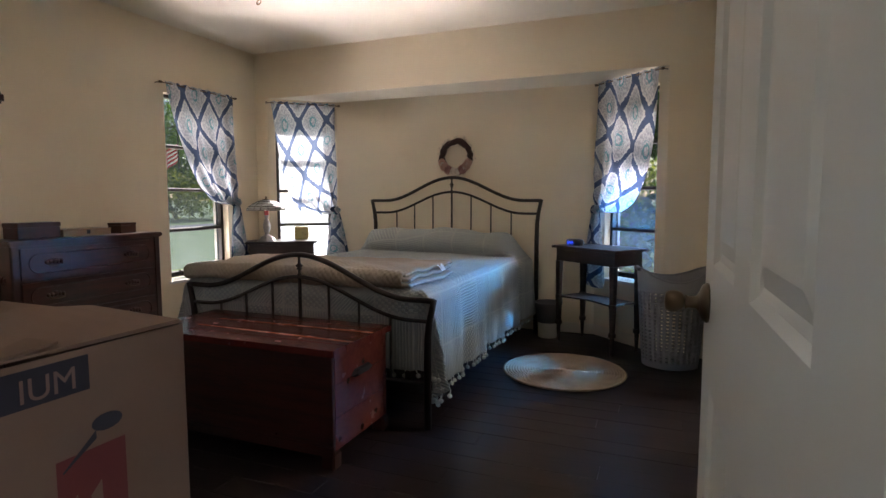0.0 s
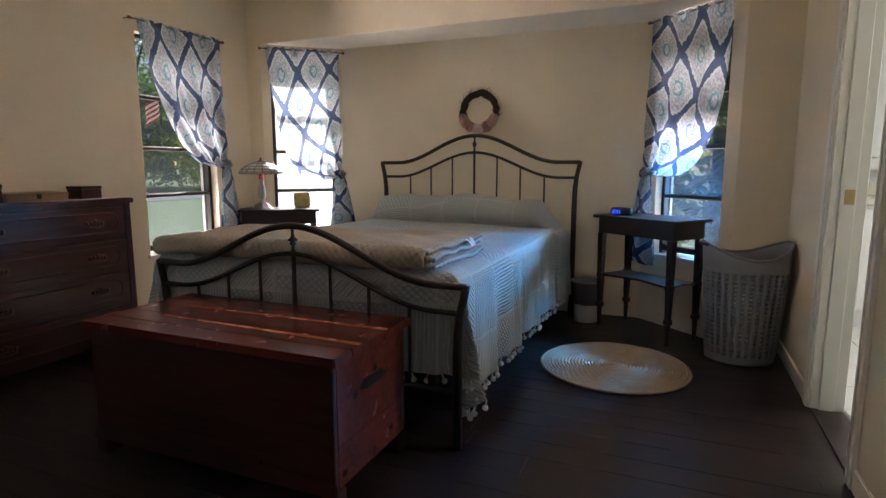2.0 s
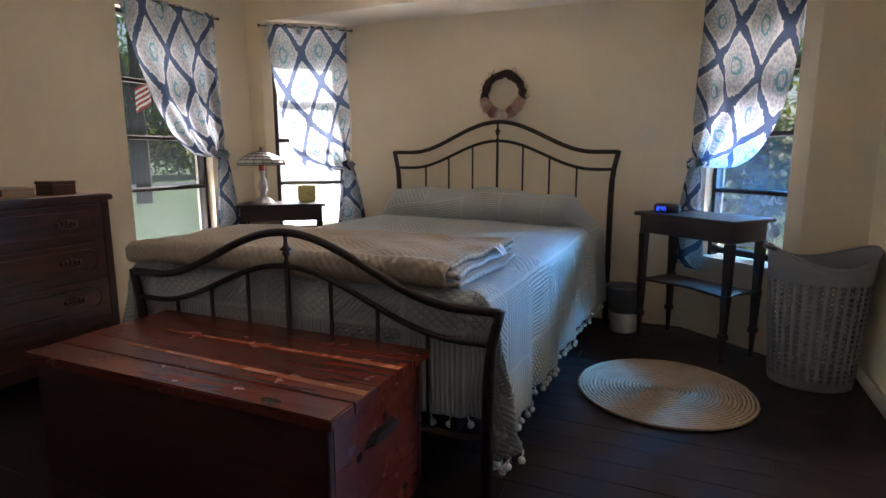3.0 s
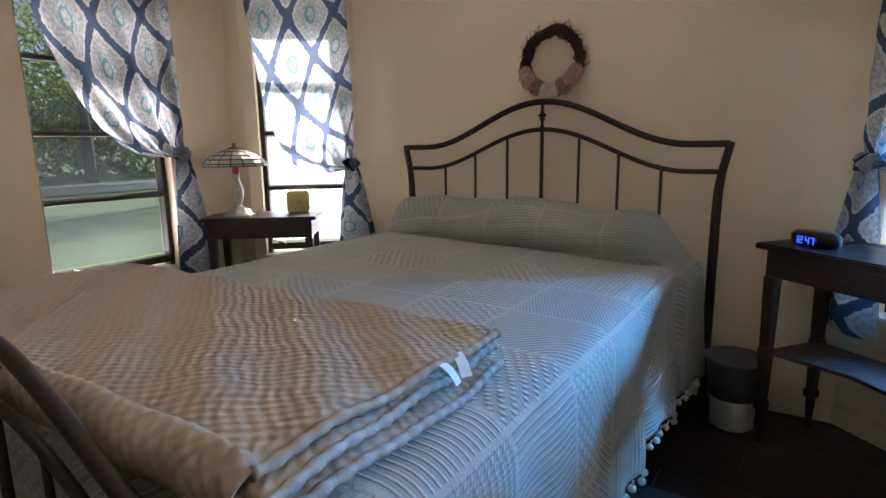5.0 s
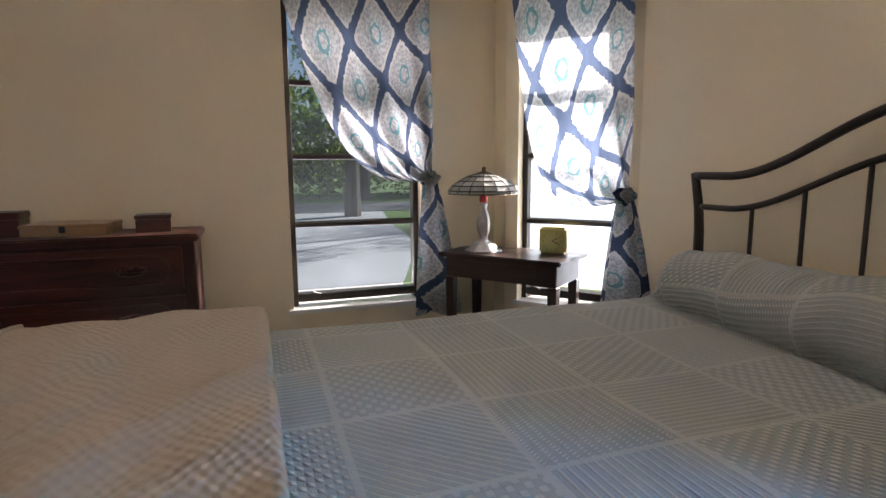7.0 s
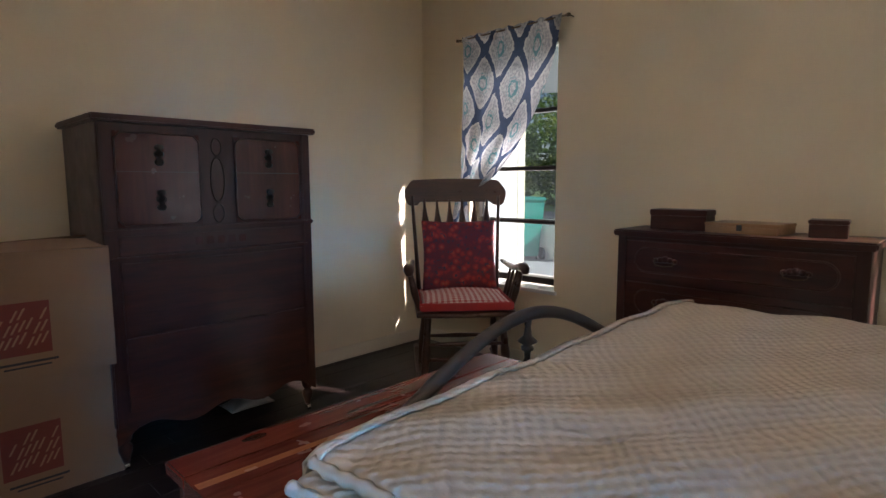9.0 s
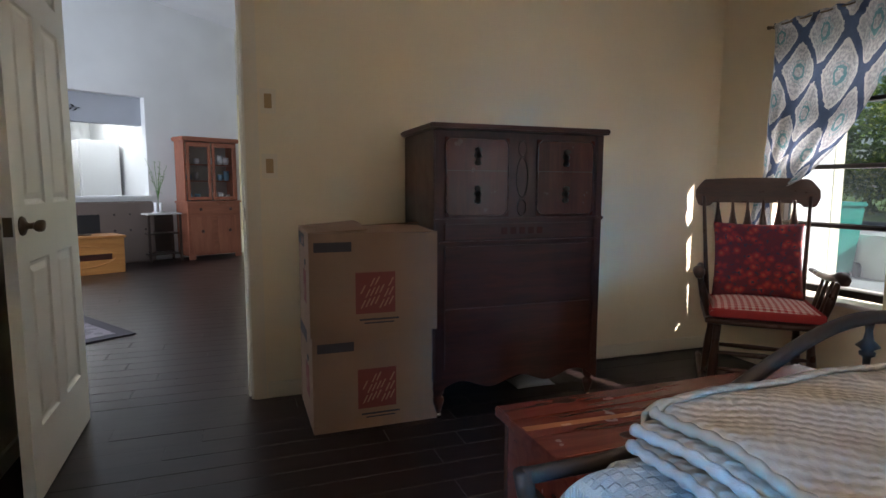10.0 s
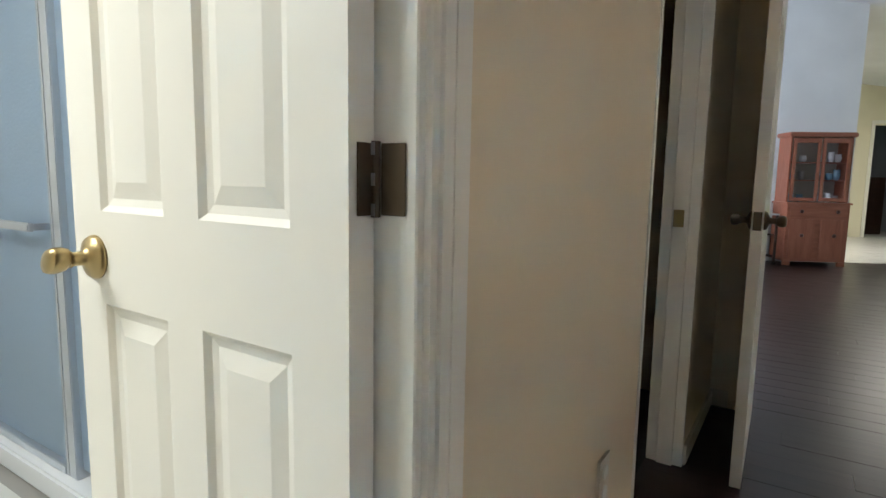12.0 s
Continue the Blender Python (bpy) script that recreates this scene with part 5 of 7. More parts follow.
for i in range(nx + 1):
    x = -W2 + 2 * W2 * i / nx
    u = abs(x) / W2
    z = 0.150 + 0.020 * math.cos(u * 9) - 0.03 * max(0, u - 0.85) * 6
    lo.append((x, z))
vs0 = [bm.verts.new((x, 0.002, z)) for x, z in lo] + [bm.verts.new((x, 0.002, 0.222)) for x, z in lo[::-1]]
vs1 = [bm.verts.new((x, 0.011, z)) for x, z in lo] + [bm.verts.new((x, 0.011, 0.222)) for x, z in lo[::-1]]
for i in range(nx):
    j = 2 * nx + 1 - i
    bm.faces.new((vs0[i], vs0[i + 1], vs0[j - 1], vs0[j]))
    bm.faces.new((vs1[i + 1], vs1[i], vs1[j], vs1[j - 1]))
    bm.faces.new((vs0[i + 1], vs0[i], vs1[i], vs1[i + 1]))
part("scalloped_apron", bm, M_CHERRY, tall)
for s in (-1, 1):
    for y in (0.03, DD - 0.04):
        bm = lathe(bmesh.new(), [(0.008, 0.028), (0.013, 0.032), (0.018, 0.055), (0.025, 0.075), (0.025, 0.095), (0.014, 0.105), (0.024, 0.118), (0.028, 0.14), (0.024, 0.1695)], 16, s * (W2 - 0.03), y)
        part("leg", bm, M_CHERRY, tall, "", True)
        bm = bmesh.new()
        tube(bm, [(s * (W2 - 0.03) - 0.009, y, 0.014), (s * (W2 - 0.03) + 0.009, y, 0.014)], 0.014, 14)
        part("caster", bm, M_CHROME, tall, "small pale caster wheel")
# a white cloth that shows under the tall chest
bm = bmesh.new()
grid(bm, 30, 8, lambda u, v: (-0.42 + 0.22 * u, -4.12 + 0.14 * v, 0.004 + 0.05 * math.sin(math.pi * u) ** 0.7 * (0.6 + 0.4 * math.sin(v * 3)) * math.sin(math.pi * v) ** 0.5))
o = tagged(part("crumpled_cloth", bm, mat("white_cloth", (0.6, 0.6, 0.62), 0.9), smooth=True), "crumpled white cloth on the floor under the chest", "cloth")
o.modifiers.new("thickness", "SOLIDIFY").thickness = 0.003

# moving boxes
M_INK = mat("dark_printed_ink", (0.045, 0.04, 0.05), 0.8)
M_ORANGE = mat("red_orange_ink", (0.19, 0.042, 0.038), 0.8)
M_PALECARTON = mat("pale_carton_print", (0.36, 0.20, 0.14), 0.85)
M_WHITEINK = mat("pale_print", (0.24, 0.15, 0.12), 0.8)


def moving_box(name, x0, x1, y0, y1, z0, z1, label, flaps, rz=0.0):
    """Front face towards +y; sides carry a printed patch and bars."""
    cx, cy = (x0 + x1) / 2, (y0 + y1) / 2
    t = thing(name, (cx, cy, z0), rz, label, "moving box")
    a, b, h = (x1 - x0) / 2, (y1 - y0) / 2, z1 - z0
    th = 0.004
    for q in ((-a, a, b - th, b), (-a, a, -b, -b + th), (-a, -a + th, -b + th, b - th), (a - th, a, -b + th, b - th)):
        bm = bmesh.new()
        box(bm, q[0], q[1], q[2], q[3], 0, h - 0.004)
        part("carton_wall", bm, M_CARTON, t)
    bm = bmesh.new()
    box(bm, -a + th, a - th, -b + th, b - th, 0.0, 0.004)
    part("carton_base", bm, M_CARTON, t)
    if flaps:
        bm = bmesh.new()
        grid(bm, 14, 6, lambda u, v: (-a + 2 * a * u, b - (b * 1.04) * v, h - 0.002 + 0.010 * v + 0.008 * v * math.sin(u * 5)))
        f1 = part("flap", bm, M_CARTON, t)
        bm = bmesh.new()
        grid(bm, 14, 6, lambda u, v: (-a + 2 * a * u, -b + (b * 1.02) * v, h - 0.001 + 0.022 * v + 0.006 * v * math.cos(u * 4)))
        f2 = part("flap", bm, M_CARTON, t)
        bm = bmesh.new()
        grid(bm, 6, 10, lambda u, v: (a - 0.24 * u, -b * 0.97 + 1.94 * b * v, h + 0.002 + 0.03 * u * math.sin(math.pi * (0.2 + v * 0.7))))
        f3 = part("flap", bm, M_CARTON, t)
        for f in (f1, f2, f3):
            f.modifiers.new("thickness", "SOLIDIFY").thickness = 0.004
    else:
        part("top_panel", bbox(-a + 0.001, a - 0.001, -b + 0.001, b - 0.001, h - 0.0039, h - 0.0003, 0.0005, 1), M_CARTON, t)

    def print_on(nm, u0, u1, v0, v1, m_, side, label=""):
        bm = bmesh.new()
        if side == "front":
            box(bm, u0, u1, b + 0.0003, b + 0.0008, v0, v1)
        else:
            box(bm, a + 0.0003, a + 0.0008, u0, u1, v0, v1)
        part(nm, bm, m_, t, label)

    print_on("printed_patch", -0.085, 0.085, 0.09, 0.265, M_ORANGE, "front", "red square print with pale slanted bars")
    # slanted pale strokes that break up the square print
    for k in range(7):
        for j in range(3):
            c, w = -0.060 + 0.020 * k, 0.112 + 0.046 * j + 0.006 * ((k * 5 + j * 3) % 4)
            if w + 0.046 < 0.262 and abs(c) < 0.07:
                bm = bmesh.new()
                bm.faces.new([bm.verts.new((-q, b + 0.0012, z_)) for q, z_ in ((c - 0.006, w), (c + 0.001, w), (c + 0.020, w + 0.036), (c + 0.013, w + 0.036))])
                part("pale_bar", bm, M_PALECARTON, t)
    print_on("printed_bar", 0.10, a - 0.02, h - 0.075, h - 0.035, M_INK, "front", "dark printed band")
    print_on("printed_bar", -0.10, 0.07, 0.060, 0.068, M_INK, "front")
    print_on("printed_bar", -0.08, 0.05, 0.046, 0.052, M_INK, "front")
    print_on("printed_patch", -0.01, 0.105, 0.12, 0.262, M_ORANGE, "side", "red square print")
    print_on("printed_bar", -b + 0.01, 0.049, h - 0.070, h - 0.014, M_INK, "side", "dark printed band")
    # flat dark shapes paint the shade inside the uncut hand hole and tear
    bm = lathe(bmesh.new(), [(0.014, 0), (0.014, 0.002)], 16, 0, 0, 1.9, 1.0)
    move(bm, Matrix(((0, 0, 1, a - 0.0006), (1, 0, 0, 0.075), (0, 1, 0, h - 0.132), (0, 0, 0, 1))))
    part("hand_hole", bm, M_INK, t, "oval hand hole, its shade a dark disc")
    bm = bmesh.new()
    vs = [bm.verts.new((a + 0.0012, 0.055 - q, h - 0.140 - w)) for q, w in ((0.0, 0.0), (0.0, 0.014), (0.055, 0.050), (0.056, 0.047))]
    bm.faces.new(vs)
    part("torn_slit", bm, M_INK, t, "dark slanting tear below the hand hole")
    for k in range(5):
        bm = bmesh.new()
        c = 0.002 + 0.020 * k
        bm.faces.new([bm.verts.new((a + 0.0012, q, w)) for q, w in ((c, 0.135 + 0.003 * k), (c + 0.020, 0.155 + 0.003 * k), (c + 0.018, 0.20 + 0.003 * k), (c - 0.002, 0.18 + 0.003 * k))] if k < 4 else [bm.verts.new((a + 0.0012, q, w)) for q, w in ((0.0, 0.10), (0.09, 0.10), (0.09, 0.104), (0.0, 0.104))])
        part("pale_bar", bm, M_CARTON if k % 2 == 0 else M_ORANGE, t)
    return t


b1 = moving_box("moving_box", 0.318, 0.868, -4.235, -3.775, 0.0, 0.425, "lower brown cardboard moving box with a red print", False, 0.6)
b2 = moving_box("moving_box", 0.325, 0.872, -4.215, -3.745, 0.4253, 0.855, "upper brown cardboard moving box with half-open flaps", True, -0.5)
# the readable end of the printed word on the box side
cu = bpy.data.curves.new("printed_word", "FONT")
cu.body, cu.size, cu.extrude = "IUM", 0.050, 0.0004
bpy.context.view_layer.update()
tmp = bpy.data.objects.new("tmp", cu)
scene.collection.objects.link(tmp)
bpy.context.view_layer.update()
me = bpy.data.meshes.new_from_object(tmp.evaluated_get(bpy.context.evaluated_depsgraph_get()))
bpy.data.objects.remove(tmp)
me.materials.append(M_WHITEINK)
wd = new("printed_word", me)
wd.parent = b2
wd["label"] = "pale printed letters on the dark band"
wd.matrix_basis = Matrix(((0, 0, 1, 0.2748), (1, 0, 0, -0.057), (0, 1, 0, 0.368), (0, 0, 0, 1)))

# rocking chair, its front towards local -y
M_ROCK = wood("dark_walnut", (0.022, 0.009, 0.006), (0.075, 0.028, 0.016), 0.28, "X", 1.2)
M_ROCKZ = wood("dark_walnut_upright", (0.022, 0.009, 0.006), (0.075, 0.028, 0.016), 0.28, "Z", 1.2)
rk = thing("rocking_chair", (-1.305, -3.530, 0), 139, "dark wooden rocking chair with red cushions", "rocking chair")
for s in (-1, 1):
    bm = bmesh.new()
    pts = [(s * (0.215 + 0.02 * (y > 0)), y, 0.020 + 0.30 * (y ** 2) * (0.55 if y < 0 else 0.62)) for y in np.linspace(-0.40, 0.46, 16)]
    tube(bm, pts, 0.017, 8)
    part("rocker", bm, M_ROCK, rk, "", True)
    for y, ty in ((-0.20, -0.17), (0.19, 0.15)):
        bm = bmesh.new()
        tube(bm, [(s * 0.222, y, 0.04), (s * 0.213, y * 0.95, 0.12), (s * 0.205, (y + ty) / 2, 0.2), (s * 0.200, ty, 0.30), (s * 0.195, ty, 0.385)], [0.014, 0.020, 0.024, 0.017, 0.018], 12)
        part("leg", bm, M_ROCKZ, rk, "", True)
for y, z in ((-0.19, 0.17), (-0.185, 0.25), (0.17, 0.2)):
    bm = bmesh.new()
    tube(bm, [(-0.205, y, z), (-0.1, y, z), (0, y, z), (0.1, y, z), (0.205, y, z)], [0.008, 0.011, 0.014, 0.011, 0.008], 10)
    part("stretcher", bm, M_ROCK, rk, "", True)
bm = bmesh.new()


def seat_f(u, v, top):
    x, y = -0.255 + 0.51 * u, -0.25 + 0.47 * v
    k = min(1, 12 * min(u, 1 - u, v, 1 - v))
    z = 0.392 + (0.036 if top else 0.0) + (0.012 * (v ** 3) - 0.010 * math.sin(math.pi * u) + 0.012 * (1 - v) ** 6) * (1 if top else 0.3)
    return x, y - 0.0, z - (0.012 * (1 - k) if top else -0.012 * (1 - k))


for top in (True, False):
    grid(bm, 24, 20, lambda u, v: seat_f(u, v, top))
edge_l = [e for e in bm.edges if e.is_boundary]
bmesh.ops.bridge_loops(bm, edges=edge_l)
bmesh.ops.recalc_face_normals(bm, faces=bm.faces)
part("seat", bm, M_ROCK, rk, "", True)
BK = lambda z: 0.185 + (z - 0.42) * 0.25


for i, x in enumerate(np.linspace(-0.165, 0.165, 6)):
    bm = bmesh.new()
    zz = np.linspace(0.425, 0.98, 14)
    prof = [0.007, 0.007, 0.007, 0.007, 0.007, 0.007, 0.008, 0.009, 0.012, 0.021, 0.022, 0.014, 0.008, 0.007]
    pts = [(x * (1 + 0.22 * (z - 0.42)), BK(z), z) for z in zz]
    s0 = len(bm.verts)
    tube(bm, pts, prof, 8)
    part("spindle", bm, M_ROCKZ, rk, "", True)
for s in (-1, 1):
    bm = bmesh.new()
    tube(bm, [(s * (0.222 + 0.06 * (z - 0.42)), BK(z) - 0.005, z) for z in np.linspace(0.42, 1.0, 8)], [0.015, 0.013, 0.012, 0.011, 0.010, 0.010, 0.009, 0.009], 10)
    part("back_post", bm, M_ROCKZ, rk, "", True)
bm = bmesh.new()
n_ = 40
rows = []
for side in (0, 1):
    for k in range(2):
        row = []
        for i in range(n_ + 1):
            u = -1 + 2 * i / n_
            x = u * 0.300
            zt = 1.090 + 0.012 * math.cos(u * math.pi * 0.5) - 0.055 * max(0, abs(u) - 0.86) / 0.14 * (abs(u) > 0.86)
            zb = 0.965 + (0.0 if abs(u) < 0.62 else -0.020 if abs(u) > 0.72 and abs(u) < 0.97 else 0.0) + 0.030 * max(0, abs(u) - 0.93) / 0.07
            z = zt if k else zb
            y = BK(z) - 0.012 + 0.028 * (1 - u * u) + (0.024 if side else 0)
            row.append(bm.verts.new((x, y, z)))
        rows.append(row)
for i in range(n_):
    for a, b in ((0, 1), (3, 2), (1, 3), (2, 0)):
        bm.faces.new((rows[a][i], rows[a][i + 1], rows[b][i + 1], rows[b][i]))
for i in (0, n_):
    bm.faces.new((rows[0][i], rows[1][i], rows[3][i], rows[2][i]))
bmesh.ops.recalc_face_normals(bm, faces=bm.faces)
part("crest_rail", bevel(bm, 0.004, 2), M_ROCK, rk)
for s in (-1, 1):
    bm = bmesh.new()
    arm = [(s * 0.262, 0.22, 0.625), (s * 0.275, 0.10, 0.615), (s * 0.285, -0.02, 0.618), (s * 0.290, -0.12, 0.640), (s * 0.292, -0.19, 0.655), (s * 0.292, -0.235, 0.642), (s * 0.292, -0.245, 0.615)]
    tube(bm, arm, [0.015, 0.018, 0.020, 0.024, 0.028, 0.026, 0.014], 12)
    for v in bm.verts:
        v.co.z = 0.63 + (v.co.z - 0.63) * 0.8
    part("armrest", bm, M_ROCK, rk, "", True)
    for y, r_ in ((-0.17, 0.013), (-0.09, 0.007), (-0.01, 0.007), (0.07, 0.007)):
        bm = bmesh.new()
        tube(bm, [(s * 0.235, y * 0.9, 0.415), (s * 0.262, y * 0.95, 0.52), (s * 0.285, y, 0.618)], [r_, r_ * 1.5, r_], 8)
        part("arm_spindle", bm, M_ROCKZ, rk, "", True)


def cushion(bm, w, d, h, nu=26, nv=26, uvs=1.0):
    for s in (1, -1):
        grid(bm, nu, nv, lambda u, v: ((u - 0.5) * w * (1 - 0.05 * math.sin(math.pi * v)), (v - 0.5) * d * (1 - 0.05 * math.sin(math.pi * u)),
                                       s * h * 0.5 * (math.sin(math.pi * u) * math.sin(math.pi * v)) ** 0.38), 0, lambda a, b: (a * w, b * d))
    bmesh.ops.remove_doubles(bm, verts=bm.verts, dist=0.0008)
    bmesh.ops.recalc_face_normals(bm, faces=bm.faces)
    return bm


M_CHECK = mat("red_gingham", (0.5, 0.06, 0.06), 0.9)
n = N(M_CHECK)
x, y, _ = n.sep(n.tc.outputs["UV"])
fx = n.math("GREATER_THAN", n.math("FRACT", n.math("MULTIPLY", x, 34.0)), 0.5)
fy = n.math("GREATER_THAN", n.math("FRACT", n.math("MULTIPLY", y, 34.0)), 0.5)
n.color(n.mix(n.math("MULTIPLY", n.math("ADD", fx, fy), 0.5), (0.72, 0.60, 0.56), (0.42, 0.035, 0.04)))
seatc = thing("seat_cushion", (-1.305, -3.530, 0), 139, "red gingham seat cushion on the rocking chair", "cushion")
bm = cushion(bmesh.new(), 0.47, 0.44, 0.075)
move(bm, pose(0, -0.03, 0.466))
part("cushion_cover", bm, M_CHECK, seatc, "", True)
bm = bmesh.new()
q = [(0.235, -0.25), (0.235, 0.18), (-0.235, 0.18), (-0.235, -0.25)]
pts = [(-0.225 + 0.45 * u, -0.253, 0.457) for u in np.linspace(0, 1, 12)]
for a, b in (((-0.228, -0.243), (0.228, -0.243)), ((0.232, -0.24), (0.232, 0.17)), ((-0.232, -0.24), (-0.232, 0.17))):
    s0 = len(bm.verts)
    box(bm, min(a[0], b[0]) - 0.006, max(a[0], b[0]) + 0.006, min(a[1], b[1]) - 0.006, max(a[1], b[1]) + 0.006, 0.436, 0.478)
part("cushion_band", bevel(bm, 0.005, 2), M_RED, seatc, "plain red cushion band")
M_FLORAL = mat("red_floral_cloth", (0.35, 0.03, 0.03), 0.9)
n = N(M_FLORAL)
uv = n.tc.outputs["UV"]
v1 = n.voro(uv, 26)
c = n.ramp(n.math("ADD", v1, n.math("MULTIPLY", n.noise(uv, 60, 3), 0.3)), [(0.25, (0.42, 0.10, 0.06)), (0.45, (0.36, 0.030, 0.030)), (0.75, (0.14, 0.022, 0.035))])
n.color(n.mix(n.math("GREATER_THAN", n.noise(uv, 46, 2), 0.62), c, (0.05, 0.04, 0.07)))
bc = thing("back_cushion", (-1.305, -3.530, 0), 139, "dark red floral pillow leaning on the chair back", "cushion")
bm = cushion(bmesh.new(), 0.42, 0.40, 0.13)
move(bm, pose(0, 0.135, 0.672, 74, 0, 0))
part("pillow_cover", bm, M_FLORAL, bc, "", True)

# ceiling fan pull chains with ring ends, seen at the top of the first view
fan = thing("ceiling_fan", (-0.25, -1.95, 0), 0, "ceiling fan hub with two brass pull chains", "ceiling fan")
part("hub", lathe(bmesh.new(), [(0.06, 2.30), (0.10, 2.31), (0.11, 2.335), (0.07, H)], 28), M_WHITE, fan, "", True)
for x, y in ((-0.196, 0.05), (0.094, 0.05)):
    bm = bmesh.new()
    tube(bm, [(x * 0.35, 0, 2.305), (x * 0.8, y, 2.24), (x, y, 2.195)], 0.0016, 5)
    part("pull_chain", bm, M_BRASS, fan)
    bm = bmesh.new()
    tube(bm, [(x + 0.013 * math.cos(a), y + 0.006 * math.sin(a), 2.18 + 0.015 * math.sin(a)) for a in np.linspace(0, 2 * math.pi, 18, endpoint=False)], 0.003, 6, True)
    part("chain_ring", bm, M_BRASS, fan, "", True)


# beyond the entry door: the living room, whose far wall stands at an angle
LQ, LU, LV = Vector((1.05, -10.85, 0)), Vector((0.883, 0.469, 0)), Vector((-0.469, 0.883, 0))
LANG = math.degrees(math.atan2(0.469, 0.883))


def lpos(u, v, z=0.0):
    p = LQ + LU * u + LV * v
    return (p.x, p.y, z)


def lwall(name, u0, v0, u1, v1, z0, z1, th, m_, holes=(), label=""):
    a, b = lpos(u0, v0), lpos(u1, v1)
    return wall(name, a[:2], b[:2], z0, z1, th, m_, holes, label)


M_WARMW = paint("warm_hall_paint", (0.74, 0.69, 0.52), 0.6)
M_GREYROOM = paint("cool_grey_paint", (0.42, 0.45, 0.50), 0.7)
lwall("wall_living_far", 0.13, 0, 8.0, 0, 0, 4.6, 0.14, M_WALLW, [(1.34, 3.6, 0.905, 2.235)], "tall white living room wall with a kitchen pass-through")
bm = bmesh.new()
box(bm, 1.44, 3.76, -0.30, 0.05, 0.870, 0.9045)
move(bm, Matrix.Translation(LQ) @ pose(0, 0, 0, 0, 0, LANG))
tagged(part("pass_through_ledge", bm, M_WALLW), "white ledge of the kitchen pass-through", "ledge", kind="structure")
bm = bmesh.new()
box(bm, 1.46, 3.75, -0.34, -0.145, 1.865, 2.24)
move(bm, Matrix.Translation(LQ) @ pose(0, 0, 0, 0, 0, LANG))
tagged(part("pass_through_soffit", bm, M_GREYROOM), "grey soffit inside the pass-through", "soffit", kind="structure")
# kitchen
lwall("wall_kitchen_back", 0.9, -3.0, 5.2, -3.0, 0, 2.6, 0.1, M_WALLW, (), "white kitchen wall")
lwall("wall_kitchen_end", 1.30, -0.14, 1.30, -3.0, 0, 2.6, 0.1, M_WALLW, (), "white kitchen end wall")
lwall("wall_kitchen_east", 5.2, -3.0, 5.2, -0.14, 0, 2.6, 0.1, M_WALLW, (), "white kitchen side wall")
bm = bmesh.new()
box(bm, 0.9, 5.3, -3.1, -0.14, 2.6, 2.7)
move(bm, Matrix.Translation(LQ) @ pose(0, 0, 0, 0, 0, LANG))
tagged(part("ceiling_kitchen", bm, M_CEIL), "white kitchen ceiling", "ceiling", kind="structure")
M_LACQ = mat("white_lacquer", (0.80, 0.81, 0.80), 0.25)


def lthing(name, u, v, rz, label, cat, z=0.0):
    return thing(name, lpos(u, v, z), LANG + rz, label, cat)


t = lthing("kitchen_counter", 3.0, -2.68, 0, "white kitchen base cabinets with a pale worktop", "kitchen cabinet")
part("cabinet_body", bbox(-1.6, 2.1, -0.30, 0.28, 0.0, 0.885, 0.004), M_LACQ, t)
part("worktop", bbox(-1.6, 2.1, -0.31, 0.32, 0.8855, 0.92, 0.004), M_WHITE, t)
t = lthing("range_cooker", 2.1, -2.36, 0, "white range with a dark hob and back panel", "cooker")
part("hob", bbox(-0.38, 0.38, -0.30, 0.10, 0.9205, 0.932, 0.003), M_BLACK, t)
part("back_panel", bbox(-0.38, 0.38, -0.42, -0.34, 0.9205, 1.08, 0.006), M_LACQ, t)
part("oven_body", bbox(-0.38, 0.38, -0.06, 0.12, 0.0, 0.9195, 0.006), M_LACQ, t)
t = lthing("microwave_oven", 2.1, -2.80, 0, "white microwave mounted over the range", "microwave", 1.35)
part("microwave_body", bbox(-0.38, 0.38, -0.19, 0.2, 0, 0.40, 0.008), M_LACQ, t)
part("microwave_window", bbox(-0.30, 0.10, 0.2003, 0.204, 0.08, 0.32, 0.003), mat("grey_glass", (0.35, 0.37, 0.38), 0.2), t, "grey door window")
part("control_panel", bbox(0.20, 0.34, 0.2003, 0.204, 0.06, 0.34, 0.003), mat("pale_grey_panel", (0.55, 0.56, 0.57), 0.3), t)
t = lthing("wall_cabinet", 2.1, -2.80, 0, "white kitchen wall cabinets", "kitchen cabinet", 1.76)
part("cabinet_body", bbox(-0.40, 0.40, -0.19, 0.14, 0, 0.75, 0.004), M_LACQ, t)
for s in (-1, 1):
    part("cabinet_door", bbox(s * 0.2 - 0.19, s * 0.2 + 0.19, 0.1403, 0.158, 0.02, 0.73, 0.004), M_LACQ, t)
t = lthing("refrigerator", 1.62, -1.75, 0, "tall white refrigerator in the kitchen", "refrigerator")
part("fridge_body", bbox(-0.26, 0.30, -0.35, 0.35, 0.0, 1.72, 0.02), M_LACQ, t)
M_YK = mat("yellow_enamel", (0.60, 0.50, 0.03), 0.2)
t = lthing("kettle", 1.98, -2.20, 0, "yellow enamel kettle with a black handle", "kettle", 0.9325)
part("kettle_body", lathe(bmesh.new(), [(0.09, 0), (0.105, 0.01), (0.108, 0.05), (0.085, 0.10), (0.05, 0.125), (0.03, 0.13), (0.012, 0.135), (0.014, 0.15), (0.006, 0.155)], 24), M_YK, t, "", True)
bm = bmesh.new()
tube(bm, [(0.085 * math.cos(a), 0, 0.10 + 0.11 * math.sin(a)) for a in np.linspace(0.1, math.pi - 0.1, 12)], 0.008, 8)
part("kettle_handle", bm, M_BLACK, t, "black arched handle", True)
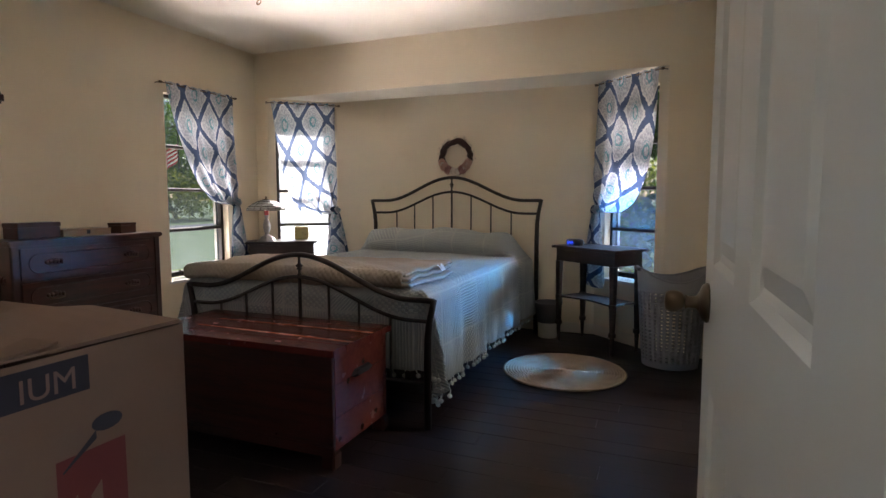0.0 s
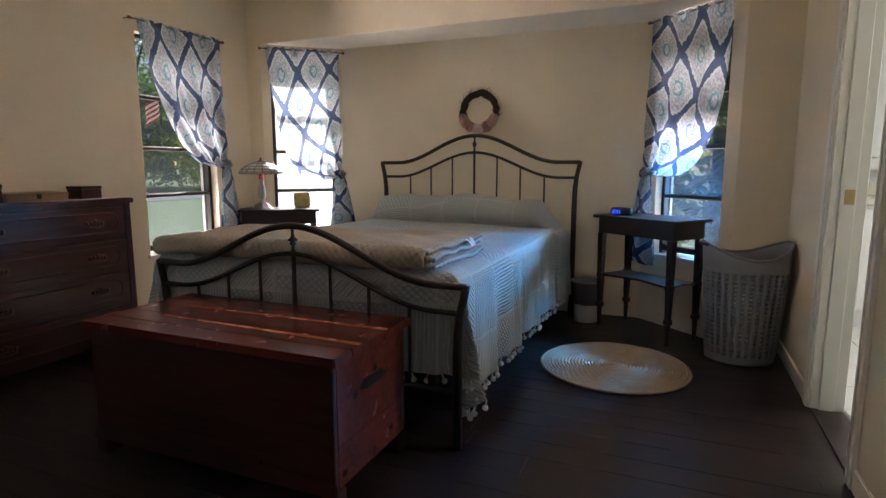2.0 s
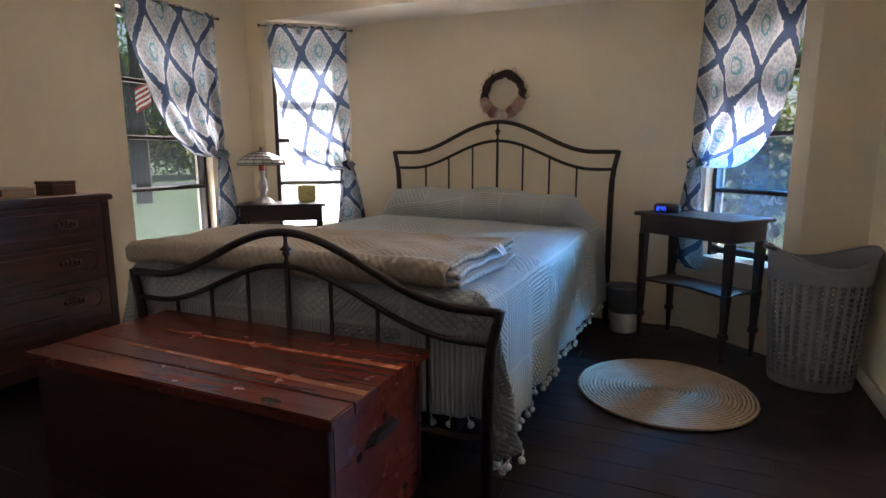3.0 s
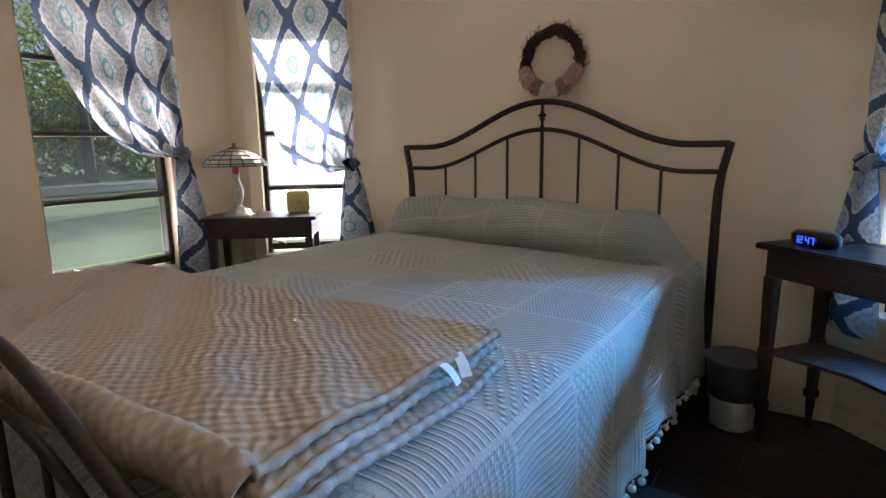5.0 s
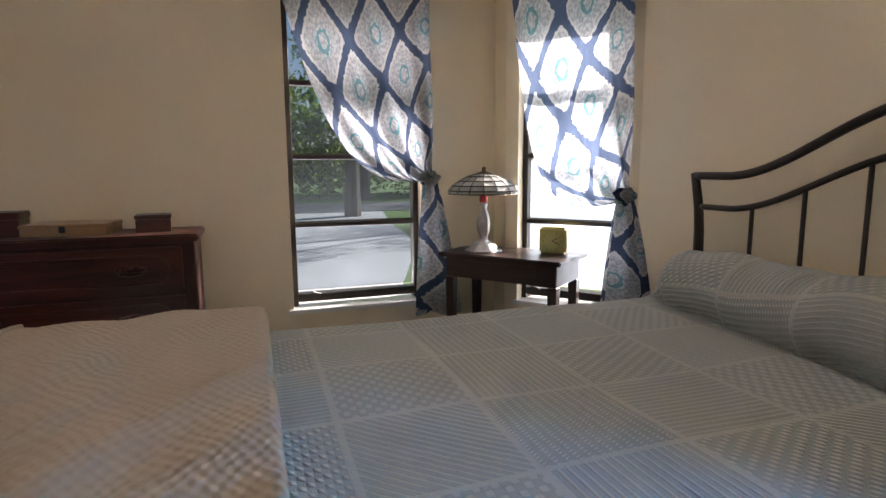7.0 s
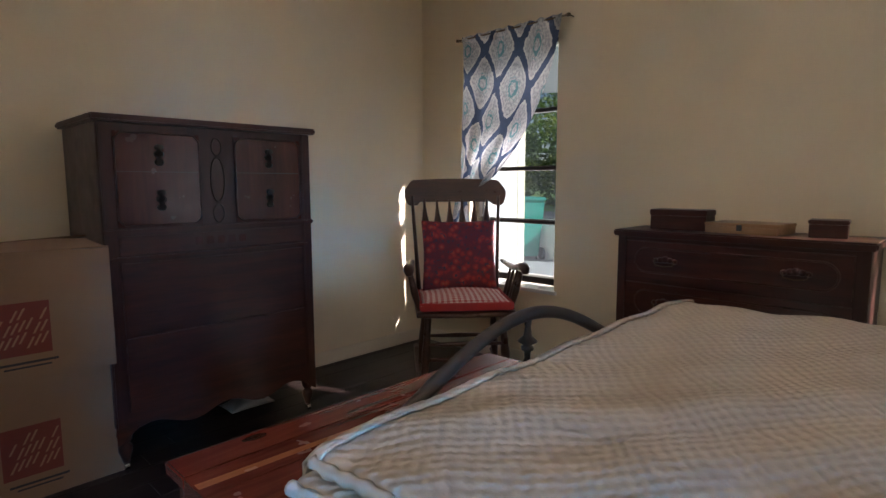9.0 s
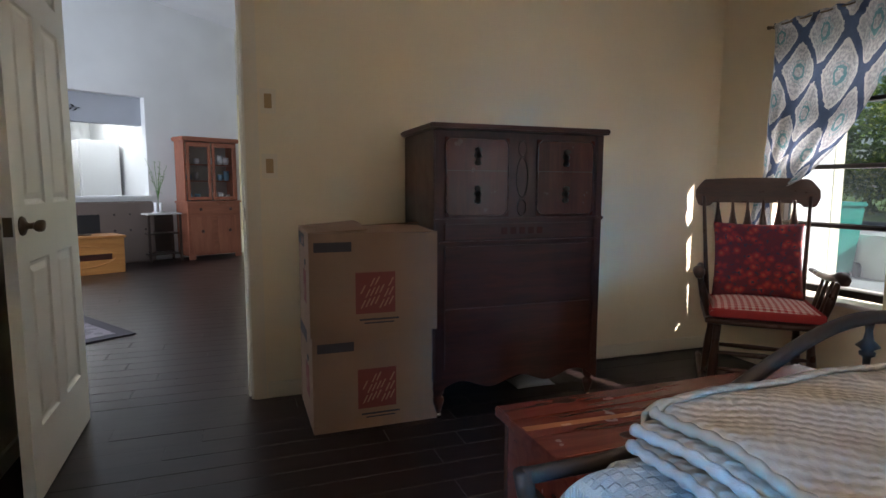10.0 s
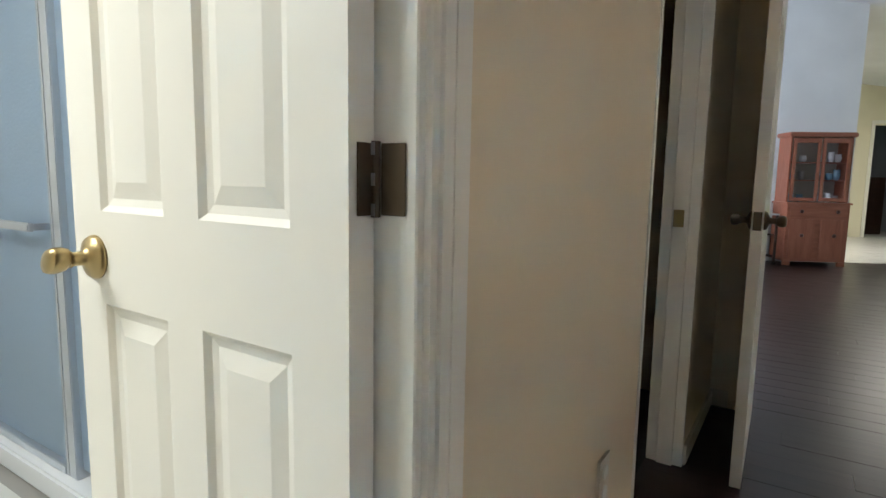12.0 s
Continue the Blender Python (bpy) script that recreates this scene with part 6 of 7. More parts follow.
t = lthing("tissue_box", 1.75, -2.55, 0, "pale box on the kitchen worktop", "box", 0.9205)
part("box_body", bbox(-0.14, 0.14, -0.1, 0.1, 0, 0.24, 0.01), mat("cream_card", (0.62, 0.62, 0.48), 0.7), t)

# hall behind the wall's end, with a pale tiled floor and a door to a grey room
lwall("wall_hall_back", -4.5, -4.2, 0.35, -4.2, 0, 4.4, 0.1, M_WARMW, [(1.05, 1.75, 0, 2.28)], "warm hall wall with a doorway")
lwall("wall_hall_side", 0.9, -0.14, 0.9, -4.2, 0, 4.4, 0.1, M_WARMW, (), "warm hall side wall")
lwall("wall_hall_room_back", -4.4, -7.0, -1.8, -7.0, 0, 3.0, 0.1, M_GREYROOM, (), "grey wall of the room beyond")
lwall("wall_hall_room_west", -4.4, -4.3, -4.4, -7.0, 0, 3.0, 0.1, M_GREYROOM, (), "grey side wall")
lwall("wall_hall_room_east", -1.8, -7.0, -1.8, -4.3, 0, 3.0, 0.1, M_GREYROOM, (), "grey side wall")
t = lthing("far_dresser", -3.20, -5.2, 0, "dark dresser in the room beyond the hall", "dresser")
part("dresser_body", bbox(-0.4, 0.4, -0.25, 0.2, 0.0, 1.22, 0.01), M_DARKW, t)
part("dresser_top", bbox(-0.42, 0.42, -0.26, 0.22, 1.2205, 1.25, 0.005), M_DARKW, t)
t = lthing("door_frame_hall", -3.43, -4.2, 0, "white hall door casing with brass hinges", "trim")
t["kind"] = "structure"
for x in (-0.02, 0.72):
    part("casing", bbox(x - 0.035, x + 0.035, 0.002, 0.02, 0.0, 2.30, 0.004), M_WHITE, t)
part("casing", bbox(-0.055, 0.755, 0.002, 0.02, 2.3005, 2.37, 0.004), M_WHITE, t)
for z in (0.3, 1.07, 1.8):
    part("hinge", bbox(0.0165, 0.034, 0.0205, 0.026, z - 0.05, z + 0.05, 0.001), M_BRASSDK, t)
# the rest of the living room shell
wall("wall_living_west", (-3.0, -4.42), (-3.0, -16.0), 0, 4.6, 0.1, M_WARMW, (), "warm living room wall")
wall("wall_living_east", (8.0, -9.0), (8.0, -4.42), 0, 4.9, 0.1, M_WALLW, (), "white living room wall")
wall("wall_living_north", (8.0, -4.427), (JX1 + 0.016, -4.427), 0, 4.9, -0.03, M_WALLW, (), "white living room wall")
wall("wall_living_north", (JX0 - 0.001, -4.427), (-3.0, -4.427), 0, 4.9, -0.03, M_WALLW, (), "white living room wall")
wall("wall_living_north", (JX1 + 0.016, -4.427), (JX0 - 0.001, -4.427), 2.05, 4.9, -0.03, M_WALLW, (), "white living room wall above the door")
M_CEILW = paint("white_ceiling_paint", (0.78, 0.80, 0.82), 0.8, 0.4)
bm = bmesh.new()
q = [(-6, -8), (9, -8), (12, 9), (-6, 9)]
lo = [bm.verts.new(lpos(u, v, 3.37 + 0.118 * u)) for u, v in q]
hi = [bm.verts.new(lpos(u, v, 3.50 + 0.118 * u)) for u, v in q]
bm.faces.new(lo)
bm.faces.new(hi[::-1])
for i in range(4):
    bm.faces.new((lo[i], lo[(i + 1) % 4], hi[(i + 1) % 4], hi[i]))
bmesh.ops.recalc_face_normals(bm, faces=bm.faces)
vc = Vector((0, -4.42, 0))
bmesh.ops.bisect_plane(bm, geom=bm.verts[:] + bm.edges[:] + bm.faces[:], plane_co=vc, plane_no=(0, 1, 0), clear_outer=True)
tagged(part("ceiling_living", bm, M_CEILW), "sloping white living room ceiling", "ceiling", kind="structure")

# china hutch
M_MAPLE = wood("red_maple", (0.22, 0.070, 0.040), (0.34, 0.125, 0.072), 0.35)
M_MAPLEZ = wood("red_maple_upright", (0.22, 0.070, 0.040), (0.34, 0.125, 0.072), 0.35, "Z")
hu = lthing("china_hutch", 0.735, 0.40, 180, "reddish maple china hutch with glazed doors and wooden knobs", "hutch")
W2 = 0.385
part("base_cabinet", bbox(-W2, W2, 0.0, 0.38, 0.055, 0.80, 0.004), M_MAPLE, hu)
part("counter", bbox(-W2 - 0.02, W2 + 0.02, -0.02, 0.38, 0.8005, 0.825, 0.005), M_MAPLE, hu)
for s in (-1, 1):
    bm = bmesh.new()
    prism(bm, [(s * W2, 0.0), (s * (W2 - 0.09), 0.0), (s * (W2 - 0.09), 0.03), (s * W2, 0.03)][::s], 0.0, 0.0545)
    bmesh.ops.recalc_face_normals(bm, faces=bm.faces)
    part("bracket_foot", bm, M_MAPLE, hu)
dr = part("drawer", bbox(-W2 + 0.03, W2 - 0.03, -0.014, -0.0003, 0.64, 0.78, 0.009), M_MAPLE, hu)
for x0, x1 in ((-W2 + 0.03, -0.035), (0.035, W2 - 0.03)):
    part("cabinet_door", bbox(x0, x1, -0.014, -0.0003, 0.085, 0.61, 0.009), M_MAPLEZ, hu)
for x, z in ((-0.22, 0.71), (0.22, 0.71), (-0.2, 0.40), (0.2, 0.40)):
    bm = lathe(bmesh.new(), [(0.010, 0), (0.010, 0.012), (0.022, 0.020), (0.024, 0.028), (0.014, 0.036)], 14)
    move(bm, pose(x, -0.0143, z, 90, 0, 0))
    part("wooden_knob", bm, M_CHERRY, hu, "round dark wooden knob", True)
for s in (-1, 1):
    part("side_panel", bbox(s * (W2 - 0.012) - 0.010, s * (W2 - 0.012) + 0.010, 0.06, 0.36, 0.8255, 1.66, 0.002), M_MAPLEZ, hu)
part("back_board", bbox(-W2 + 0.012, W2 - 0.012, 0.345, 0.36, 0.8255, 1.66, 0.002), mat("pale_hutch_back", (0.45, 0.42, 0.38), 0.6), hu)
part("cornice", bbox(-W2 - 0.03, W2 + 0.03, 0.02, 0.38, 1.6605, 1.72, 0.012, 2), M_MAPLE, hu)
M_HGLASS = mat("cabinet_glass", (1, 1, 1), 0.02)
M_HGLASS.node_tree.nodes["Principled BSDF"].inputs["Transmission Weight"].default_value = 1.0
M_HGLASS.node_tree.nodes["Principled BSDF"].inputs["IOR"].default_value = 1.05
for s in (-1, 1):
    cx = s * 0.182
    f = new("glazed_door")
    f.parent = hu
    for nm, a in (("stile", (cx - 0.170, cx - 0.130, 0.84, 1.645)), ("stile", (cx + 0.130, cx + 0.170, 0.84, 1.645)), ("rail", (cx - 0.1295, cx + 0.1295, 0.84, 0.885)), ("rail", (cx - 0.1295, cx + 0.1295, 1.585, 1.645))):
        part(nm, bbox(a[0], a[1], 0.040, 0.059, a[2], a[3], 0.003), M_MAPLEZ, f)
    part("pane", bbox(cx - 0.129, cx + 0.129, 0.048, 0.051, 0.886, 1.584, 0.0005, 1), M_HGLASS, f)
for z in (1.10, 1.33):
    part("shelf", bbox(-W2 + 0.023, W2 - 0.023, 0.08, 0.344, z, z + 0.014, 0.002), M_MAPLE, hu)
M_CHINA = mat("white_china", (0.72, 0.74, 0.76), 0.15)
M_CHINAB = mat("blue_china", (0.20, 0.36, 0.50), 0.2)
r = random.Random(3)
hm = hu.matrix_basis
for z in (0.8385, 1.1145, 1.3445):
    for x in (-0.27, -0.15, 0.09, 0.2, 0.29):
        m_ = r.choice((M_CHINA, M_CHINAB, M_CHINA, M_PEWTER))
        h = r.uniform(0.07, 0.15)
        bm = lathe(bmesh.new(), [(0.02, 0), (0.032, 0.01), (0.045, h * 0.5), (0.038, h * 0.8), (0.042, h), (0.036, h)], 14)
        o = tagged(part("china_piece", bm, m_, smooth=True), "small glazed china vessel on a hutch shelf" if m_ != M_PEWTER else "small silver vessel on a hutch shelf", "ornament", "china in the hutch")
        o.matrix_basis = hm @ Matrix.Translation((x, 0.20, z if z > 0.85 else 0.8253))

# dark stand, potted plant, tufted headboard, toy chest, monitor, area rug
t = lthing("side_stand", 1.41, 0.20, 180, "dark three-tier wooden stand with a pale top", "stand")
for x in (-0.205, 0.205):
    for y in (-0.14, 0.14):
        part("leg", bbox(x - 0.014, x + 0.014, y - 0.014, y + 0.014, 0, 0.648, 0.003), M_DARKW, t)
for z in (0.10, 0.38):
    part("shelf", bbox(-0.19, 0.19, -0.125, 0.125, z, z + 0.018, 0.002), M_DARKW, t)
part("back_board", bbox(-0.19, 0.19, 0.127, 0.137, 0.12, 0.64, 0.001), M_DARKW, t)
part("stand_top", bbox(-0.225, 0.225, -0.165, 0.165, 0.6485, 0.668, 0.004), mat("pale_stand_top", (0.55, 0.55, 0.53), 0.4), t, "pale top board")
t = lthing("potted_plant", 1.43, 0.20, 0, "bright green trailing plant in white glass pots", "plant", 0.6683)
for x in (-0.03, 0.035):
    bm = lathe(bmesh.new(), [(0.022, 0.018), (0.025, 0.02), (0.025, 0.14), (0.022, 0.14)], 16)
    move(bm, Matrix.Translation((x, 0, 0)))
    part("glass_pot", bm, M_CHINA, t, "", True)
part("saucer", lathe(bmesh.new(), [(0.06, 0), (0.085, 0.012), (0.082, 0.0175), (0.03, 0.0175)], 20), M_CHINA, t, "", True)
M_LEAF = mat("fresh_green_leaf", (0.10, 0.26, 0.05), 0.5)
bm = bmesh.new()
bs = bmesh.new()
for k in range(9):
    a, L = r.uniform(0, 6.28), r.uniform(0.25, 0.62)
    pts = [Vector((0.25 * math.cos(a) * q * q * (0.7 if k % 2 else 0.35), 0.25 * math.sin(a) * q * q * 0.5, 0.12 + L * q)) for q in np.linspace(0, 1, 8)]
    tube(bs, pts, 0.0025, 5)
    for p in pts[2:]:
        for j in range(2):
            la, s = r.uniform(0, 6.28), r.uniform(0.018, 0.038)
            d = Vector((math.cos(la), math.sin(la), r.uniform(-0.4, 0.4)))
            sd = d.cross(Vector((0, 0, 1))).normalized() * s * 0.5
            vs = [bm.verts.new(p + q) for q in (Vector((0, 0, 0)), d * s * 0.6 + sd, d * s * 1.5, d * s * 0.6 - sd)]
            bm.faces.new(vs)
part("stem", bs, M_LEAF, t)
part("leaves", bm, M_LEAF, t)["kind"] = "stuff"
t = lthing("tufted_bench", 2.15, 0.10, 180, "brown tufted upholstered panel standing against the wall", "upholstered panel")
M_TAUPE = mat("taupe_upholstery", (0.15, 0.115, 0.10), 0.85)
part("panel", bbox(-0.69, 0.69, -0.03, 0.05, 0.0, 0.83, 0.02, 3), M_TAUPE, t)
for i in range(7):
    for z in (0.45, 0.66):
        bm = lathe(bmesh.new(), [(0.016, 0), (0.012, 0.006), (0.003, 0.008)], 10)
        move(bm, pose(-0.57 + i * 0.19, -0.0303, z, 90, 0, 0))
        part("button", bm, M_DARKW, t)
M_PINE = wood("orange_pine", (0.42, 0.17, 0.045), (0.60, 0.28, 0.085), 0.35)
t = lthing("toy_chest", 2.60, 0.66, 180, "orange pine chest with a carved front", "chest")
part("chest_body", bbox(-0.5, 0.5, -0.22, 0.22, 0.0, 0.42, 0.006), M_PINE, t)
part("chest_lid", bbox(-0.52, 0.52, -0.245, 0.225, 0.4203, 0.45, 0.008), M_PINE, t, "pale-edged chest lid")
part("front_groove", bbox(-0.36, 0.36, -0.226, -0.2203, 0.17, 0.24, 0.004), M_CHERRY, t, "dark carved groove")
bm = bmesh.new()
tube(bm, [(0.40 * math.cos(a) * (1 if abs(math.cos(a)) > 0.5 else 1), -0.222, 0.21 + 0.13 * math.sin(a)) for a in np.linspace(0, 2 * math.pi, 30, endpoint=False)], 0.006, 6, True)
part("carved_outline", bm, M_PINE, t, "", True)
t = lthing("computer_monitor", 2.46, 0.62, 172, "black flat monitor on the pine chest", "monitor", 0.4503)
part("screen", bbox(-0.18, 0.18, -0.012, 0.012, 0.02, 0.24, 0.005), M_BLACK, t)
part("stand_foot", bbox(-0.08, 0.08, -0.06, 0.06, 0, 0.012, 0.003), M_BLACK, t)
part("stand_neck", bbox(-0.02, 0.02, 0.0125, 0.02, 0.0125, 0.10, 0.001), M_BLACK, t)
# metal leaf sprig on the soffit
t = lthing("wall_sprig", 2.45, -0.1445 + 0.006, 0, "small black metal leaf sprig on the soffit", "wall decoration", 2.03)
bm = bmesh.new()
tube(bm, [(-0.25, 0, 0.0), (-0.05, 0.004, 0.02), (0.22, 0, 0.05)], 0.004, 5)
for k in range(16):
    x = -0.22 + 0.027 * k
    s = 1 if k % 2 else -1
    p = Vector((x, 0.004, 0.02 + 0.1 * x + s * 0.004))
    vs = [bm.verts.new(p + Vector(q)) for q in ((0, 0, 0), (0.02, 0.003, s * 0.028), (0.055, 0, s * 0.040), (0.03, -0.002, s * 0.008))]
    bm.faces.new(vs)
part("leaf_sprig", bm, M_BLACK, t)
# patterned area rug whose corner shows
M_RUGL = mat("grey_patterned_rug", (0.16, 0.15, 0.17), 0.95)
n = N(M_RUGL)
c = n.mix(n.math("GREATER_THAN", n.voro(n.co("Object"), 14), 0.42), (0.10, 0.085, 0.10), (0.26, 0.23, 0.25))
n.color(n.mix(n.noise(n.co(), 30, 3), c, (0.20, 0.18, 0.20)))
t = thing("area_rug", (1.866, -5.828, 0.0), -56.2, "grey patterned area rug with a dark border", "rug")
part("rug_field", bbox(0.09, 2.6, 0.09, 1.75, 0.001, 0.012, 0.002), M_RUGL, t)
bm = bmesh.new()
box(bm, 0.0, 2.6, 0.0, 0.0895, 0.001, 0.011)
box(bm, 0.0, 0.0895, 0.09, 1.75, 0.001, 0.011)
part("rug_border", bm, mat("dark_rug_border", (0.05, 0.045, 0.055), 0.95), t, "dark rug border")
t = thing("door_mat", (0.64, -6.05, 0.0), 92, "small white runner rug with dark blue strokes", "rug")
part("mat_body", bbox(-0.62, 0.62, -0.3, 0.3, 0.001, 0.010, 0.002), mat("pale_woven_mat", (0.50, 0.52, 0.52), 0.9), t)
for k in range(15):
    for j in range(3):
        bm = bmesh.new()
        x, y = -0.575 + k * 0.08, -0.26 + j * 0.18
        prism(bm, [(x, y), (x + 0.03, y + 0.01), (x + 0.055, y + 0.15), (x + 0.025, y + 0.15)], 0.0103, 0.0115)
        part("mat_stroke", bm, M_INK, t)


# bathroom
BE, BN, BS = 4.35, 0.85, -3.05
M_TILE = mat("white_floor_tile", (0.66, 0.66, 0.62), 0.25)
n = N(M_TILE)
n.color(n.mix(n.noise(n.co(), 5, 4), (0.60, 0.60, 0.57), (0.72, 0.72, 0.68)))
M_WTILE = mat("white_wall_tile", (0.70, 0.70, 0.66), 0.15)
M_GROUT = mat("grey_grout", (0.32, 0.31, 0.29), 0.9)
wall("wall_bath_east", (BE, BS), (BE, BN), 0, 2.36, 0.1, M_WALLW, (), "white bathroom wall")
wall("wall_bath_north", (BE, BN), (XE + 0.12, BN), 0, 2.36, 0.1, M_WALLW, (), "white bathroom wall")
wall("wall_bath_south", (XE + 0.12, BS), (BE, BS), 0, 2.36, 0.1, M_WALLW, (), "white bathroom wall")
bm = bmesh.new()
box(bm, XE + 0.12, BE + 0.1, BS - 0.1, BN + 0.1, 2.361, 2.47)
tagged(part("ceiling_bathroom", bm, M_CEILW), "white bathroom ceiling", "ceiling", kind="structure")
M_ALU = mat("brushed_aluminium", (0.62, 0.65, 0.70), 0.3, 0.9)
M_FROST = mat("frosted_shower_glass", (0.55, 0.70, 0.86), 0.45)
M_FROST.node_tree.nodes["Principled BSDF"].inputs["Transmission Weight"].default_value = 0.75
n = N(M_FROST)
n.bump(n.noise(n.co(), 90, 2), 0.5, 0.002)
SY = -2.235
t = thing("shower_enclosure", (0, 0, 0), 0, "aluminium framed shower enclosure with obscured blue glass doors", "shower")
part("shower_curb", bbox(2.60, BE - 0.002, SY - 0.045, SY + 0.055, 0.004, 0.085, 0.008), M_CHINA, t, "white shower curb")
for x0, x1 in ((3.50, 3.545), (3.548, 3.566), (4.30, 4.345), (2.60, 2.64)):
    part("upright", bbox(x0, x1, SY - 0.02, SY + 0.02, 0.0853, 1.98, 0.003), M_ALU, t)
for z0, z1, y0, y1 in ((0.0853, 0.115, -0.022, 0.022), (1.9803, 2.02, -0.025, 0.025)):
    part("track", bbox(2.60, 4.345, SY + y0, SY + y1, z0, z1, 0.003) if z0 > 1 else bbox(3.567, 4.2995, SY + y0, SY + y1, z0, z1, 0.003), M_ALU, t)
part("glass_panel", bbox(3.567, 4.299, SY - 0.006, SY, 0.1155, 1.979, 0.001, 1), M_FROST, t)
part("glass_panel", bbox(2.641, 3.499, SY - 0.006, SY, 0.1155, 1.979, 0.001, 1), M_FROST, t)
part("towel_bar", bbox(3.60, 4.27, SY + 0.045, SY + 0.065, 0.86, 0.885, 0.004), M_ALU, t)
for x in (3.62, 4.25):
    part("bar_bracket", bbox(x - 0.01, x + 0.01, SY + 0.0003, SY + 0.0447, 0.862, 0.882, 0.002), M_ALU, t)
# vanity with cupboard doors
t = thing("bath_vanity", (2.62, BN - 0.02, 0), 180, "white bathroom vanity with panelled doors and a cream top", "vanity")
part("vanity_body", bbox(-0.6, 0.48, -0.02, 0.5, 0.08, 0.80, 0.004), M_LACQ, t)
part("toe_kick", bbox(-0.58, 0.46, -0.005, 0.06, 0.004, 0.0795, 0.002), M_WALLW, t)
t.matrix_basis = pose(2.62, 0.30, 0, 0, 0, 0)
part("vanity_top", bbox(-0.62, 0.50, -0.05, 0.5, 0.8005, 0.84, 0.008), mat("cream_marble", (0.66, 0.63, 0.52), 0.15), t, "cream moulded vanity top")
part("backsplash", bbox(-0.62, 0.50, 0.47, 0.5, 0.8405, 0.93, 0.004), mat("cream_marble_back", (0.66, 0.63, 0.52), 0.15), t)
for x0 in (-0.5, -0.12, 0.12):
    part("vanity_door", bbox(x0 - 0.02, x0 + 0.30, -0.038, -0.0203, 0.12, 0.77, 0.006), M_LACQ, t)
t = thing("linen_cupboard", (2.62, 0.62, 0), 0, "white panelled linen cupboard doors above the vanity", "cupboard")
for x0 in (-0.5, -0.12, 0.24):
    part("cupboard_door", bbox(x0, x0 + 0.34, 0.15, 0.18, 1.02, 2.3, 0.006), M_LACQ, t)
    part("raised_panel", bbox(x0 + 0.06, x0 + 0.28, 0.138, 0.1497, 1.10, 1.75, 0.010, 2), M_LACQ, t)
t = thing("soap_dish", (2.44, 0.34, 0.8405), 20, "green leaf-shaped soap dish on the vanity", "soap dish")
bm = lathe(bmesh.new(), [(0.03, 0), (0.05, 0.01), (0.07, 0.03), (0.065, 0.03), (0.03, 0.012)], 20, 0, 0, 1.2, 0.6)
part("dish_bowl", bm, mat("sage_ceramic", (0.25, 0.30, 0.16), 0.3), t, "", True)
# hinge leaves on the bathroom jamb
for z in (0.28, 1.035, 1.83):
    bm = bbox(XE + 0.008, XE + 0.037, BATH[0] + 0.0185, BATH[0] + 0.0205, z - 0.034, z + 0.034, 0.0008, 1)
    tube(bm, [(XE + 0.041, BATH[0] + 0.023, z - 0.036), (XE + 0.041, BATH[0] + 0.023, z + 0.036)], 0.0045, 10)
    box(bm, XE + 0.0425, XE + 0.0445, BATH[0] + 0.024, BATH[0] + 0.046, z - 0.034, z + 0.034)
    o = part("hinge", bm, M_BRASSDK, bath_door)
    # small pale boxes imitate glints on the hinge knuckles
    bm = bmesh.new()
    for dz in (-0.029, 0.0, 0.029):
        box(bm, XE + 0.0385, XE + 0.0425, BATH[0] + 0.0272, BATH[0] + 0.0284, z + dz - 0.006, z + dz + 0.006)
    o2 = part("hinge_glint", bm, M_PEWTER, o, "pale slivers for glints on the knuckle joints")
    o.matrix_basis = bath_door.matrix_basis.inverted()


# outdoors, seen through the windows
GZ = -0.28
M_GRASS = mat("mown_grass", (0.07, 0.11, 0.03), 0.95)
n = N(M_GRASS)
n.color(n.mix(n.noise(n.co(), 2.5, 6), (0.055, 0.115, 0.018), (0.13, 0.21, 0.05)))
n.bump(n.noise(n.co(), 60, 3), 0.6, 0.02)
bm = bmesh.new()
box(bm, -400, 400, -400, 400, GZ - 0.3, GZ)
tagged(part("ground", bm, M_GRASS), "mown green lawn around the house", "ground", kind="structure")
M_CONC = mat("pale_concrete", (0.36, 0.36, 0.35), 0.85)
n = N(M_CONC)
n.color(n.mix(n.noise(n.co(), 1.8, 6), (0.30, 0.30, 0.29), (0.42, 0.42, 0.41)))
bm = bmesh.new()
arc = [(-5.6 - 6.5 * q, 0.1 + 1.5 * math.sin(q * 1.5)) for q in np.linspace(0, 1, 10)]
prism(bm, [(-2.4, -14), (-2.4, -0.9), (-3.8, -0.6)] + arc + [(-17, 2.4), (-17, -14)], GZ + 0.001, GZ + 0.03)
bmesh.ops.recalc_face_normals(bm, faces=bm.faces)
tagged(part("driveway", bm, M_CONC), "pale concrete driveway with tree shadows", "driveway", kind="structure")
bm = bmesh.new()
box(bm, -22, -17.5, -120, 120, GZ + 0.001, GZ + 0.02)
tagged(part("road", bm, mat("worn_asphalt", (0.12, 0.12, 0.12), 0.9)), "worn grey asphalt road", "road", kind="structure")

r = random.Random(21)
M_BARK = mat("grey_bark", (0.10, 0.08, 0.06), 0.95)
n = N(M_BARK)
n.bump(n.noise(n.co("Object", (6, 6, 1)), 6, 4), 0.8, 0.02)


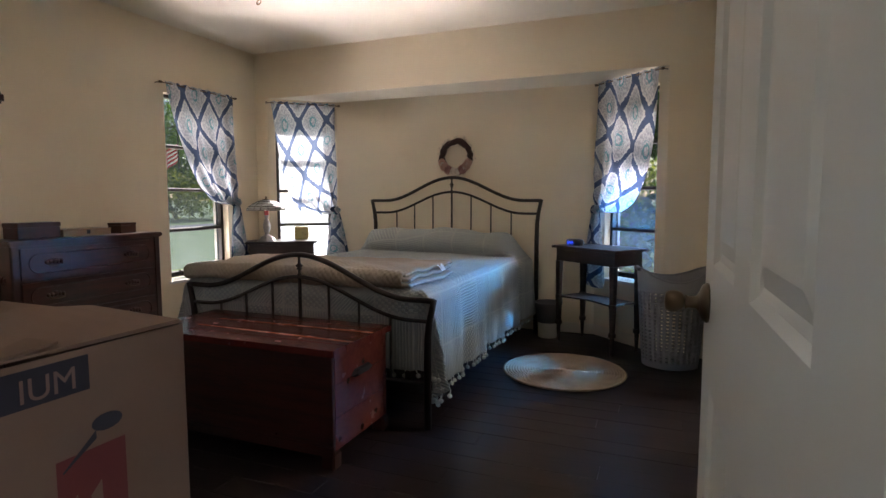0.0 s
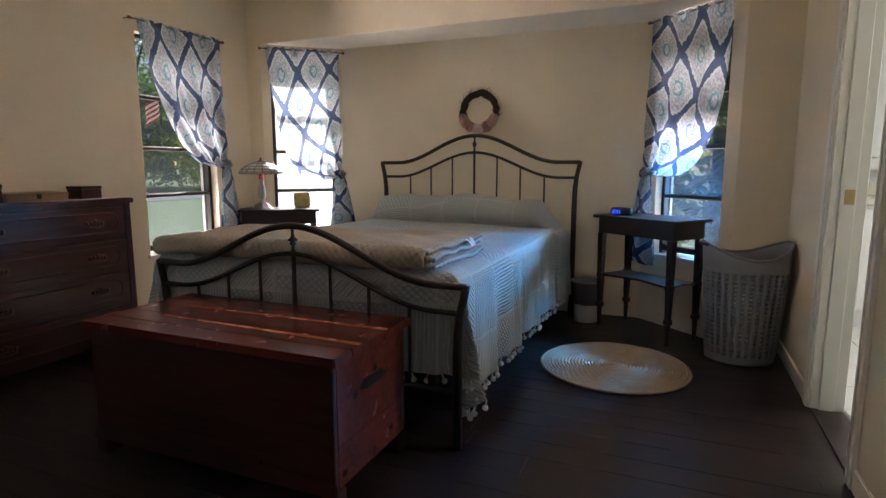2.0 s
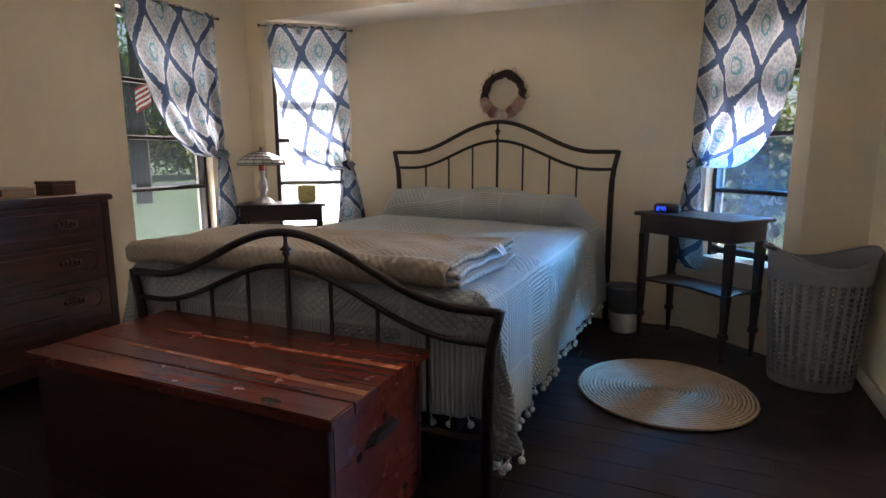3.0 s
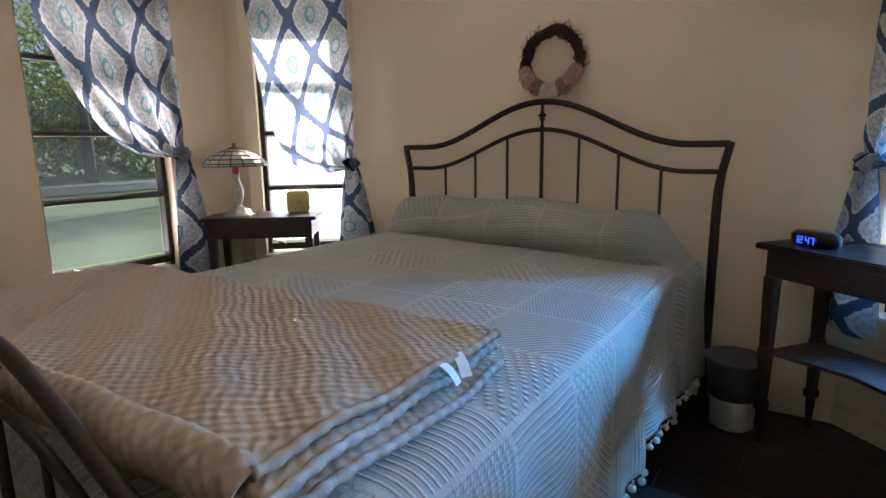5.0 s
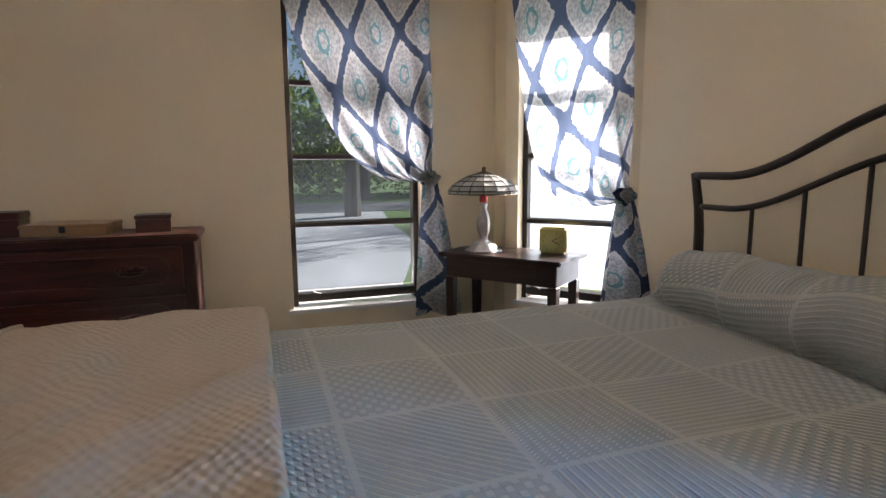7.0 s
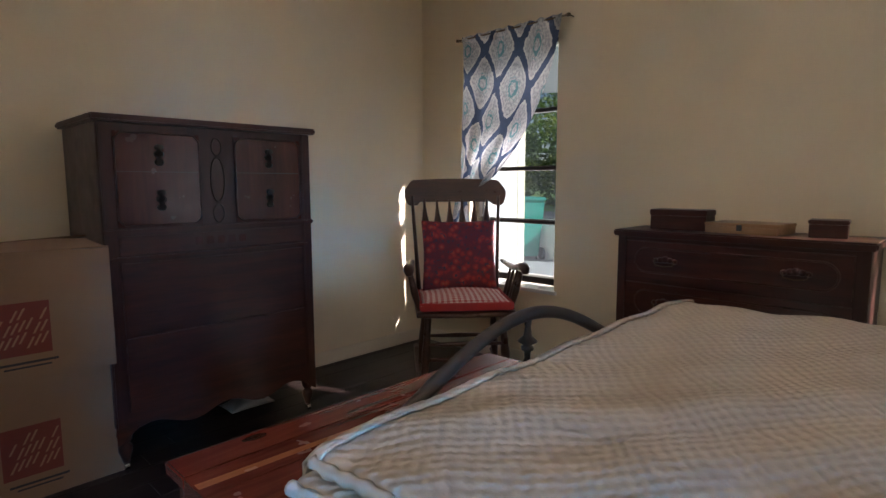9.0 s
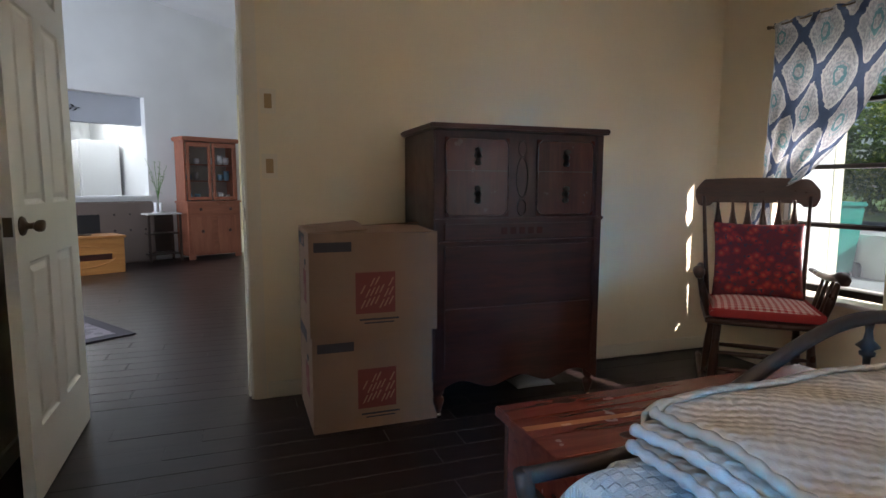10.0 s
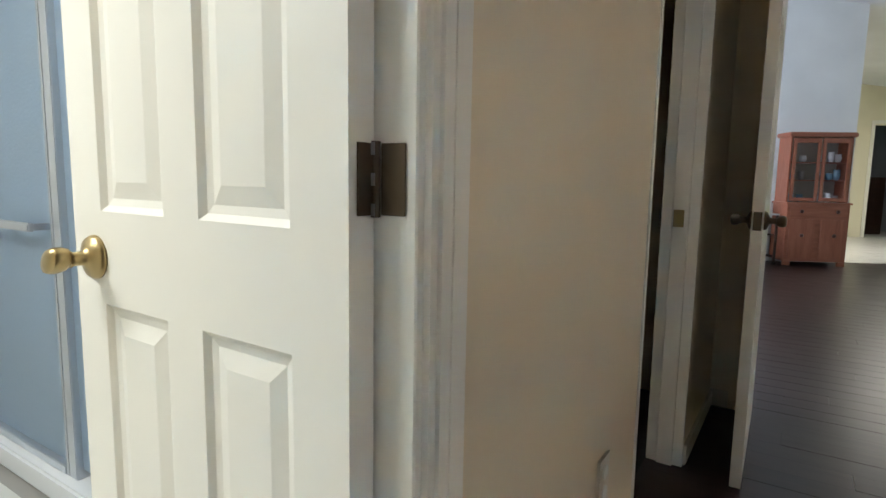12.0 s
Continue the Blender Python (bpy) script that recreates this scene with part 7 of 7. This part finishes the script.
def leafmat(name, a, b):
    m = mat(name, a, 0.6)
    n = N(m)
    gi = n.t.nodes.new("ShaderNodeNewGeometry")
    n.color(n.mix(gi.outputs["Random Per Island"], a, b))
    tr = n.t.nodes.new("ShaderNodeBsdfTranslucent")
    n.put(tr.inputs["Color"], n.mix(gi.outputs["Random Per Island"], tuple(c * 1.5 for c in a), tuple(c * 1.5 for c in b)))
    mx = n.t.nodes.new("ShaderNodeMixShader")
    mx.inputs[0].default_value = 0.4
    n.put(mx.inputs[1], n.b.outputs[0])
    n.put(mx.inputs[2], tr.outputs[0])
    n.put(n.t.nodes["Material Output"].inputs[0], mx.outputs[0])
    return m


M_LEAFA = leafmat("oak_leaves", (0.035, 0.085, 0.016), (0.13, 0.20, 0.035))
# brighter yellow-green, with the look of sunlight put into the leaf colour
M_LEAFB = leafmat("sunny_leaves", (0.08, 0.14, 0.018), (0.34, 0.36, 0.05))
M_PALM = leafmat("palm_fronds", (0.04, 0.09, 0.015), (0.15, 0.20, 0.05))


def leaf_cloud(bm, c, rad, nleaf, size):
    for _ in range(nleaf):
        d = Vector((r.gauss(0, 1), r.gauss(0, 1), r.gauss(0, 1))).normalized() * (r.random() ** 0.4)
        p = c + Vector((d.x * rad[0], d.y * rad[1], d.z * rad[2]))
        a = Vector((r.gauss(0, 1), r.gauss(0, 1), r.gauss(0, 1))).normalized() * size * r.uniform(0.6, 1.3)
        b = a.cross(Vector((r.gauss(0, 1), r.gauss(0, 1), r.gauss(0, 1)))).normalized() * size * 0.45
        bm.faces.new([bm.verts.new(p + q) for q in (-a, b, a, -b)])


def tree(x, y, h, crown, m_, clumps=10, leaves=620, size=0.075, name="tree"):
    t = thing(name, (x, y, GZ), 0, "leafy garden tree with a grey trunk", "tree")
    bm = bmesh.new()
    lb = bmesh.new()
    tube(bm, [(0, 0, -0.05), (0.05, 0.02, h * 0.25), (-0.04, 0.05, h * 0.5), (0, 0, h * 0.75)], [0.16 * h / 5, 0.12 * h / 5, 0.09 * h / 5, 0.04 * h / 5], 9)
    for k in range(clumps):
        a, q = 6.28 * k / clumps + r.uniform(-0.3, 0.3), r.uniform(0.35, 1.0)
        c = Vector((crown * q * math.cos(a) * 0.75, crown * q * math.sin(a) * 0.75, h * r.uniform(0.48, 0.92)))
        tube(bm, [(0, 0, h * r.uniform(0.3, 0.5)), tuple(c * 0.55 + Vector((0, 0, h * 0.2))), tuple(c)], [0.05, 0.03, 0.012], 6)
        leaf_cloud(lb, c, (crown * 0.42, crown * 0.42, crown * 0.32), leaves, size)
    part("trunk", bm, M_BARK, t)
    part("crown", lb, m_, t)["kind"] = "stuff"
    return t


for x, y, h, c, m_ in ((-13, 7.5, 7, 2.6, M_LEAFA), (-15.5, 1.2, 8, 2.6, M_LEAFA), (-14, -9.5, 7.5, 2.8, M_LEAFA), (-23.5, -3, 7, 3.2, M_LEAFB), (-24, 3.2, 8, 3.2, M_LEAFA), (-24, -9, 7, 3.2, M_LEAFA),
                       (-24, 9, 8, 3.4, M_LEAFB), (-23, 15, 8, 3.4, M_LEAFA), (-24, -16, 8, 3.4, M_LEAFB), (-12, -16, 7, 3.0, M_LEAFB)):
    tree(x, y, h, c, m_)
# dense undergrowth behind the road and on the north side
bm = bmesh.new()
for k in range(34):
    leaf_cloud(bm, Vector((-26.5 + r.uniform(-1, 1), -24 + k * 1.6, GZ + 1.3 + r.uniform(-0.2, 0.5))), (1.6, 1.6, 1.7), 520, 0.11)
o = tagged(part("hedge", bm, M_LEAFB), "dense sunny undergrowth beyond the road", "hedge", kind="stuff")
bm = bmesh.new()
for k in range(34):
    leaf_cloud(bm, Vector((-29 + r.uniform(-1, 1), -26 + k * 1.7, GZ + 4 + r.uniform(-0.8, 1.2))), (2.2, 2.2, 2.6), 420, 0.20)
tagged(part("treeline", bm, M_LEAFA), "dark line of woods", "woods", kind="stuff")
bm = bmesh.new()
for k in range(36):
    leaf_cloud(bm, Vector((-31.5 + r.uniform(-0.8, 0.8), -28 + k * 1.6, GZ + 2.4 + r.uniform(-0.6, 1.4))), (1.6, 1.8, 3.0), 210, 0.42)
tagged(part("deep_woods", bm, M_LEAFA), "deep shaded woods behind the line of trees", "woods", kind="stuff")
# sabal palms and shrubs outside the north-east window
for x, y, h in ((2.9, 2.6, 2.4), (4.2, 3.9, 3.0), (1.9, 4.3, 3.0)):
    t = thing("palm_tree", (x, y, GZ), r.uniform(0, 90), "bright green palm with arching fronds", "palm")
    bm = bmesh.new()
    tube(bm, [(0, 0, -0.05), (0.02, 0, h * 0.4), (0, 0, h * 0.62)], [0.14, 0.12, 0.10], 10)
    part("trunk", bm, M_BARK, t)
    bm = bmesh.new()
    for k in range(26):
        a, el, L = r.uniform(0, 6.28), r.uniform(-0.3, 1.2), r.uniform(0.9, 1.5)
        prev = Vector((0, 0, h * 0.6))
        d = Vector((math.cos(a) * math.cos(el), math.sin(a) * math.cos(el), math.sin(el)))
        for q in range(12):
            nx = prev + d * L / 12
            d = (d + Vector((0, 0, -0.13))).normalized()
            sd = d.cross(Vector((0, 0, 1))).normalized()
            for s in (-1, 1):
                tip = prev + sd * s * 0.30 * math.sin(math.pi * (q + 1) / 13.5) + d * 0.16 + Vector((0, 0, -0.05))
                bm.faces.new([bm.verts.new(v) for v in (prev, prev + d * 0.025, tip)])
            prev = nx
    part("fronds", bm, M_PALM, t)["kind"] = "stuff"
bm = bmesh.new()
for k in range(11):
    leaf_cloud(bm, Vector((-0.2 + 0.6 * k, 3.4 + r.uniform(-0.3, 1.0), GZ + 0.7 + r.uniform(-0.1, 0.5))), (0.6, 0.6, 0.75), 240, 0.10)
tagged(part("shrubs", bm, M_PALM), "low green garden shrubs", "shrubs", kind="stuff")
# two trees added to block sun at the bay-right window; the second is unseen
tree(1.05, 6.0, 5.4, 1.75, M_LEAFA, 14, 1100, 0.10)
tree(-0.75, 5.0, 6.2, 1.9, M_LEAFA, 14, 1100, 0.10)
tree(5.5, 8.5, 6, 2.2, M_LEAFB)
bm = bmesh.new()
for k in range(22):
    leaf_cloud(bm, Vector((-12 + k * 1.4, 17 + r.uniform(-1, 1), GZ + 1.8 + r.uniform(-0.8, 1.2))), (1.8, 1.8, 2.3), 380, 0.16)
tagged(part("north_hedge", bm, M_LEAFB), "sunlit trees beyond the lawn", "hedge", kind="stuff")
# wheeled bin, a white utility box and a small flag
M_TEAL = mat("teal_plastic", (0.02, 0.24, 0.19), 0.4)
t = thing("wheeled_bin", (-7.15, -7.42, GZ + 0.03), -35, "teal green wheeled rubbish bin on the driveway", "bin")
bm = bmesh.new()
lo = [bm.verts.new(c) for c in ((-0.24, -0.26, 0.06), (0.24, -0.26, 0.06), (0.24, 0.26, 0.06), (-0.24, 0.26, 0.06))]
hi = [bm.verts.new(c) for c in ((-0.31, -0.34, 1.02), (0.31, -0.34, 1.02), (0.31, 0.34, 1.02), (-0.31, 0.34, 1.02))]
bm.faces.new(lo[::-1])
bm.faces.new(hi)
for i in range(4):
    bm.faces.new((lo[i], lo[(i + 1) % 4], hi[(i + 1) % 4], hi[i]))
part("bin_body", bevel(bm, 0.02, 2), M_TEAL, t)
part("bin_lid", bbox(-0.33, 0.33, -0.36, 0.38, 1.022, 1.09, 0.02), M_TEAL, t)
for s in (-1, 1):
    bm = bmesh.new()
    tube(bm, [(s * 0.26, 0.27, 0.11), (s * 0.31, 0.27, 0.11)], 0.11, 16)
    part("wheel", bm, M_BLACK, t)
bm = bmesh.new()
tube(bm, [(-0.235, 0.16, 0.0), (-0.235, 0.16, 0.059)], 0.02, 8)
tube(bm, [(0.235, -0.2, 0.0), (0.235, -0.2, 0.059)], 0.02, 8)
part("stub_foot", bm, M_BLACK, t)
part("white_mark", bbox(0.312, 0.318, -0.07, 0.07, 0.72, 0.88, 0.002), M_WHITE, t, "white stamped mark")
t = thing("utility_box", (-7.6, -6.75, GZ + 0.03), -10, "low white utility cabinet beside the bin", "utility box")
part("cabinet_body", bbox(-0.35, 0.35, -0.45, 0.35, 0.0, 0.62, 0.02), M_LACQ, t)
t = thing("garden_flag", (-2.35, -0.72, GZ), -90, "small striped red and white flag hanging below the eave", "flag")
bm = bmesh.new()
tube(bm, [(0, 0, 1.64), (0, 0, 2.899)], 0.006, 8)
part("flag_pole", bm, M_BRONZE, t)
M_FRED, M_FWHITE = mat("flag_red", (0.45, 0.03, 0.05), 0.8), mat("flag_white", (0.7, 0.7, 0.7), 0.8)
for k in range(9):
    bm = bmesh.new()
    grid(bm, 8, 1, lambda u, v: (0.010 + 0.12 * u, 0.012 * math.sin(u * 6), 1.86 - 0.018 * (k + v) - 0.08 * u))
    part("stripe", bm, M_FRED if k % 2 == 0 else M_FWHITE, t).modifiers.new("thickness", "SOLIDIFY").thickness = 0.001
# house walls outside have a roof edge above the windows
bm = bmesh.new()
box(bm, XW - 0.75, XE + 0.9, YS - 0.13, YN + 0.75, 2.62, 2.78)
bmesh.ops.recalc_face_normals(bm, faces=bm.faces)
tagged(part("roof_deck", bm, M_CEIL), "flat roof deck with an overhanging eave", "roof", kind="structure")


# floor pieces: planks and tiles
def piece_mesh(w, d, h, m_, e=0.0012):
    bm = bmesh.new()
    lo = [bm.verts.new(c) for c in ((0, 0, -h), (w, 0, -h), (w, d, -h), (0, d, -h))]
    mi = [bm.verts.new(c) for c in ((0, 0, -e), (w, 0, -e), (w, d, -e), (0, d, -e))]
    hi = [bm.verts.new(c) for c in ((e, e, 0), (w - e, e, 0), (w - e, d - e, 0), (e, d - e, 0))]
    for a, b in ((lo, mi), (mi, hi)):
        for i in range(4):
            bm.faces.new((a[i], a[(i + 1) % 4], b[(i + 1) % 4], b[i]))
    bm.faces.new(hi)
    me = bpy.data.meshes.new("plank")
    bm.to_mesh(me)
    bm.free()
    me.materials.append(m_)
    return me


PW, PL = 0.124, 1.21
plank_a = piece_mesh(PL - 0.0015, PW - 0.0015, 0.012, M_PLANK)
r = random.Random(11)
far = bmesh.new()
count = 0
row = 0
y = -0.02
while y > -11.6:
    y1 = y
    y0 = y - PW
    x = XW - 1.3 - r.uniform(0, PL) if y < -4.4 else XW - r.uniform(0, PL)
    xe = 7.8 if y < -4.4 else XE + 0.13
    while x < xe:
        room = y1 > YS - 0.13
        a, b = x, x + PL
        if room:
            near = b > XW and a < XE
        else:
            near = b > 0.3 and a < 3.4 and y1 > -7.6
        yc = (y0 + y1) / 2
        lim = -10.9 + 0.53 * ((a + b) / 2 - 1.05)
        if not room and yc < lim - 0.2 and a > -3:
            x += PL
            continue
        full = near and a > XW - 0.15 and (b < XE + 0.13 or not room)
        if near and full and count < 298:
            o = bpy.data.objects.new("plank", plank_a)
            scene.collection.objects.link(o)
            o.parent = floor
            o.location = (a, y0, 0.0003 * (r.random() - 0.5))
            count += 1
        else:
            aa, bb = (max(a, XW - 0.1), min(b, XE + 0.128)) if room else (a, b)
            if bb - aa > 0.01:
                s0 = len(far.verts)
                vs = [far.verts.new(c) for c in ((aa, y0, -0.0005), (bb - 0.0015, y0, -0.0005), (bb - 0.0015, y1 - 0.0015, -0.0005), (aa, y1 - 0.0015, -0.0005))]
                far.faces.new(vs)
        x += PL
    y -= PW
    row += 1
M_PLANKF = mat("dark_plank_far", (0.03, 0.014, 0.010), 0.28, 0, 0.3)
n = N(M_PLANKF)
gi = n.t.nodes.new("ShaderNodeNewGeometry")
off = n.t.nodes.new("ShaderNodeVectorMath")
n.put(off.inputs[0], n.co("Object", (1.5, 16, 16)))
cb = n.t.nodes.new("ShaderNodeCombineXYZ")
n.put(cb.inputs[0], n.math("MULTIPLY", gi.outputs["Random Per Island"], 37.0))
n.put(off.inputs[1], cb.outputs[0])
g = n.noise(off.outputs[0], 2.0, 6, 0.65, 0.6)
n.color(n.ramp(n.math("MULTIPLY_ADD", gi.outputs["Random Per Island"], 0.22, n.math("MULTIPLY", g, 0.8)), [(0.25, (0.012, 0.008, 0.008)), (0.8, (0.034, 0.020, 0.018))]))
n.rough(n.noise(n.co("Object", (3, 9, 1)), 1.2, 3), 0.24, 0.38)
n.bump(g, 0.04, 0.0006)
o = part("plank_field", far, M_PLANKF, floor)
o["kind"] = "stuff"
bm = bmesh.new()
box(bm, XE + 0.002, XE + 0.128, BATH[0], BATH[1], 0.0005, 0.006)
tagged(part("threshold", bevel(bm, 0.003, 1), M_PLANKF), "dark wooden threshold strip at the bathroom door", "threshold", kind="structure")

bm = bmesh.new()
box(bm, XE + 0.13, BE, BS, BN, -0.02, 0.001)
bfloor = tagged(part("floor_bathroom", bm, M_GROUT), "white square bathroom floor tiles", "floor", kind="structure")
tile = piece_mesh(0.300, 0.300, 0.006, M_TILE)
tile.name = "tile"
yy = BS
while yy < BN - 0.01:
    xx = XE + 0.135
    while xx < BE - 0.29:
        if -2.25 < yy or xx > 9:
            o = bpy.data.objects.new("tile", tile)
            scene.collection.objects.link(o)
            o.parent = bfloor
            o.location = (xx, yy, 0.005)
        xx += 0.305
    yy += 0.305
# wall tiles beside the shower
wt = piece_mesh(0.200, 0.200, 0.006, M_WTILE)
wt.name = "tile"
bw = [o for o in scene.objects if o.name == "wall_bath_east"][0]
for j in range(11):
    for i in range(6):
        o = bpy.data.objects.new("tile", wt)
        scene.collection.objects.link(o)
        o.parent = bw
        o.matrix_basis = Matrix(((0, 0, -1, BE - 0.005), (1, 0, 0, -2.16 + i * 0.204), (0, 1, 0, 0.012 + j * 0.204), (0, 0, 0, 1)))
# hall tiles
bm = bmesh.new()
q = [lpos(-4.5, -7.0), lpos(2.4, -7.0), lpos(1.2, -0.4), lpos(-0.05, 0.0), lpos(-4.5, 0.0)]
prism(bm, [(p[0], p[1]) for p in q], -0.03, 0.001)
hf = tagged(part("floor_hall", bm, M_GROUT), "pale square hall floor tiles", "floor", kind="structure")
bm = bmesh.new()
for i in range(14):
    for j in range(16):
        u, v = -4.2 + i * 0.405, -0.41 - j * 0.405
        s0 = len(bm.verts)
        box(bm, u, u + 0.398, v, v + 0.398, 0.0012, 0.006)
move(bm, Matrix.Translation(LQ) @ pose(0, 0, 0, 0, 0, LANG))
o = part("tile_field", bm, M_TILE, hf)
o["kind"] = "stuff"
